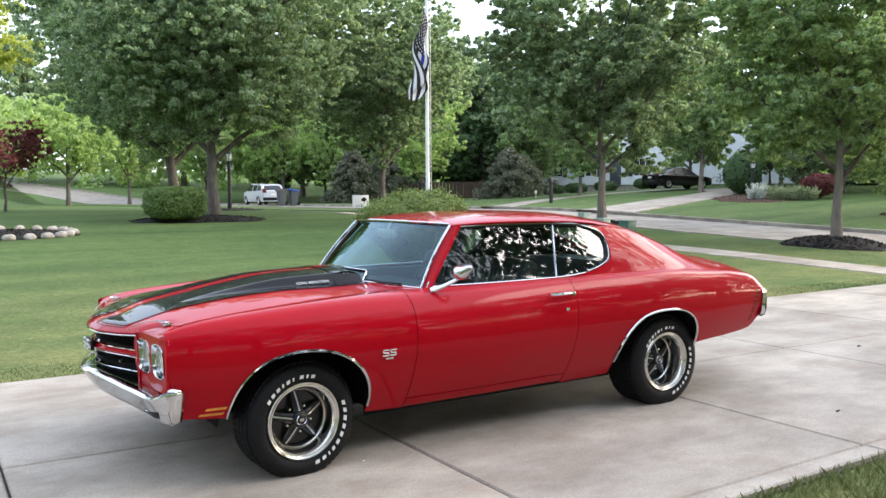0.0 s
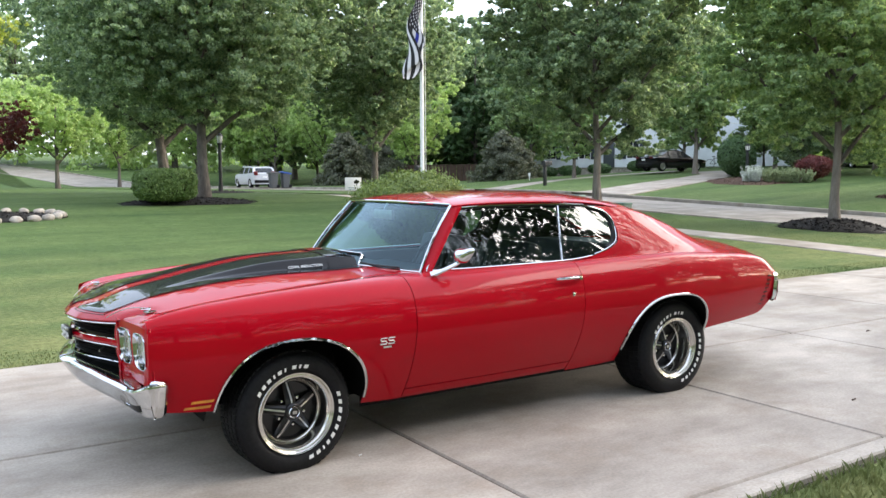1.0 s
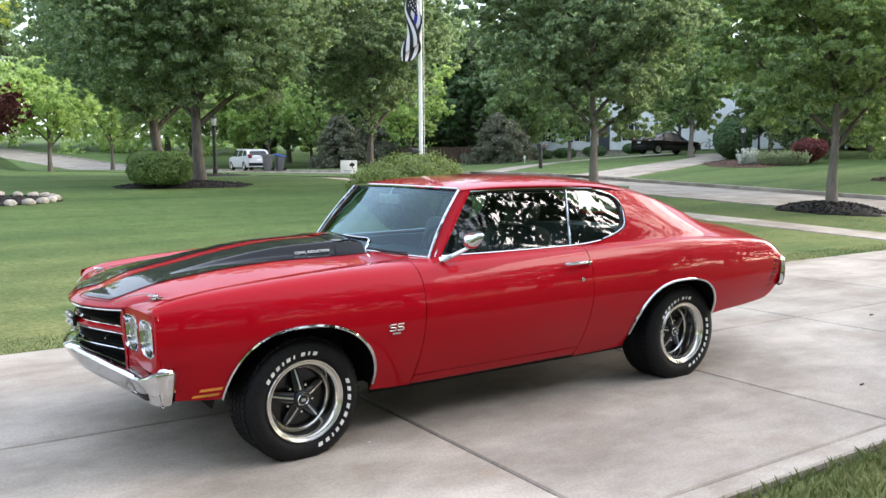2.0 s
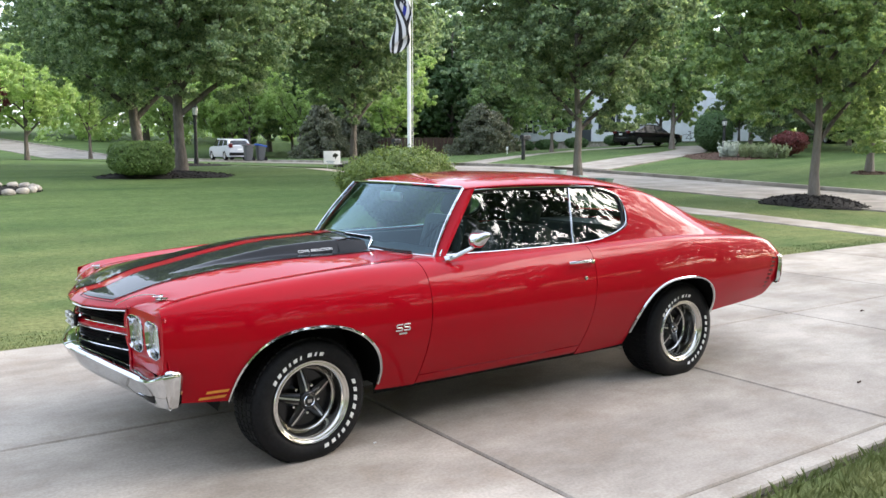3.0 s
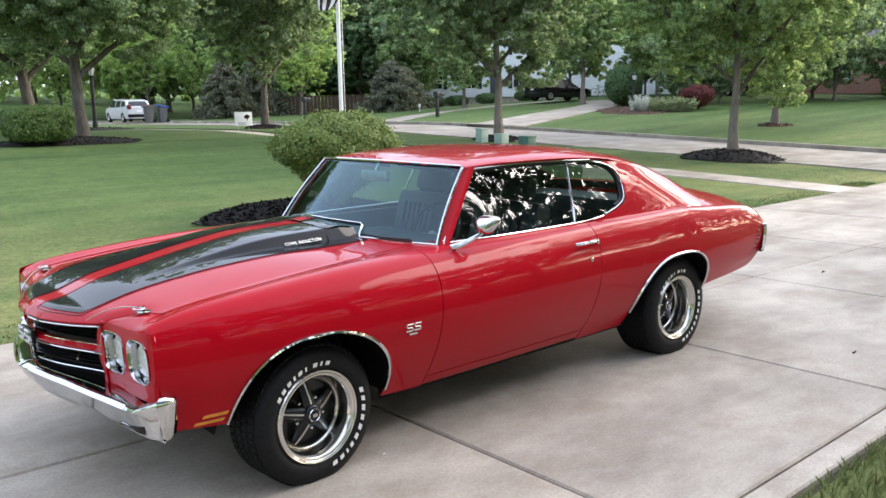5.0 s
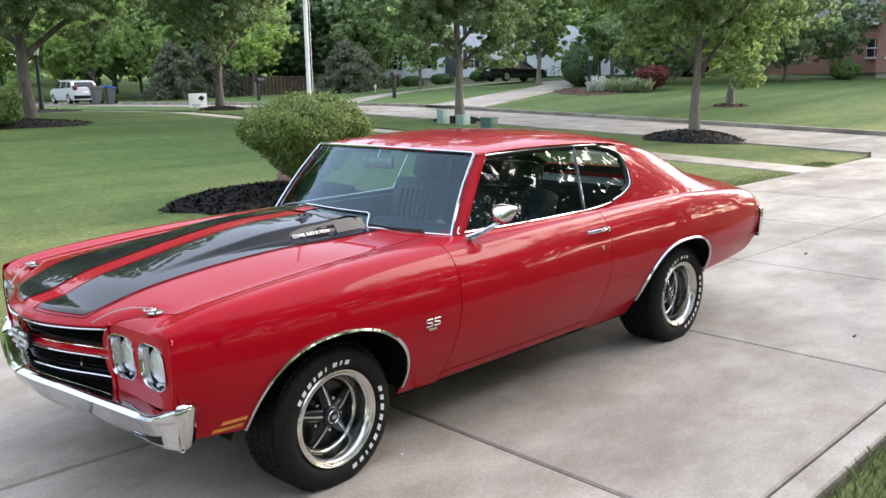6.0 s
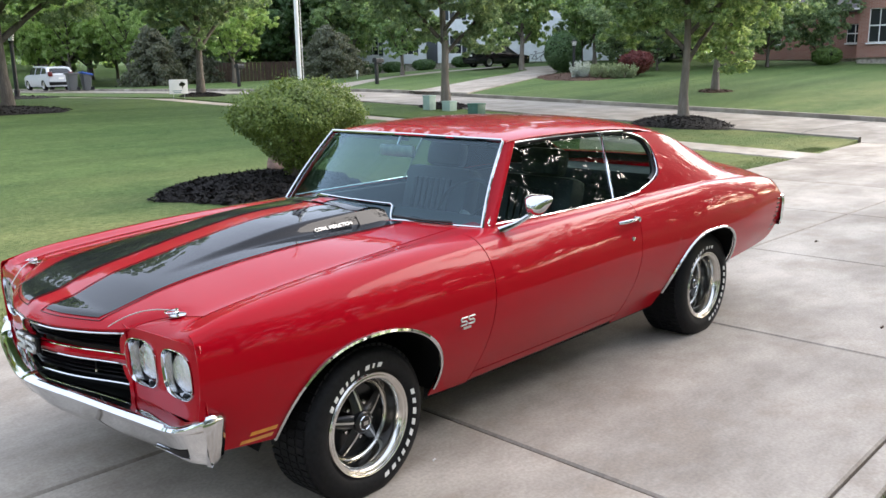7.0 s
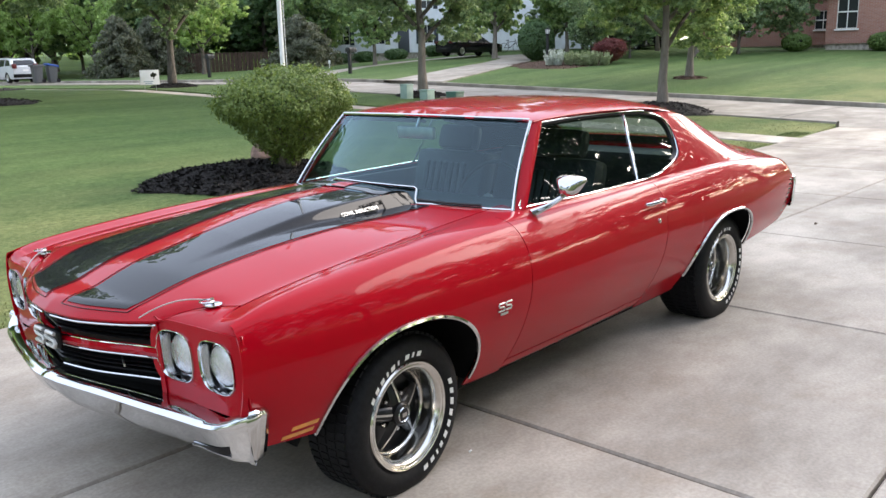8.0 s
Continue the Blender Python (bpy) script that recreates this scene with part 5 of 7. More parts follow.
def build_shrub(at, label, seed, half, count, size, leaf, square=2.0, stems=7, name="shrub", category="shrub", group="", taper=0.0, core_size=0.72):
    """A clipped shrub: stems, a solid core of twigs coloured dark for the inner shade and a dense skin of leaves,
    rounded or boxy by its power.
    """
    rng = np.random.default_rng(seed)
    shrub = thing(name, at, label, category, group)
    for k in range(stems):
        w = 2 * math.pi * k / stems + rng.uniform(-0.3, 0.3)
        tip = Vector((math.cos(w) * half[0] * 0.6, math.sin(w) * half[1] * 0.6, half[2] * rng.uniform(0.9, 1.5)))
        local_part("stem", tube([(math.cos(w) * 0.08, math.sin(w) * 0.08, -0.1), tuple(tip * 0.4), tuple(tip)], [0.022, 0.016, 0.006], 5), BARK, shrub)
    d = rng.normal(size=(count, 3))
    d /= (np.abs(d) ** square).sum(1)[:, None] ** (1 / square)
    k = 1 - np.abs(rng.normal(size=count)) * (0.13 if taper == 0 else 0.15) + (rng.uniform(size=count) ** 6 * 0.10 if taper else 0)
    lump = np.array([1 + (0.06 if taper == 0 else 0.16) * noise.noise(Vector(q) * 3.0 + Vector((seed, 0, 0))) for q in d])
    waist = 1 - taper * np.clip(0.25 - d[:, 2], 0, 1.25) / 1.25
    p = d * np.array(half) * (k * lump)[:, None] * np.stack([waist, waist, np.ones(count)], 1) + np.array([0, 0, half[2] * 1.02])
    n = d + rng.normal(size=(count, 3)) * 0.6
    n /= np.linalg.norm(n, axis=1)[:, None]
    al = np.cross(n, rng.normal(size=(count, 3)))
    al /= np.linalg.norm(al, axis=1)[:, None]
    ac = np.cross(n, al)
    s = size * rng.uniform(0.6, 1.3, count)[:, None]
    v = np.empty((count, 4, 3))
    v[:, 0], v[:, 1], v[:, 2], v[:, 3] = p - al * s * 0.6, p + ac * s * 0.35 - n * s * 0.1, p + al * s * 0.6, p - ac * s * 0.35 - n * s * 0.1
    if taper:
        v = v[(d[:, 2] > -0.15) | (rng.uniform(size=count) < 0.42)]
        count = len(v)
    leaf_part("foliage", shrub, leaf, v.reshape(-1, 3), np.arange(count * 4).reshape(-1, 4))
    # solid core whose dark colour stands for the shade between the leaves
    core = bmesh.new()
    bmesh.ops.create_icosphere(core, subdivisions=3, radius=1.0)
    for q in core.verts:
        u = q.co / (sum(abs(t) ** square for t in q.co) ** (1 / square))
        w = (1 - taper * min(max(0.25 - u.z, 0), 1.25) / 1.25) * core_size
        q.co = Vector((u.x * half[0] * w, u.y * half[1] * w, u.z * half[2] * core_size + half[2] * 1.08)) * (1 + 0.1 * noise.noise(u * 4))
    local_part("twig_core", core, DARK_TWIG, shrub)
    return shrub


# near-black: shade inside the shrubs put into colour; also the sign's dark print
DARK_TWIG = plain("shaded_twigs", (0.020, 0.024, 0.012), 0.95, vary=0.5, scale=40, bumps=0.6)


def build_mulch(at, half, tall, seed, material=MULCH, label="low mound of dark shredded mulch", chips=1500):
    """A mound with a ragged rim, strewn with chips."""
    rng = np.random.default_rng(seed)
    bed = thing("mulch_bed", (at[0], at[1], 0), label, "mulch bed")

    def rim(w):
        return 1 + 0.07 * math.sin(3 * w + seed) + 0.05 * math.sin(7 * w + 2 * seed) + 0.03 * math.sin(13 * w)

    def place(w, k):
        x, y = math.cos(w) * half[0] * k * rim(w), math.sin(w) * half[1] * k * rim(w)
        z = ground_z(at[0] + x, at[1] + y) - 0.03 + tall * (1 - k**2.2) + 0.025 * noise.noise(Vector((x * 5, y * 5, seed))) * (1 - k**6)
        return x, y, z - (0.05 if k > 0.99 else 0)

    local_part("mound", facing(sheet([2 * math.pi * i / 48 for i in range(48)], spread(0.02, 1.0, 14), place, closed=True), (0, 0, 1)), material, bed)
    verts, faces = [], []
    for i in range(chips):
        w, k = rng.uniform(0, 2 * math.pi), rng.uniform(0, 1) ** 0.5 * 0.99
        p = Vector(place(w, k)) + Vector((0, 0, 0.008))
        s = rng.uniform(0.012, 0.04)
        a = Vector((rng.normal(), rng.normal(), rng.normal() * 0.5)).normalized() * s
        b = Vector((0, 0, 1)).cross(a).normalized() * s * 0.4
        up = Vector((0, 0, s * 0.5))
        n = len(verts)
        verts += [tuple(p - a - b), tuple(p + a - b), tuple(p + a + b + up), tuple(p - a + b + up)]
        faces.append((n, n + 1, n + 2, n + 3))
    local_part("loose_mulch", (verts, faces), material, bed, smooth=False)["kind"] = "stuff"
    return bed


def on(x, y, up=0.0):
    return (x, y, ground_z(x, y) - 0.03 + up)


TREE_R, TREE_C, TREE_M, TREE_L, TREE_L2, TREE_FR = (18.4, 7.6), (18.3, 16.2), (15.6, 27.2), (7.1, 23.8), (9.2, 36.5), (31.2, 13.0)
build_mulch(TREE_R, (1.35, 1.35), 0.24, 1)
build_tree(on(*TREE_R, 0.15), "young street tree with a pale straight trunk in a mulch ring", 21, 9.2, 3.6, 1.75, 0.135, 165000, 0.090, LIME, LIGHT_BARK, (0.15, 0.1), 10, 420, group="street trees")
build_mulch(TREE_C, (0.9, 0.9), 0.16, 2)
build_tree(on(*TREE_C, 0.1), "street tree with a straight grey trunk and full green crown", 22, 10.8, 4.0, 2.0, 0.15, 195000, 0.098, MAPLE, LIGHT_BARK, (-0.2, 0.1), 11, 480, group="street trees")
build_mulch(TREE_M, (0.9, 0.9), 0.14, 3)
build_tree(on(*TREE_M, 0.1), "street tree with a grey trunk beside a yard sign", 23, 11.5, 4.2, 2.1, 0.16, 150000, 0.115, MAPLE, BARK, (0.1, 0), 10, 440, group="street trees")
build_mulch((6.4, 23.0), (2.3, 1.3), 0.16, 4)
build_tree(on(*TREE_L, 0.12), "large maple with a stout grey-brown trunk on the lawn", 24, 11.6, 5.3, 2.3, 0.21, 270000, 0.102, MAPLE, BARK, (-0.3, -0.3), 13, 700)
build_tree(on(*TREE_L2), "large maple with a leaning forked trunk near the street", 25, 14.0, 6.0, 2.7, 0.30, 150000, 0.140, MAPLE, BARK, (-1.2, 0.2), 12, 560)
build_mulch(TREE_FR, (0.7, 0.7), 0.08, 5, BROWN_MULCH, "thin ring of brown mulch round a trunk", 400)
build_tree(on(*TREE_FR), "tree with a grey trunk on the lawn across the street", 26, 10.0, 4.2, 1.7, 0.16, 80000, 0.130, MAPLE, LIGHT_BARK, (0.2, -0.1), 9, 330)

build_shrub(on(5.35, 22.2, 0.12), "boxy clipped green hedge in a mulch bed", 31, (0.95, 0.75, 0.52), 11000, 0.075, HEDGE, 4.0, name="hedge", category="hedge")
build_mulch((4.50, 6.50), (1.50, 1.15), 0.20, 6, chips=5000)
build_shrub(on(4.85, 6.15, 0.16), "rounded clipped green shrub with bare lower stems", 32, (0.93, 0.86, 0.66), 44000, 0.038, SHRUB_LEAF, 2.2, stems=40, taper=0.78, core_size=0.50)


def build_conifer(at, label, seed, tall, radius, count, size, group=""):
    """A shaggy evergreen: a straight trunk with tiers of drooping boughs."""
    rng = np.random.default_rng(seed)
    tree = thing("conifer", at, label, "conifer", group)
    local_part("trunk", tube([(0, 0, -0.1), (0, 0, tall * 0.5), (0, 0, tall)], [0.12, 0.08, 0.01], 8), BARK, tree)
    centres, sizes = [], []
    for k in range(150):
        h = rng.uniform(0.04, 0.98)
        reach = radius * (1 - h) ** 0.8 * rng.uniform(0.55, 1.1) + 0.1
        w = rng.uniform(0, 2 * math.pi)
        for q in (0.45, 0.75, 1.0):
            centres.append((math.cos(w) * reach * q, math.sin(w) * reach * q, h * tall - 0.25 * reach * q * q + 0.1))
            sizes.append(0.10 * radius * rng.uniform(0.8, 1.5))
        if k % 8 == 0:
            local_part("bough", tube([(0, 0, h * tall), (math.cos(w) * reach * 0.9, math.sin(w) * reach * 0.9, h * tall - 0.2 * reach)], [0.03, 0.008], 5), BARK, tree)
    v, f = leaves(rng, centres, sizes, count, size, 0.6, 1.0)
    leaf_part("needles", tree, NEEDLE, v, f)
    return tree


# ---- street furniture and flag ----
def build_flagpole(at):
    x, y, z = on(*at)
    pole = thing("flagpole", (x, y, z), "slim white painted flagpole on the lawn", "flagpole")
    local_part("pole", tube([(0, 0, -0.3), (0, 0, 3.0), (0, 0, 6.4)], [0.036, 0.033, 0.022], 16), WHITE_PAINT, pole)
    local_part("finial", tube([(0, 0, 6.38), (0, 0, 6.43), (0, 0, 6.5), (0, 0, 6.55)], [0.012, 0.055, 0.055, 0.01], 12), SATIN, pole)
    local_part("base_collar", tube([(0, 0, 0.0), (0, 0, 0.08)], [0.09, 0.06], 16), WHITE_PAINT, pole)
    local_part("halyard", tube([(0.06, -0.02, 0.9), (0.055, -0.02, 6.3)], 0.005, 5), WHITE_PAINT, pole)
    return pole


def stripes_cloth():
    """Black and white stripes with one blue; the union is dark with white specks."""
    m, nodes, links, b = shader("striped_flag_cloth")
    b.inputs["Roughness"].default_value = 0.85
    uv, sp = nodes.new("ShaderNodeUVMap"), nodes.new("ShaderNodeSeparateXYZ")
    links.new(uv.outputs["UV"], sp.inputs[0])
    ramp = nodes.new("ShaderNodeValToRGB")
    ramp.color_ramp.interpolation = "CONSTANT"
    white, black, blue = (0.62, 0.62, 0.64, 1), (0.012, 0.012, 0.014, 1), (0.02, 0.03, 0.28, 1)
    els = ramp.color_ramp.elements
    els[0].position, els[0].color = 0.0, black
    els[1].position, els[1].color = 1 / 13, white
    for k in range(2, 13):
        el = els.new(k / 13)
        el.color = blue if k == 6 else (white if k % 2 else black)
    links.new(sp.outputs["Y"], ramp.inputs["Fac"])
    union = nodes.new("ShaderNodeMath")
    union.operation = "MULTIPLY"
    gx, gy = nodes.new("ShaderNodeMath"), nodes.new("ShaderNodeMath")
    gx.operation, gx.inputs[1].default_value = "LESS_THAN", 0.4
    gy.operation, gy.inputs[1].default_value = "GREATER_THAN", 6.02 / 13
    links.new(sp.outputs["X"], gx.inputs[0])
    links.new(sp.outputs["Y"], gy.inputs[0])
    links.new(gx.outputs[0], union.inputs[0])
    links.new(gy.outputs[0], union.inputs[1])
    vo, dot = nodes.new("ShaderNodeTexVoronoi"), nodes.new("ShaderNodeMath")
    vo.inputs["Scale"].default_value, vo.inputs["Randomness"].default_value = 17.0, 0.15
    dot.operation, dot.inputs[1].default_value = "LESS_THAN", 0.22
    links.new(uv.outputs["UV"], vo.inputs["Vector"])
    links.new(vo.outputs["Distance"], dot.inputs[0])
    star = mixed(nodes, links, dot.outputs[0], (0.012, 0.012, 0.016), (0.6, 0.6, 0.62))
    links.new(mixed(nodes, links, union.outputs[0], ramp.outputs["Color"], star), b.inputs["Base Color"])
    return m


def build_flag(at):
    """A flag hanging almost limp from its hoist: folds run down from the pole."""
    x, y, z = on(*at)
    nu, nv = 44, 26
    verts, uvs = [], []
    away = Vector((-0.50, -0.86, 0))
    side = Vector((0.86, -0.50, 0))
    for i in range(nu + 1):
        u = i / nu
        for j in range(nv + 1):
            v = j / nv
            fold = 0.10 * math.sin(3.4 * u + 4.5 * v - 0.6) * min(1.0, 0.1 + 1.5 * u) + 0.03 * math.sin(9 * u - 7 * v) - 0.10 * u
            out = 0.17 * (1 - math.exp(-4 * u)) + 0.05 * math.sin(6 * u + 3 * v) * u
            fall = 1.42 * u**1.1 * (0.48 + 0.52 * v) + 0.12 * u * math.sin(4 * v)
            p = Vector((0, 0, 3.74 + 0.90 * v - fall)) + away * (0.05 + out) + side * (fold * 1.35 - 0.03)
            verts.append(tuple(p))
            uvs.append((u, v))
    n = nv + 1
    faces = [(i * n + j, (i + 1) * n + j, (i + 1) * n + j + 1, i * n + j + 1) for i in range(nu) for j in range(nv)]
    flag = part("flag", (verts, faces), stripes_cloth())
    lay = flag.data.uv_layers.new(name="cloth")
    for lp in flag.data.loops:
        lay.data[lp.index].uv = uvs[lp.vertex_index]
    flag.matrix_basis = pose(x, y, z)
    mod = flag.modifiers.new("thickness", "SOLIDIFY")
    mod.thickness = 0.002
    return tagged(flag, "black and white striped flag with one blue stripe hanging limp", "flag")


POLE = (5.86, 7.45)
build_flagpole(POLE)
build_flag(POLE)


def build_lamp_post(at, tall, label):
    post = thing("lamp_post", on(*at), label, "lamp post")
    local_part("shaft", tube([(0, 0, -0.1), (0, 0, 0.35), (0, 0, 0.36), (0, 0, tall * 0.78)], [0.12, 0.11, 0.085, 0.075], 12), BLACK_METAL, post)
    local_part("collar", tube([(0, 0, tall * 0.76), (0, 0, tall * 0.80), (0, 0, tall * 0.82)], [0.05, 0.10, 0.12], 10), BLACK_METAL, post)
    local_part("lantern_glass", tube([(0, 0, tall * 0.82), (0, 0, tall * 0.94)], [0.10, 0.14], 6), WHITE_PAINT, post, "frosted lantern panes", smooth=False)
    for k in range(6):
        w = 2 * math.pi * k / 6
        local_part("lantern_bar", tube([(0.105 * math.cos(w), 0.105 * math.sin(w), tall * 0.82), (0.145 * math.cos(w), 0.145 * math.sin(w), tall * 0.94)], 0.01, 5), BLACK_METAL, post)
    local_part("lantern_roof", tube([(0, 0, tall * 0.94), (0, 0, tall * 0.97), (0, 0, tall)], [0.17, 0.08, 0.012], 6), BLACK_METAL, post)
    return post


build_lamp_post((10.95, 33.8), 2.85, "black lamp post with a white-glass lantern")
build_mulch((10.9, 33.6), (1.6, 1.0), 0.10, 7, chips=300)
build_lamp_post((37.0, 24.2), 1.9, "small black yard lamp among shrubs")


def build_mailbox(at, turn, label):
    box_ob = thing("mailbox", on(*at), label, "mailbox", "mailboxes", turn=turn)
    local_part("post", boxes((0, 0, 0.50), (0.11, 0.11, 1.1), None, 0.01), BLACK_METAL, box_ob)
    local_part("bracket", boxes((0.1, 0, 0.98), (0.42, 0.08, 0.06), None, 0.01), BLACK_METAL, box_ob)
    ys = [(-0.10, 1.02), (-0.10, 1.14)] + [(0.10 * -math.cos(w), 1.14 + 0.10 * math.sin(w)) for w in spread(0.2, math.pi - 0.2, 8)] + [(0.10, 1.14), (0.10, 1.02), (-0.10, 1.02)]
    body = sheet([-0.12, 0.36], ys, lambda x, c: (x, c[0], c[1]))
    local_part("box", (body[0], body[1] + [tuple(range(len(ys) - 1)), tuple(len(ys) + k for k in reversed(range(len(ys) - 1)))]), BLACK_METAL, box_ob)
    local_part("flag_arm", boxes((0.1, -0.115, 1.16), (0.03, 0.012, 0.14), None), BLACK_METAL, box_ob)
    box_ob.matrix_basis = box_ob.matrix_basis @ Matrix.Diagonal((1.3, 1.5, 1.15, 1))
    return box_ob


build_mailbox((26.2, 41.0), 20, "black mailbox on a black post by the street")
build_mailbox((28.6, 31.2), 10, "black mailbox on a post at a driveway")
local_post = thing("marker_post", on(33.0, 38.0), "small white marker post on the far lawn", "post")
local_part("plate", boxes((0, 0, 0.45), (0.05, 0.16, 0.22), None, 0.01), WHITE_PAINT, local_post)
local_part("stake", boxes((0, 0, 0.2), (0.03, 0.03, 0.5), None), WHITE_PAINT, local_post)


def build_sign(at, turn):
    sign = thing("yard_sign", on(*at), "white yard sign with a dark tree mark on wire legs", "sign", turn=turn)
    local_part("panel", boxes((0, 0, 0.48), (0.68, 0.012, 0.52), None, 0.003), WHITE_PAINT, sign)
    for d in (-0.2, 0.2):
        local_part("leg", tube([(d, 0, -0.1), (d, 0, 0.3)], 0.006, 6), SATIN, sign)
    mark = bmesh.new()
    for dx, dz, r in ((0.08, 0.55, 0.06), (0.15, 0.53, 0.055), (0.20, 0.57, 0.05), (0.13, 0.60, 0.055)):
        bmesh.ops.create_circle(mark, cap_ends=True, radius=r, segments=14, matrix=Matrix.Translation((dx, -0.0085, dz)) @ Matrix.Rotation(math.pi / 2, 4, "X"))
    local_part("mark", mark, DARK_TWIG, sign)
    local_part("mark_trunk", boxes((0.14, -0.008, 0.46), (0.03, 0.004, 0.10), None), DARK_TWIG, sign)
    for k in range(2):
        local_part("text_bar", boxes((-0.06, -0.008, 0.33 - 0.06 * k), (0.34 - 0.08 * k, 0.004, 0.022), None), plain("blue_print", (0.08, 0.18, 0.22), 0.6), sign)
    return sign


build_sign((13.6, 25.3), -14)


def build_utility_box(at, size, colour, label):
    u = thing("utility_box", on(*at), label, "utility box")
    local_part("body", boxes((0, 0, size[2] / 2 - 0.02), size, None, 0.02), colour, u)
    local_part("lid", boxes((0, 0, size[2] - 0.02), (size[0] * 1.06, size[1] * 1.06, 0.06), None, 0.015), colour, u)
    return u


GREEN_METAL = plain("green_painted_metal", (0.05, 0.12, 0.09), 0.5, vary=0.15, scale=5)
PALE_GREEN = plain("pale_green_metal", (0.28, 0.38, 0.33), 0.5, vary=0.1, scale=5)
build_utility_box((16.9, 13.6), (0.36, 0.40, 0.33), GREEN_METAL, "dark green utility box on the verge")
build_utility_box((17.2, 15.9), (0.30, 0.30, 0.45), PALE_GREEN, "pale green utility pedestal on the verge")
build_utility_box((17.4, 15.2), (0.34, 0.34, 0.30), PALE_GREEN, "low pale green utility pedestal")

# ring of boulders round a bed at the lawn's far left
build_mulch((0.1, 18.7), (1.7, 1.6), 0.12, 8, chips=900)
rng0 = random.Random(5)
for k in range(15):
    w = -2.4 + 0.28 * k
    bx, by = 0.1 + 1.65 * math.cos(w), 18.7 + 1.55 * math.sin(w)
    rb0 = bmesh.new()
    bmesh.ops.create_icosphere(rb0, subdivisions=2, radius=1.0)
    for q in rb0.verts:
        q.co = Vector((q.co.x * 0.16, q.co.y * 0.13, q.co.z * 0.10)) * (1 + 0.22 * noise.noise(q.co * 1.6 + Vector((k * 3, 0, 0))))
    st = part("boulder", rb0, STONE, angle=50)
    st.matrix_basis = pose(bx, by, ground_z(bx, by) + 0.03, 0, 0, rng0.uniform(0, 180))
    tagged(st, "pale rounded boulder edging a mulch bed", "rock", "boulders round the bed")

rock = bmesh.new()
bmesh.ops.create_icosphere(rock, subdivisions=3, radius=1.0)
for q in rock.verts:
    q.co = Vector((q.co.x * 0.26, q.co.y * 0.20, q.co.z * 0.19)) * (1 + 0.25 * noise.noise(q.co * 1.5 + Vector((40, 0, 0))))
rock_ob = part("boulder", rock, plain("reddish_boulder", (0.20, 0.13, 0.10), 0.9, vary=0.35, scale=9, bumps=0.6), angle=50)
rock_ob.matrix_basis = pose(5.62, 7.75, ground_z(5.62, 7.75) + 0.08, 0, 0, 30)
tagged(rock_ob, "reddish-brown boulder beside the rounded shrub", "rock")


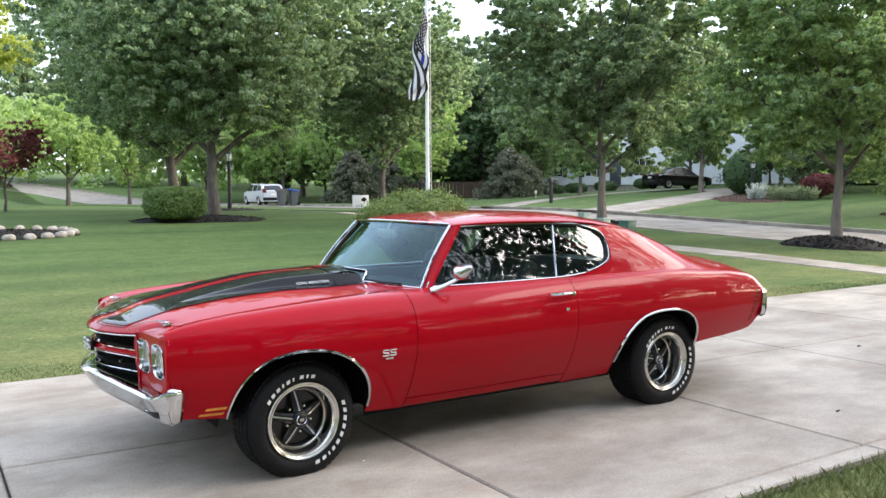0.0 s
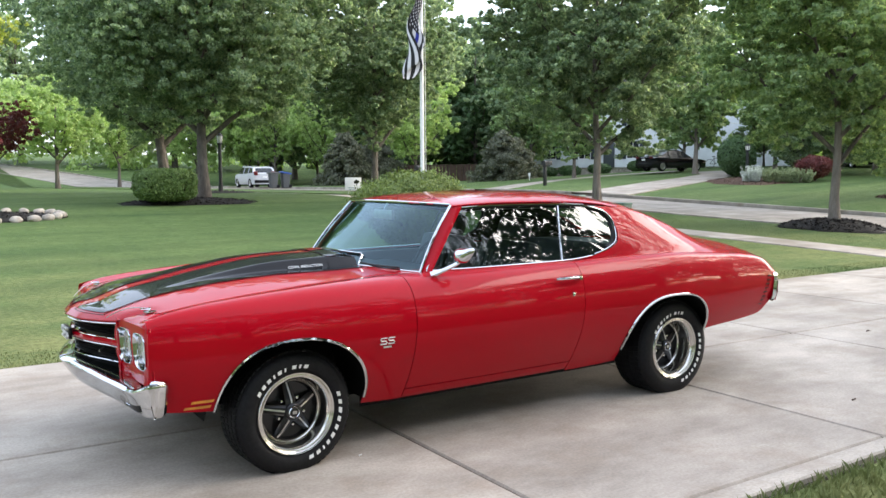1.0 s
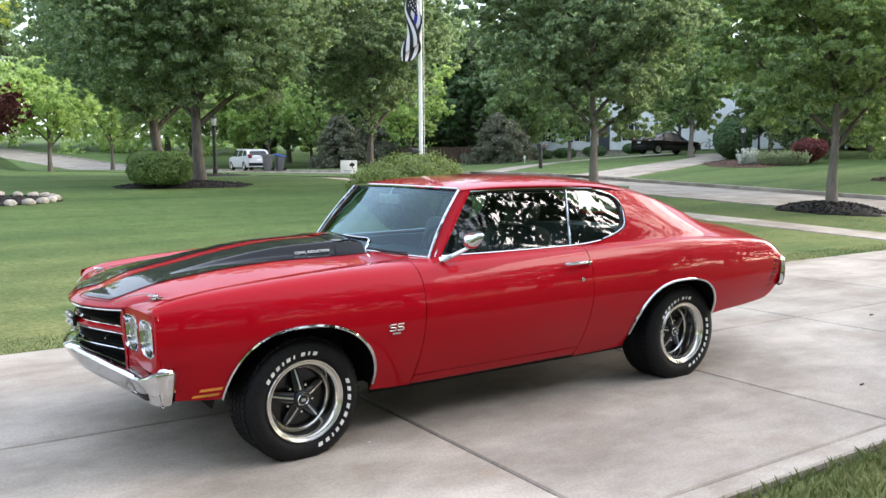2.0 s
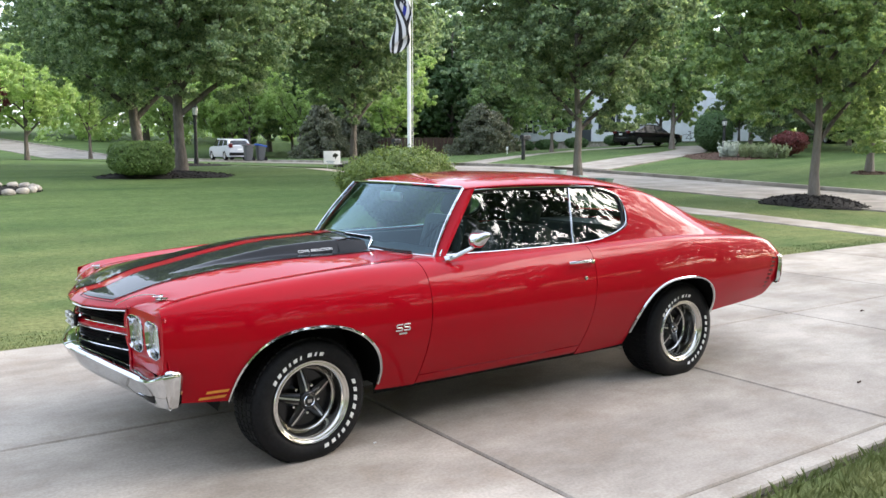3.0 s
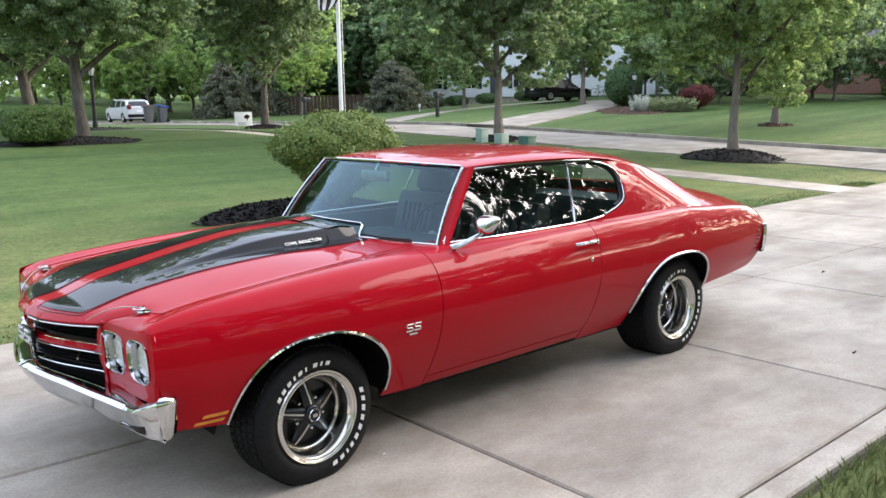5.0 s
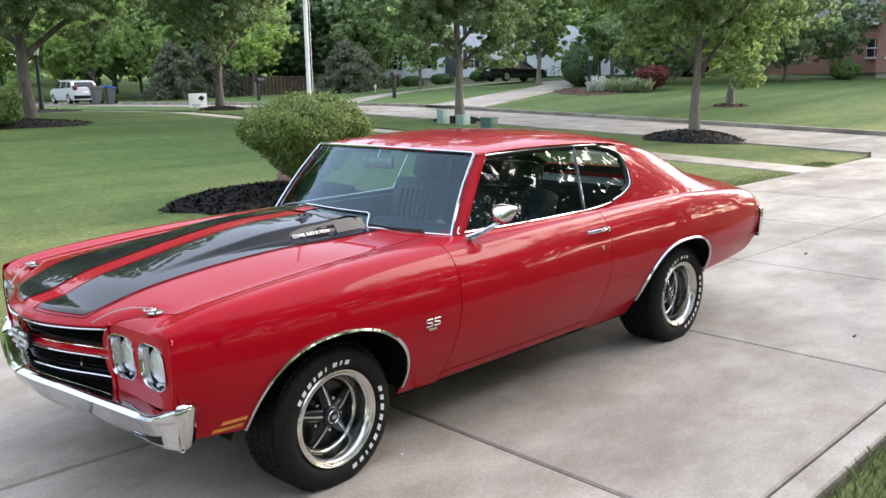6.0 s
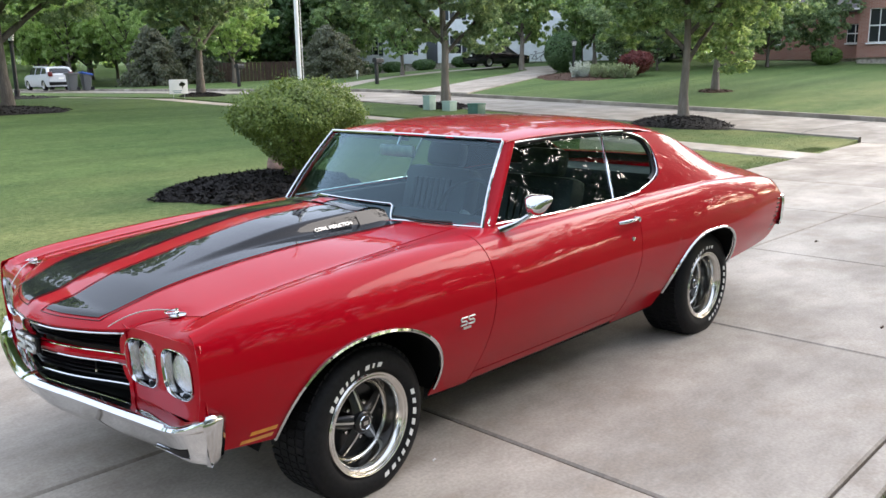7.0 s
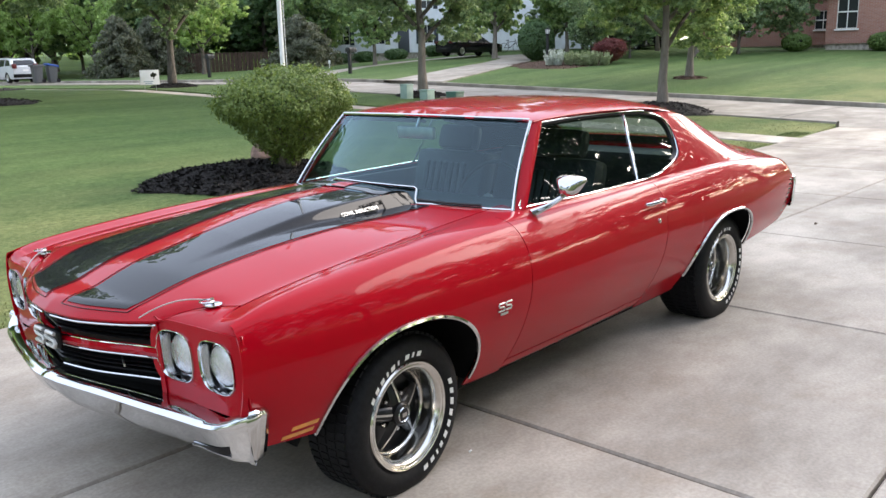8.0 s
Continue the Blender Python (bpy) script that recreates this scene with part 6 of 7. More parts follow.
# ---- cars far off ----
def build_parked(at, turn, paint, label, length, wide_w, tall, suv):
    """A parked car seen from afar: lofted body, glass, wheels, lamps."""
    c = thing("parked_car", on(*at), label, "car", turn=turn)
    L, W = length, wide_w / 2
    if suv:
        hoodz, belt, roofline = 0.98, 1.02, knots((0.0, 0.95), (0.9, 1.02), (1.25, 1.12), (1.75, 1.55), (2.3, tall), (3.6, tall - 0.03), (4.25, tall - 0.14), (4.5, 1.1), (L, 0.95))
    else:
        hoodz, belt, roofline = 0.78, 0.86, knots((0.0, 0.70), (0.9, 0.84), (1.3, 0.94), (2.0, 1.36), (2.5, tall), (3.1, tall - 0.03), (3.9, 1.10), (4.3, 1.02), (L, 0.92))
    belt_l = knots((0.0, min(0.72, belt)), (0.9, belt - 0.02), (2.4, belt), (L - 0.5, belt + 0.05), (L, belt + 0.0))

    def low(x):
        for mid in (0.86, L - 0.92):
            t = abs(x - mid) / 0.38
            if t < 1:
                return max(0.26, 0.30 + 0.38 * math.sqrt(1 - t * t))
        return 0.24

    def half(x, z):
        end = 1 - 0.16 * max(0.0, 1 - x / 0.7) ** 2 - 0.12 * max(0.0, 1 - (L - x) / 0.6) ** 2
        return W * end * (1 - 0.10 * max(0, (0.6 - z) / 0.4) ** 2 - 0.05 * max(0, (z - 0.75) / 0.3) ** 2)

    xs = sorted(set(round(v, 3) for v in spread(0.0, L, 48)) | {round(m + 0.38 * math.cos(math.pi * k / 10), 3) for m in (0.86, L - 0.92) for k in range(11)})
    side = [sheet(xs, spread(0, 1, 8), lambda x, v, s=s: (x, s * half(x, low(x) + (belt_l(x) - low(x)) * v), low(x) + (belt_l(x) - low(x)) * v)) for s in (-1, 1)]
    side = [facing(d, (0, s, 0)) for d, s in zip(side, (-1, 1))]
    top = facing(sheet([x for x in xs if roofline(x) <= belt_l(x) + 0.16], spread(-1, 1, 12), lambda x, v: (x, v * half(x, belt_l(x)), belt_l(x) + max(0.0, min(roofline(x), belt_l(x) + 0.16) - belt_l(x)) * (1 - v**4))), (0, 0, 1))
    ends = [facing(sheet(spread(-1, 1, 10), spread(0.28, 1, 6), lambda v, k, x=x: (x + (0.05 * v * v if x < 1 else -0.05 * v * v), v * half(x, 0.6), 0.26 + (belt_l(x) - 0.26) * (k - 0.28) / 0.72)), (-1 if x < 1 else 1, 0, 0)) for x in (0.0, L)]
    local_part("body", join(*side, top, *ends), paint, c)
    x0, x1 = (1.25, L - 0.12) if suv else (1.2, L - 0.55)
    gx = spread(x0, x1, 26)
    rz = lambda x: max(roofline(x), belt_l(x) + 0.01)
    inset = lambda x: (0.13 if suv else 0.22) * (rz(x) - belt_l(x)) / (tall - belt)
    cab = [facing(sheet(gx, spread(0, 1, 5), lambda x, v, s=s: (x, s * (half(x, belt_l(x)) - 0.02 - inset(x) * v), belt_l(x) + (rz(x) - 0.05 - belt_l(x)) * v)), (0, s, 0)) for s in (-1, 1)]
    local_part("side_glass", join(*cab), FAR_GLASS, c)
    roof = facing(sheet(gx, spread(-1, 1, 10), lambda x, v: (x, v * (half(x, belt_l(x)) - 0.01 - inset(x)), rz(x) - 0.04 + 0.04 * (1 - v**4))), (0, 0, 1))
    flat = [x for x in gx if rz(x) > tall - 0.16]
    local_part("glasshouse", roof, FAR_GLASS, c)
    local_part("roof", facing(sheet(flat, spread(-1, 1, 10), lambda x, v: (x, v * (half(x, belt_l(x)) - 0.005 - inset(x)), rz(x) - 0.035 + 0.045 * (1 - v**4))), (0, 0, 1)), paint, c)
    for s in (-1, 1):
        for xp in ((2.35, 3.35, L - 0.35) if suv else (2.45, 3.3)):
            local_part("pillar", tube([(xp - 0.05, s * (half(xp, belt_l(xp)) - 0.012), belt_l(xp)), (xp, s * (half(xp, belt_l(xp)) - 0.012 - inset(xp)), rz(xp) - 0.03)], 0.032, 6), paint, c)
        local_part("head_lamp", boxes((0.08, s * (W - 0.28), 0.68), (0.14, 0.34, 0.13), None, 0.03), LENS, c)
        local_part("tail_lamp", boxes((L - 0.06, s * (W - 0.20), 0.92 if not suv else 1.05), (0.16, 0.26, 0.16 if not suv else 0.30), None, 0.03), FAR_TAIL, c)
        for wx in (0.86, L - 0.92):
            wob = local_part("wheel", facing(lathe([(0.20, 0.0), (0.30, 0.015), (0.335, -0.02), (0.335, -0.20), (0.25, -0.22)], 28, lambda r, w, d: (wx + r * math.cos(w), s * (W - 0.03 + d), 0.335 + r * math.sin(w))), (0, s, 0)), RUBBER, c)
            local_part("rim", facing(lathe([(0.215, 0.004), (0.20, 0.012), (0.18, -0.02), (0.05, -0.01), (0.01, 0.0)], 24, lambda r, w, d: (wx + r * math.cos(w), s * (W - 0.03 + d), 0.335 + r * math.sin(w))), (0, s, 0)), SATIN, c)
    if suv:
        for s in (-1, 1):
            local_part("roof_rail", tube([(x, s * (half(x, belt_l(x)) - 0.02 - inset(x)), rz(x) - 0.05) for x in spread(1.9, L - 0.45, 10)], 0.065, 8), paint, c)
            xd = L - 0.42
            local_part("rear_pillar", tube([(xd + 0.22, s * (half(xd, belt_l(xd)) - 0.06), belt_l(xd)), (xd, s * (half(xd, belt_l(xd)) - 0.04 - inset(xd)), rz(xd) - 0.05)], 0.11, 8), paint, c)
        local_part("tailgate_header", tube([(L - 0.42, -W * 0.82, rz(L - 0.45) - 0.04), (L - 0.38, 0, rz(L - 0.45) - 0.02), (L - 0.42, W * 0.82, rz(L - 0.45) - 0.04)], 0.07, 8), paint, c)
    local_part("rear_plate", boxes((L + 0.005, 0, 0.78), (0.012, 0.34, 0.12), None), WHITE_PAINT, c)
    local_part("rear_bumper", boxes((L - 0.02, 0, 0.45), (0.10, W * 1.8, 0.22), None, 0.03), GRILLE if suv else paint, c)
    local_part("underbody", boxes((L / 2, 0, 0.30), (L - 0.3, W * 1.7, 0.14), None), DARK, c)
    return c


FAR_TAIL = plain("dark_red_lens", (0.10, 0.006, 0.006), 0.3)
SILVER = make_paint("silver_paint", (0.60, 0.62, 0.65), (0.50, 0.52, 0.55))
INK = make_paint("black_car_paint", (0.012, 0.012, 0.016), (0.008, 0.008, 0.010))
build_parked((20.6, 57.6), -91, SILVER, "silver sport utility car parked in the street", 4.6, 1.72, 1.56, True)
build_parked((45.1, 34.3), 172, INK, "black sedan parked on a driveway", 4.75, 1.80, 1.45, False)
build_parked((49.0, 24.0), 60, INK, "dark utility car parked behind shrubs", 4.6, 1.85, 1.75, True)


def build_bin(at, colour, lid, label, lean=0.0):
    b = thing("wheeled_bin", on(*at), label, "bin", "bins at the kerb")
    local_part("body", facing(sheet([2 * math.pi * i / 16 for i in range(16)], [(0.0, 0.22), (0.02, 0.24), (0.95, 0.31), (1.0, 0.31)], lambda w, c: (max(-c[1], min(c[1], 1.25 * c[1] * math.cos(w))), max(-c[1], min(c[1], 1.25 * c[1] * math.sin(w))), c[0]), closed=True), (0, 0, -1)), colour, b)
    local_part("lid", boxes((0, 0, 1.05), (0.72, 0.70, 0.12), Matrix.Rotation(lean, 3, "Y"), 0.03), lid, b)
    for s in (-1, 1):
        local_part("bin_wheel", tube([(0.28, s * 0.20, 0.12), (0.28, s * 0.27, 0.12)], 0.12, 14), RUBBER, b)
    return b


DARK_GREY, BLUE_LID = plain("grey_plastic", (0.07, 0.075, 0.08), 0.5), plain("blue_plastic", (0.02, 0.07, 0.30), 0.45)
build_bin((20.2, 50.6), DARK_GREY, DARK_GREY, "dark grey wheeled bin at the kerb")
build_bin((21.1, 50.6), DARK_GREY, BLUE_LID, "grey wheeled bin with a blue lid at the kerb", 0.2)


# ---- houses across the street ----
def build_house(at, turn, size, wall, label, windows, roof_rise, shutters=None, door_at=None, over=0.4):
    """A house: walls with openings for windows, gabled roof, frames and panes."""
    house = thing("house", (at[0], at[1], at[2]), label, "house", turn=turn)
    w, d, h = size
    # front wall as panels round its windows, so the openings go through
    cuts = sorted(windows)
    t = 0.22

    def panel(centre, span):
        local_part("wall_panel", boxes(centre, span), wall, house, smooth=False)

    prev = -w / 2
    for cx in sorted({c[0] for c in cuts}):
        stack = sorted((c for c in cuts if c[0] == cx), key=lambda c: c[1])
        cw = stack[0][2]
        panel(((prev + cx - cw / 2) / 2, 0, h / 2), (cx - cw / 2 - prev, t, h))
        floor_z = 0.0
        for _, cz, _, ch in stack:
            panel((cx, 0, (floor_z + cz - ch / 2) / 2), (cw, t, cz - ch / 2 - floor_z))
            floor_z = cz + ch / 2
        panel((cx, 0, (floor_z + h) / 2), (cw, t, h - floor_z))
        prev = cx + cw / 2
    panel(((prev + w / 2) / 2, 0, h / 2), (w / 2 - prev, t, h))
    local_part("side_wall", boxes((-w / 2 + 0.11, d / 2 + 0.11, h / 2), (0.22, d, h), None), wall, house, smooth=False)
    local_part("side_wall", boxes((w / 2 - 0.11, d / 2 + 0.11, h / 2), (0.22, d, h), None), wall, house, smooth=False)
    local_part("back_wall", boxes((0, d + 0.2, h / 2), (w, 0.22, h), None), wall, house, smooth=False)
    local_part("foundation", boxes((0, d / 2, -0.6), (w - 0.06, d - 0.06, 1.3), None), STONE, house)
    rf = sheet([-w / 2 - over, w / 2 + over], [(-over, h - 0.1), (d / 2 + 0.1, h + roof_rise), (d + 0.2 + over, h - 0.1)], lambda x, c: (x, c[0], c[1]))
    ro = local_part("roof", facing(rf, (0, 0, 1)), SHINGLE, house, smooth=False)
    md = ro.modifiers.new("thickness", "SOLIDIFY")
    md.thickness = 0.18
    gv = [(-w / 2 + 0.02, 0, h - 0.02), (-w / 2 + 0.02, d + 0.2, h - 0.02), (-w / 2 + 0.02, d / 2 + 0.1, h + roof_rise - 0.1)]
    gv2 = [(-p[0], p[1], p[2]) for p in gv]
    local_part("gable", (gv + gv2, [(0, 1, 2), (5, 4, 3)]), wall, house, smooth=False)
    local_part("eaves_gutter", tube([(-w / 2 - over, -over, h - 0.08), (w / 2 + over, -over, h - 0.08)], 0.06, 6), WHITE_PAINT, house)
    for cx, cz, cw, ch in cuts:
        win = local_part("window", boxes((cx, 0.06, cz), (cw, 0.02, ch), None), FAR_GLASS, house)
        fr = bmesh.new()
        for dz in (-ch / 2, 0, ch / 2):
            box(fr, (cx, -0.02, cz + dz), (cw + 0.08, 0.10, 0.07))
        for dx in (-cw / 2, 0, cw / 2):
            box(fr, (cx + dx, -0.015, cz), (0.07 if dx else 0.04, 0.09, ch))
        ob = local_part("window_frame", fr, WHITE_PAINT, win, smooth=False)
        if shutters:
            for sgn in (-1, 1):
                local_part("shutter", boxes((cx + sgn * (cw / 2 + 0.24), -0.14, cz), (0.36, 0.04, ch + 0.1), None, 0.01), shutters, house)
        else:
            local_part("sill", boxes((cx, -0.16, cz - ch / 2 - 0.06), (cw + 0.2, 0.14, 0.08), None), WHITE_PAINT, win)
    if door_at is not None:
        local_part("door", boxes((door_at, -0.125, 1.05), (0.95, 0.05, 2.1), None, 0.01), plain("front_door_paint", (0.05, 0.06, 0.07), 0.5), house)
    local_part("downspout", tube([(w / 2 - 0.25, -0.18, 0.1), (w / 2 - 0.25, -0.18, h - 0.15)], 0.045, 6), WHITE_PAINT, house)
    return house


SIDING = plain("white_siding", (0.72, 0.75, 0.78), 0.6, vary=0.05, scale=2)
SHUTTER = plain("dark_shutter", (0.03, 0.04, 0.05), 0.6)
build_house((51.0, 45.5, 2.3), -51, (19.0, 9.0, 5.4), SIDING, "white two-storey house with dark shutters behind trees", [(-7.6, 1.5, 1.0, 1.5), (-4.6, 1.5, 1.0, 1.5), (-7.6, 4.2, 1.0, 1.3), (-4.6, 4.2, 1.0, 1.3), (-0.5, 4.2, 1.0, 1.3), (-0.5, 1.5, 1.0, 1.5)], 2.6, SHUTTER, door_at=-2.5)
build_house((57.5, 38.0, 2.3), -51, (7.0, 7.0, 3.6), SIDING, "white attached garage wing of a house", [(2.0, 2.6, 0.6, 0.5)], 1.8)
build_house((51.6, 8.4, 2.0), -80, (11.0, 9.0, 5.6), BRICK, "red brick house with white-framed windows", [(-4.4, 1.8, 1.1, 1.9), (-0.1, 1.8, 1.1, 1.9), (4.2, 1.8, 1.1, 1.9), (-4.4, 4.5, 1.1, 1.3), (-0.1, 4.5, 1.1, 1.3), (4.2, 4.5, 1.1, 1.3)], 2.6)
build_house((56.5, 18.5, 2.0), -76, (11.0, 8.0, 3.2), BRICK, "lower red brick wing of a house", [(-2.5, 1.6, 1.0, 1.2), (2.5, 1.6, 1.0, 1.2)], 2.0)


def build_bicycle(at, turn):
    b = thing("bicycle", on(*at), "dark bicycle standing by the garage", "bicycle", turn=turn)
    for x in (-0.5, 0.5):
        local_part("wheel", lathe([(0.33 + 0.015 * math.cos(w), 0.015 * math.sin(w)) for w in [2 * math.pi * i / 6 for i in range(7)]], 28, lambda r, w, d: (x + r * math.cos(w), d, 0.34 + r * math.sin(w))), RUBBER, b)
    pts = [((-0.5, 0, 0.34), (-0.1, 0, 0.32)), ((-0.1, 0, 0.32), (-0.22, 0, 0.85)), ((-0.5, 0, 0.34), (-0.2, 0, 0.75)), ((-0.2, 0, 0.75), (0.36, 0, 0.80)), ((-0.1, 0, 0.32), (0.38, 0, 0.72)), ((0.5, 0, 0.34), (0.35, 0, 0.95))]
    local_part("bike_frame", join(*[tube(p, 0.02, 6) for p in pts]), BLACK_METAL, b)
    local_part("saddle", boxes((-0.24, 0, 0.88), (0.24, 0.12, 0.05), None, 0.02), VINYL, b)
    local_part("handlebar", tube([(0.30, -0.28, 0.98), (0.36, 0, 0.96), (0.30, 0.28, 0.98)], 0.014, 6), SATIN, b)


build_bicycle((49.6, 36.3), -50)

# planting across the street
build_mulch((36.0, 22.8), (3.2, 2.6), 0.16, 9, BROWN_MULCH, "planting bed of brown mulch across the street", 1200)
def build_tuft(at, label, seed, reach, tall, count, leaf, name, category, group):
    """An upright feathery clump: thin arching spikes set with small leaves."""
    rng = np.random.default_rng(seed)
    tuft = thing(name, at, label, category, group)
    centres, sizes = [], []
    for k in range(count):
        w, r, h = rng.uniform(0, 2 * math.pi), reach * rng.uniform(0.1, 1.0) ** 0.7, tall * rng.uniform(0.55, 1.0)
        foot = Vector((math.cos(w) * r * 0.35, math.sin(w) * r * 0.35, -0.05))
        tip = Vector((math.cos(w) * r, math.sin(w) * r, h))
        local_part("stalk", tube([foot, foot.lerp(tip, 0.5) + Vector((0, 0, 0.06 * h)), tip], [0.010, 0.007, 0.003], 4), leaf, tuft)
        for q in spread(0.25, 1.0, 7):
            centres.append(tuple(foot.lerp(tip, q)))
            sizes.append(0.05 * (1.3 - 0.6 * q))
    v, f = leaves(rng, centres, sizes, count * 60, 0.06, 1.4, 0.0)
    leaf_part("foliage", tuft, leaf, v, f)
    return tuft


for k, (dx, dy) in enumerate(((34.3, 22.2), (34.6, 21.9), (34.4, 21.7))):
    build_tuft(on(dx, dy, 0.05), "silver-grey feathery clump in a planting bed", 41 + k, 0.36, 0.85, 26, SILVER_LEAF, "silver_plant", "plant", "silver plants in the bed")
for k, (dx, dy) in enumerate(((34.9, 21.4), (35.2, 21.0), (35.5, 20.7), (35.8, 20.4), (36.2, 20.1))):
    build_tuft(on(dx, dy, 0.05), "pale grey-green spiky clump in a planting bed", 51 + k, 0.45, 0.72, 26, SAGE, "sage_plant", "plant", "sage plants in the bed")
build_shrub(on(37.4, 20.5, 0.05), "burgundy barberry shrub in a planting bed", 61, (1.0, 0.9, 0.62), 6500, 0.085, BURGUNDY, 2.0, taper=0.25, core_size=0.6)
build_shrub(on(38.3, 25.9), "large rounded dark green shrub on bare stems", 62, (1.10, 1.05, 1.15), 6000, 0.14, DEEP, 2.0, 9)
build_shrub(on(49.0, 14.9), "low rounded green shrub against the brick house", 63, (0.9, 0.8, 0.5), 2500, 0.12, HEDGE, 2.4, group="foundation shrubs")
build_shrub(on(50.5, 10.6), "low rounded green shrub against the brick house", 64, (0.9, 0.8, 0.5), 2500, 0.12, HEDGE, 2.4, group="foundation shrubs")
for k, (dx, dy) in enumerate(((46.0, 45.0), (45.0, 47.5), (48.0, 42.6), (44.2, 49.5))):
    build_shrub(on(dx, dy), "low foundation shrub by the white house", 65 + k, (1.0, 0.8, 0.45), 1800, 0.14, DEEP, 2.4, group="foundation shrubs")
build_conifer(on(33.4, 41.5), "broad dark spruce on the far lawn", 70, 3.4, 2.7, 26600, 0.124, "evergreens")
build_conifer(on(36.2, 43.5), "broad dark spruce on the far lawn", 74, 3.0, 2.4, 19000, 0.124, "evergreens")
build_conifer(on(27.5, 54.0), "shaggy blue-green spruce beside the street", 71, 4.2, 2.8, 20900, 0.149, "evergreens")
build_conifer(on(31.5, 56.0), "shaggy blue-green spruce beside the street", 72, 4.6, 3.0, 20900, 0.149, "evergreens")
build_shrub(on(-0.9, 52.0), "low green hedge on the far lawn", 73, (1.2, 1.0, 0.5), 2000, 0.14, HEDGE, 3.0)

# more trees: yards beyond, woods behind, and the yard behind the viewer
tree_far = build_tree(on(40.4, 30.6), "tree with a pale double trunk on the far lawn", 81, 9.5, 3.9, 2.0, 0.17, 14000, 0.26, LIME, LIGHT_BARK, (0.4, 0.2), 8, 110, group="trees beyond the street")
tree_big = build_tree(on(44.0, 62.0), "tall dense green tree in the woods beyond", 82, 16.0, 5.8, 1.6, 0.28, 16000, 0.40, MAPLE, BARK, (0, 0), 9, 190, group="trees beyond the street")
tree_deep = build_tree(on(52.0, 60.0), "tall dark tree in the woods beyond", 83, 16.0, 5.2, 1.4, 0.28, 15000, 0.40, DEEP, BARK, (0, 0), 9, 150, group="trees beyond the street", narrow=1.05)
tree_lime = build_tree(on(8.0, 62.0), "light green tree on a far lawn", 84, 9.0, 4.2, 2.2, 0.18, 15000, 0.22, SUNLIT_LEAF, BARK, (0, 0), 8, 120, group="trees beyond the street")
build_tree(on(-1.6, 46.0), "tall yellow-green tree on a far lawn", 88, 15.0, 5.0, 6.5, 0.2, 26000, 0.22, GOLD_LEAF, BARK, (0, 0), 9, 200)
build_tree(on(26.0, 71.0), "pale sunlit green tree beyond the bend", 93, 10.5, 4.6, 1.2, 0.18, 22000, 0.26, SUNLIT_LEAF, BARK, (0, 0), 9, 160)
# added out of view between sun and car, to dapple the light and reflections
build_tree(on(15.6, -4.7, 0.1), "added unseen tree beside the driveway apron, breaking up the sun's reflection", 94, 12.0, 4.6, 3.0, 0.17, 19000, 0.14, SHADE_LEAF, LIGHT_BARK, (0, 0), 10, 170, group="street trees")
rng1 = random.Random(9)


def plant(model, x, y, scale):
    m = pose(*on(x, y), 0, 0, rng1.uniform(0, 360)) @ Matrix.Diagonal((scale, scale, scale * rng1.uniform(0.92, 1.1), 1))
    copied = copy_thing(model, m)
    copied.matrix_basis = m
    return copied


# those past x = 60 and below y = 17 are added to shade the far lawn
for x, y, sc in ((36.5, 58, 1.0), (58, 52, 1.1), (64, 46, 1.05), (70, 38, 1.1), (40, 72, 1.2), (30, 76, 1.1), (62, 60, 1.2), (74, 28, 1.1), (72, 16, 0.85), (72, 4, 0.7), (50, 80, 1.2), (28, 104, 1.3), (-16, 104, 1.3), (12, 120, 1.4), (70, -10, 0.6), (60, 30.5, 0.95), (46, 57, 1.0), (55, 58, 1.1), (66, 34, 1.0), (36, 96, 1.3), (42, 49.5, 0.75), (62, 2, 0.6), (61, -7, 0.6), (64, 11, 0.8)):
    plant(tree_big, x, y, sc)
for x, y, sc in ((40, 54, 0.9), (47, 68, 1.0), (58, 66, 1.1), (66, 53, 1.0), (36, 84, 1.1), (68, 22, 1.0), (76, 48, 1.1), (82, 12, 1.1), (62, 41.5, 0.85), (34, 66, 0.9), (-26, 96, 1.2)):
    plant(tree_deep, x, y, sc)
for x, y, sc in ((2.5, 56, 0.9), (-5, 62, 1.0), (14.0, 70, 0.9), (-12, 54, 1.0), (22.5, 76, 1.0), (-20, 70, 1.1), (29.5, 62, 0.8), (30.0, 47.5, 0.85), (26.5, 66, 0.9)):
    plant(tree_lime, x, y, sc)
for x, y, sc in ((36.0, 37.0, 0.8), (43.5, 18.5, 0.8), (47.5, 37.5, 0.85), (47, 29.5, 0.85), (40.5, 47.0, 0.95), (47.5, 23.0, 0.8), (42.5, 24.5, 0.75)):
    plant(tree_far, x, y, sc)
tree_side = build_tree(on(-13.0, 21.5), "large leafy maple at the lawn's edge", 86, 13.0, 4.8, 2.2, 0.22, 26000, 0.20, MAPLE, BARK, (0, 0), 10, 220, group="yard trees")
for x, y, sc in ((-21, 11, 1.0), (-22, 22, 1.1)):
    plant(tree_side, x, y, sc)
tree_low = build_tree(on(46.2, 17.2), "low bushy green tree in a far yard", 85, 6.0, 2.9, 0.5, 0.10, 17100, 0.149, MAPLE, BARK, (0, 0), 8, 110, group="trees beyond the street")
for x, y, sc in ((48, 19.3, 1.0), (50, 15.6, 0.95), (40.2, 23.4, 0.7), (41.5, 21.6, 0.75), (50.5, 30.5, 1.0), (53, 26, 1.1), (52, 34, 0.9), (37, 80, 1.8)):
    plant(tree_low, x, y, sc)
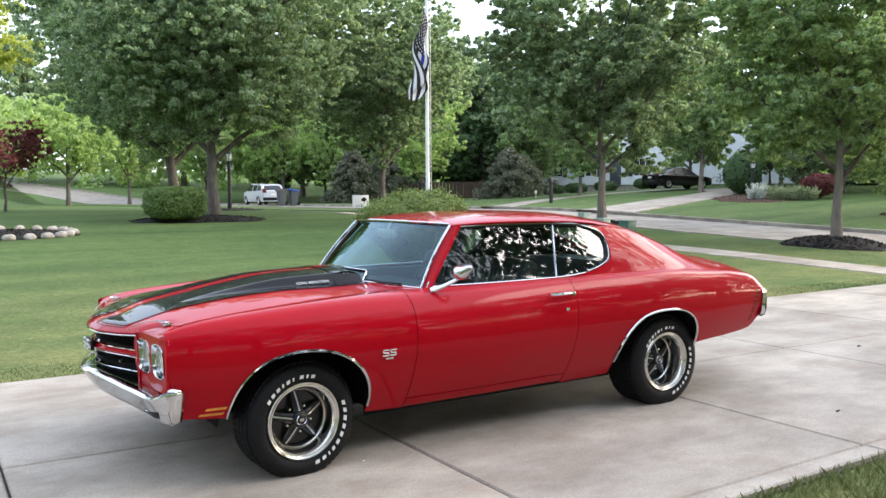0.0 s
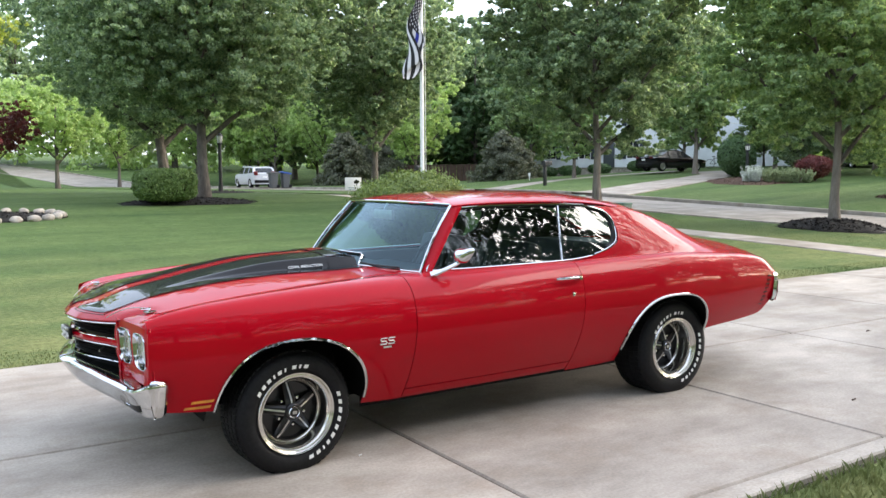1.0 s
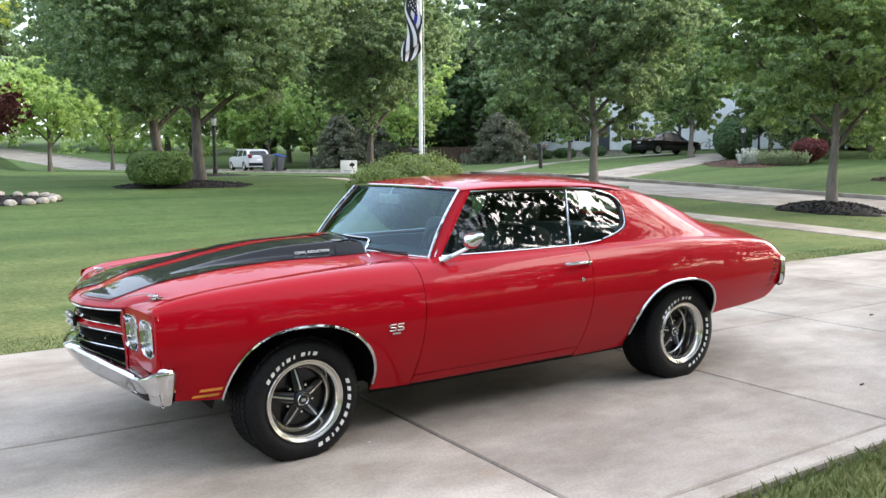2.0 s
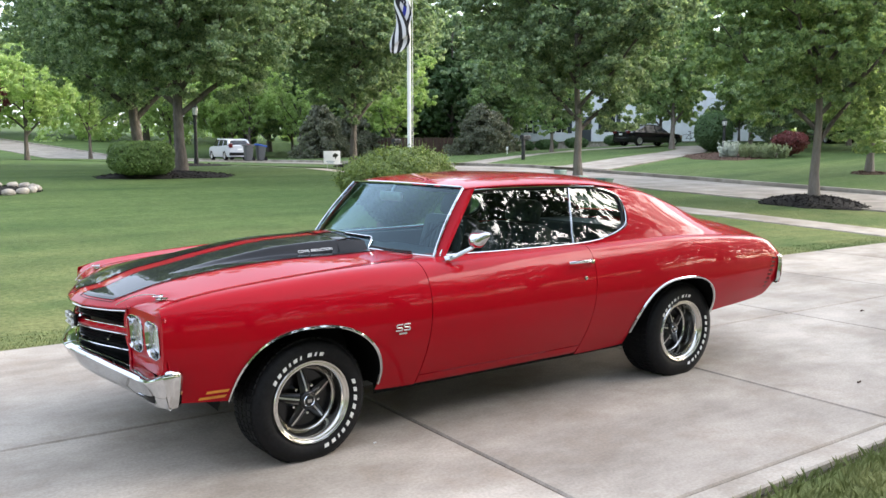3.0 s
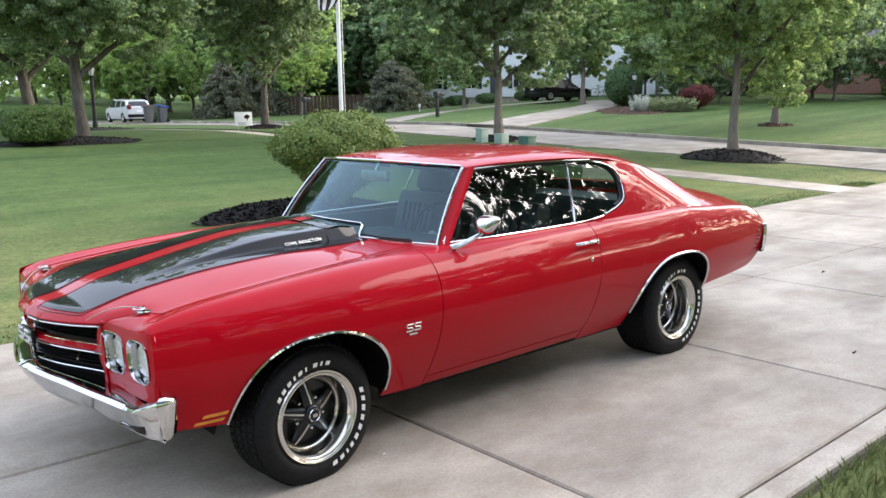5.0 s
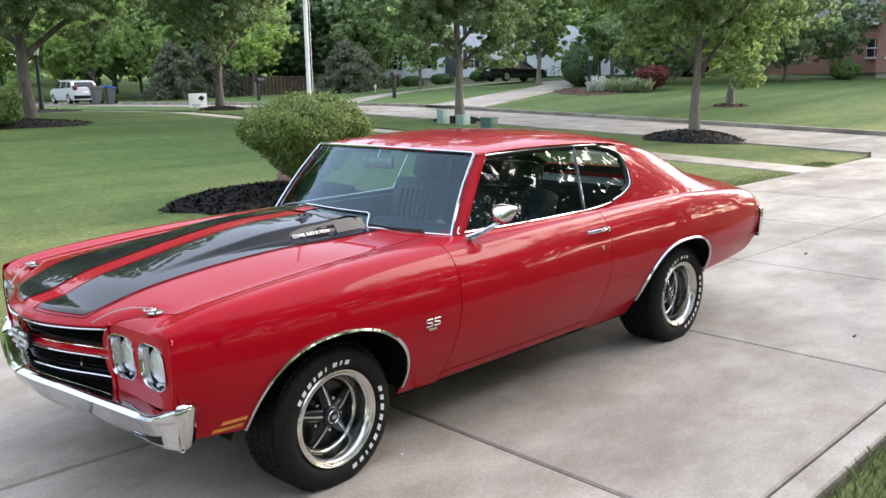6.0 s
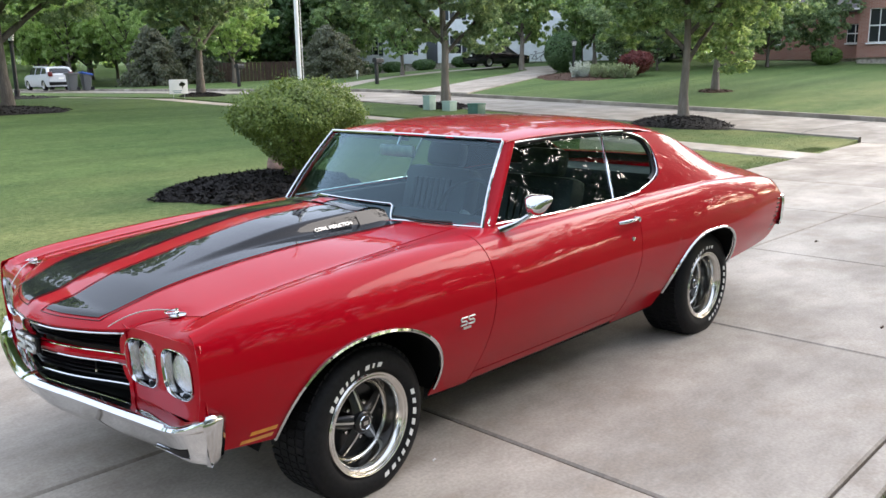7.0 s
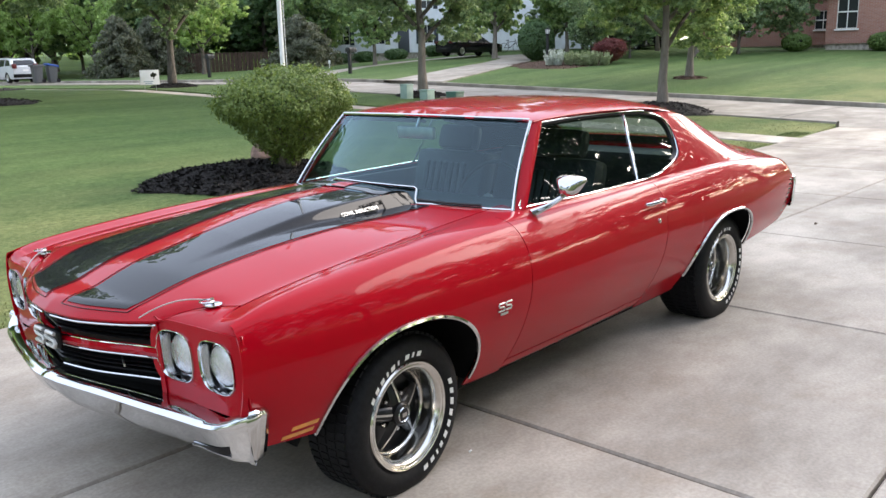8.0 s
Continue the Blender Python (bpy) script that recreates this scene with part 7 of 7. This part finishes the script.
red_tree = build_tree(on(-0.8, 19.2), "small red-leaved ornamental maple in a stone-edged bed", 91, 2.6, 1.5, 0.9, 0.05, 5000, 0.08, BURGUNDY, BARK, (0, 0), 6, 60)
for x, y, sc in ((-1.0, 38.0, 1.7), (1.9, 39.0, 1.6)):
    plant(red_tree, x, y, sc)
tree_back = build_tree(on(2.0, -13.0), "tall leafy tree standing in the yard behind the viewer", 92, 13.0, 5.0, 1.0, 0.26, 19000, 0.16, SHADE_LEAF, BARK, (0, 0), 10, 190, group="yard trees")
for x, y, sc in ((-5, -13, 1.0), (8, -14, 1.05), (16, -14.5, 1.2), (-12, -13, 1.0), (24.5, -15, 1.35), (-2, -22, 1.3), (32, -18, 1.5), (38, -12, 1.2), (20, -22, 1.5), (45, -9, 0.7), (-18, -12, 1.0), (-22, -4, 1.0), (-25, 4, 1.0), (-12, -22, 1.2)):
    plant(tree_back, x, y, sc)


def build_far_woods():
    """The belt of woods that closes the view beyond the street: foliage over thin trunks, too far off to count."""
    rng = np.random.default_rng(77)
    centres, sizes = [], []
    for k in range(1900):
        w = rng.uniform(radians(-12), radians(112)) if k < 900 else rng.uniform(radians(112), radians(348))
        r = rng.uniform(102, 122)
        x, y = r * math.cos(w), r * math.sin(w)
        top = 11 + 4 * noise.noise(Vector((w * 14, 3.0, 0)))
        centres.append((x, y, ground_z(x, y) + top * rng.uniform(0, 1) ** 0.8))
        sizes.append(rng.uniform(1.2, 2.6))
    v, f = leaves(rng, centres, sizes, 190000, 0.62, 0.8, 0.4)
    me = bpy.data.meshes.new("far_woods")
    me.from_pydata(v.tolist(), [], f.tolist())
    # the haze over the woods is put into the pale leaf colour
    me.materials.append(SUNLIT_LEAF)
    return tagged(new("far_woods", me), "distant belt of mixed green woods", "woods", kind="stuff")


build_far_woods()

# fence at the wood's edge
fence = thing("board_fence", on(36.0, 55.0), "weathered brown board fence at the wood's edge", "fence", turn=-42)
for k in range(40):
    local_part("board", boxes((-5.7 + 0.30 * k, 0, 0.75), (0.27, 0.03, 1.6), None), FENCE_WOOD, fence)


# ---- paving pieces ----
JOINTS = (-11.0, -8.6, -6.2, -3.8, -1.41, 0.725, 3.025, 5.42, 7.85, 10.3, 12.75, WALK_NEAR + 0.02, WALK_FAR, ROAD_NEAR - 0.02)


def middle(x):
    """The lengthwise joint, not quite true."""
    return 0.165 - 0.028 * x


def build_slab(x0, x1, e0, e1, z=0.0, thick=0.10, slope=True):
    """One slab with eased edges between two lines e0(x) and e1(x)."""
    g, r = 0.0075, 0.010
    xs = [x0 + g, x0 + g + r] + spread(x0 + 0.3, x1 - 0.3, 3) + [x1 - g - r, x1 - g] if x1 - x0 > 0.9 else [x0 + g, x0 + g + r, x1 - g - r, x1 - g]
    verts, faces = [], []
    n = 6
    for i, x in enumerate(xs):
        end = i in (0, len(xs) - 1)
        for c, (side, off, zz) in enumerate(((0, g, -thick), (0, g, -r), (0, g + r, 0.0), (1, -g - r, 0.0), (1, -g, -r), (1, -g, -thick))):
            y = (e1(x) if side else e0(x)) + off
            verts.append((x, y, z + (min(zz, -r) if end else zz) - 0.037 * max(0.0, x - 15.4) * (1 if slope else 0)))
    for i in range(len(xs) - 1):
        for c in range(n - 1):
            faces.append((i * n + c, (i + 1) * n + c, (i + 1) * n + c + 1, i * n + c + 1))
    faces.append(tuple(range(n)))
    faces.append(tuple((len(xs) - 1) * n + c for c in reversed(range(n))))
    return facing((verts, faces), (0, 0, 1))


for x0, x1 in zip(JOINTS, JOINTS[1:]):
    lane = ((lambda x: drive_edge(x, -1) + 0.15), middle), (middle, (lambda x: drive_edge(x, 1)))
    for e0, e1 in lane:
        part("slab", build_slab(x0, x1, e0, e1), CONCRETE, driveway, angle=25)
    part("border_slab", build_slab(x0, x1, lambda x: drive_edge(x, -1), lambda x: drive_edge(x, -1) + 0.15, 0.003), CONCRETE, driveway, angle=25)


def build_fleck(at, size, material, label, seed):
    """A scrap lying on the concrete: a small curled leaf."""
    rng = random.Random(seed)
    rim = [(math.cos(w) * size * rng.uniform(0.6, 1.1), math.sin(w) * size * 0.5 * rng.uniform(0.6, 1.1)) for w in spread(0, 2 * math.pi * 7 / 8, 7)]
    verts = [(at[0], at[1], 0.010)] + [(at[0] + p, at[1] + q, 0.005 + rng.uniform(0, 0.012)) for p, q in rim]
    ob = part("dry_leaf", facing((verts, [(0, k + 1, (k + 1) % 8 + 1) for k in range(8)]), (0, 0, 1)), material)
    mod = ob.modifiers.new("thickness", "SOLIDIFY")
    mod.thickness = 0.002
    return tagged(ob, label, "leaf")


build_fleck((6.068, -0.363), 0.035, BROWN_MULCH, "small dark curled leaf lying on the driveway", 1)
build_fleck((3.603, -1.673), 0.022, BROWN_MULCH, "small dark curled leaf lying on the driveway", 2)
build_fleck((0.344, -0.826), 0.012, WHITE_PAINT, "tiny pale scrap lying on the driveway", 3)
walk_bed = thing("sidewalk", (14.15, 20, 0), "concrete sidewalk of square slabs beside the lawn", "sidewalk", kind="structure")
y = DRIVE_FAR + 0.01
while y < 70:
    y1 = y + 1.5
    v, f = build_slab(WALK_NEAR, WALK_FAR, lambda x: y, lambda x: y1)
    part("slab", ([(px + bend(py), py, ground_z(px, py) - 0.01 - 0.06 * min(max((py - 7.0) / 7.0, 0.0), 1.0) + pz) for px, py, pz in v], f), CONCRETE, walk_bed, angle=25)
    y = y1
y = DRIVE_NEAR - 0.01
while y > -20:
    y1 = y - 1.5
    v, f = build_slab(WALK_NEAR, WALK_FAR, lambda x: y1, lambda x: y)
    part("slab", (v, f), CONCRETE, walk_bed, angle=25)
    y = y1
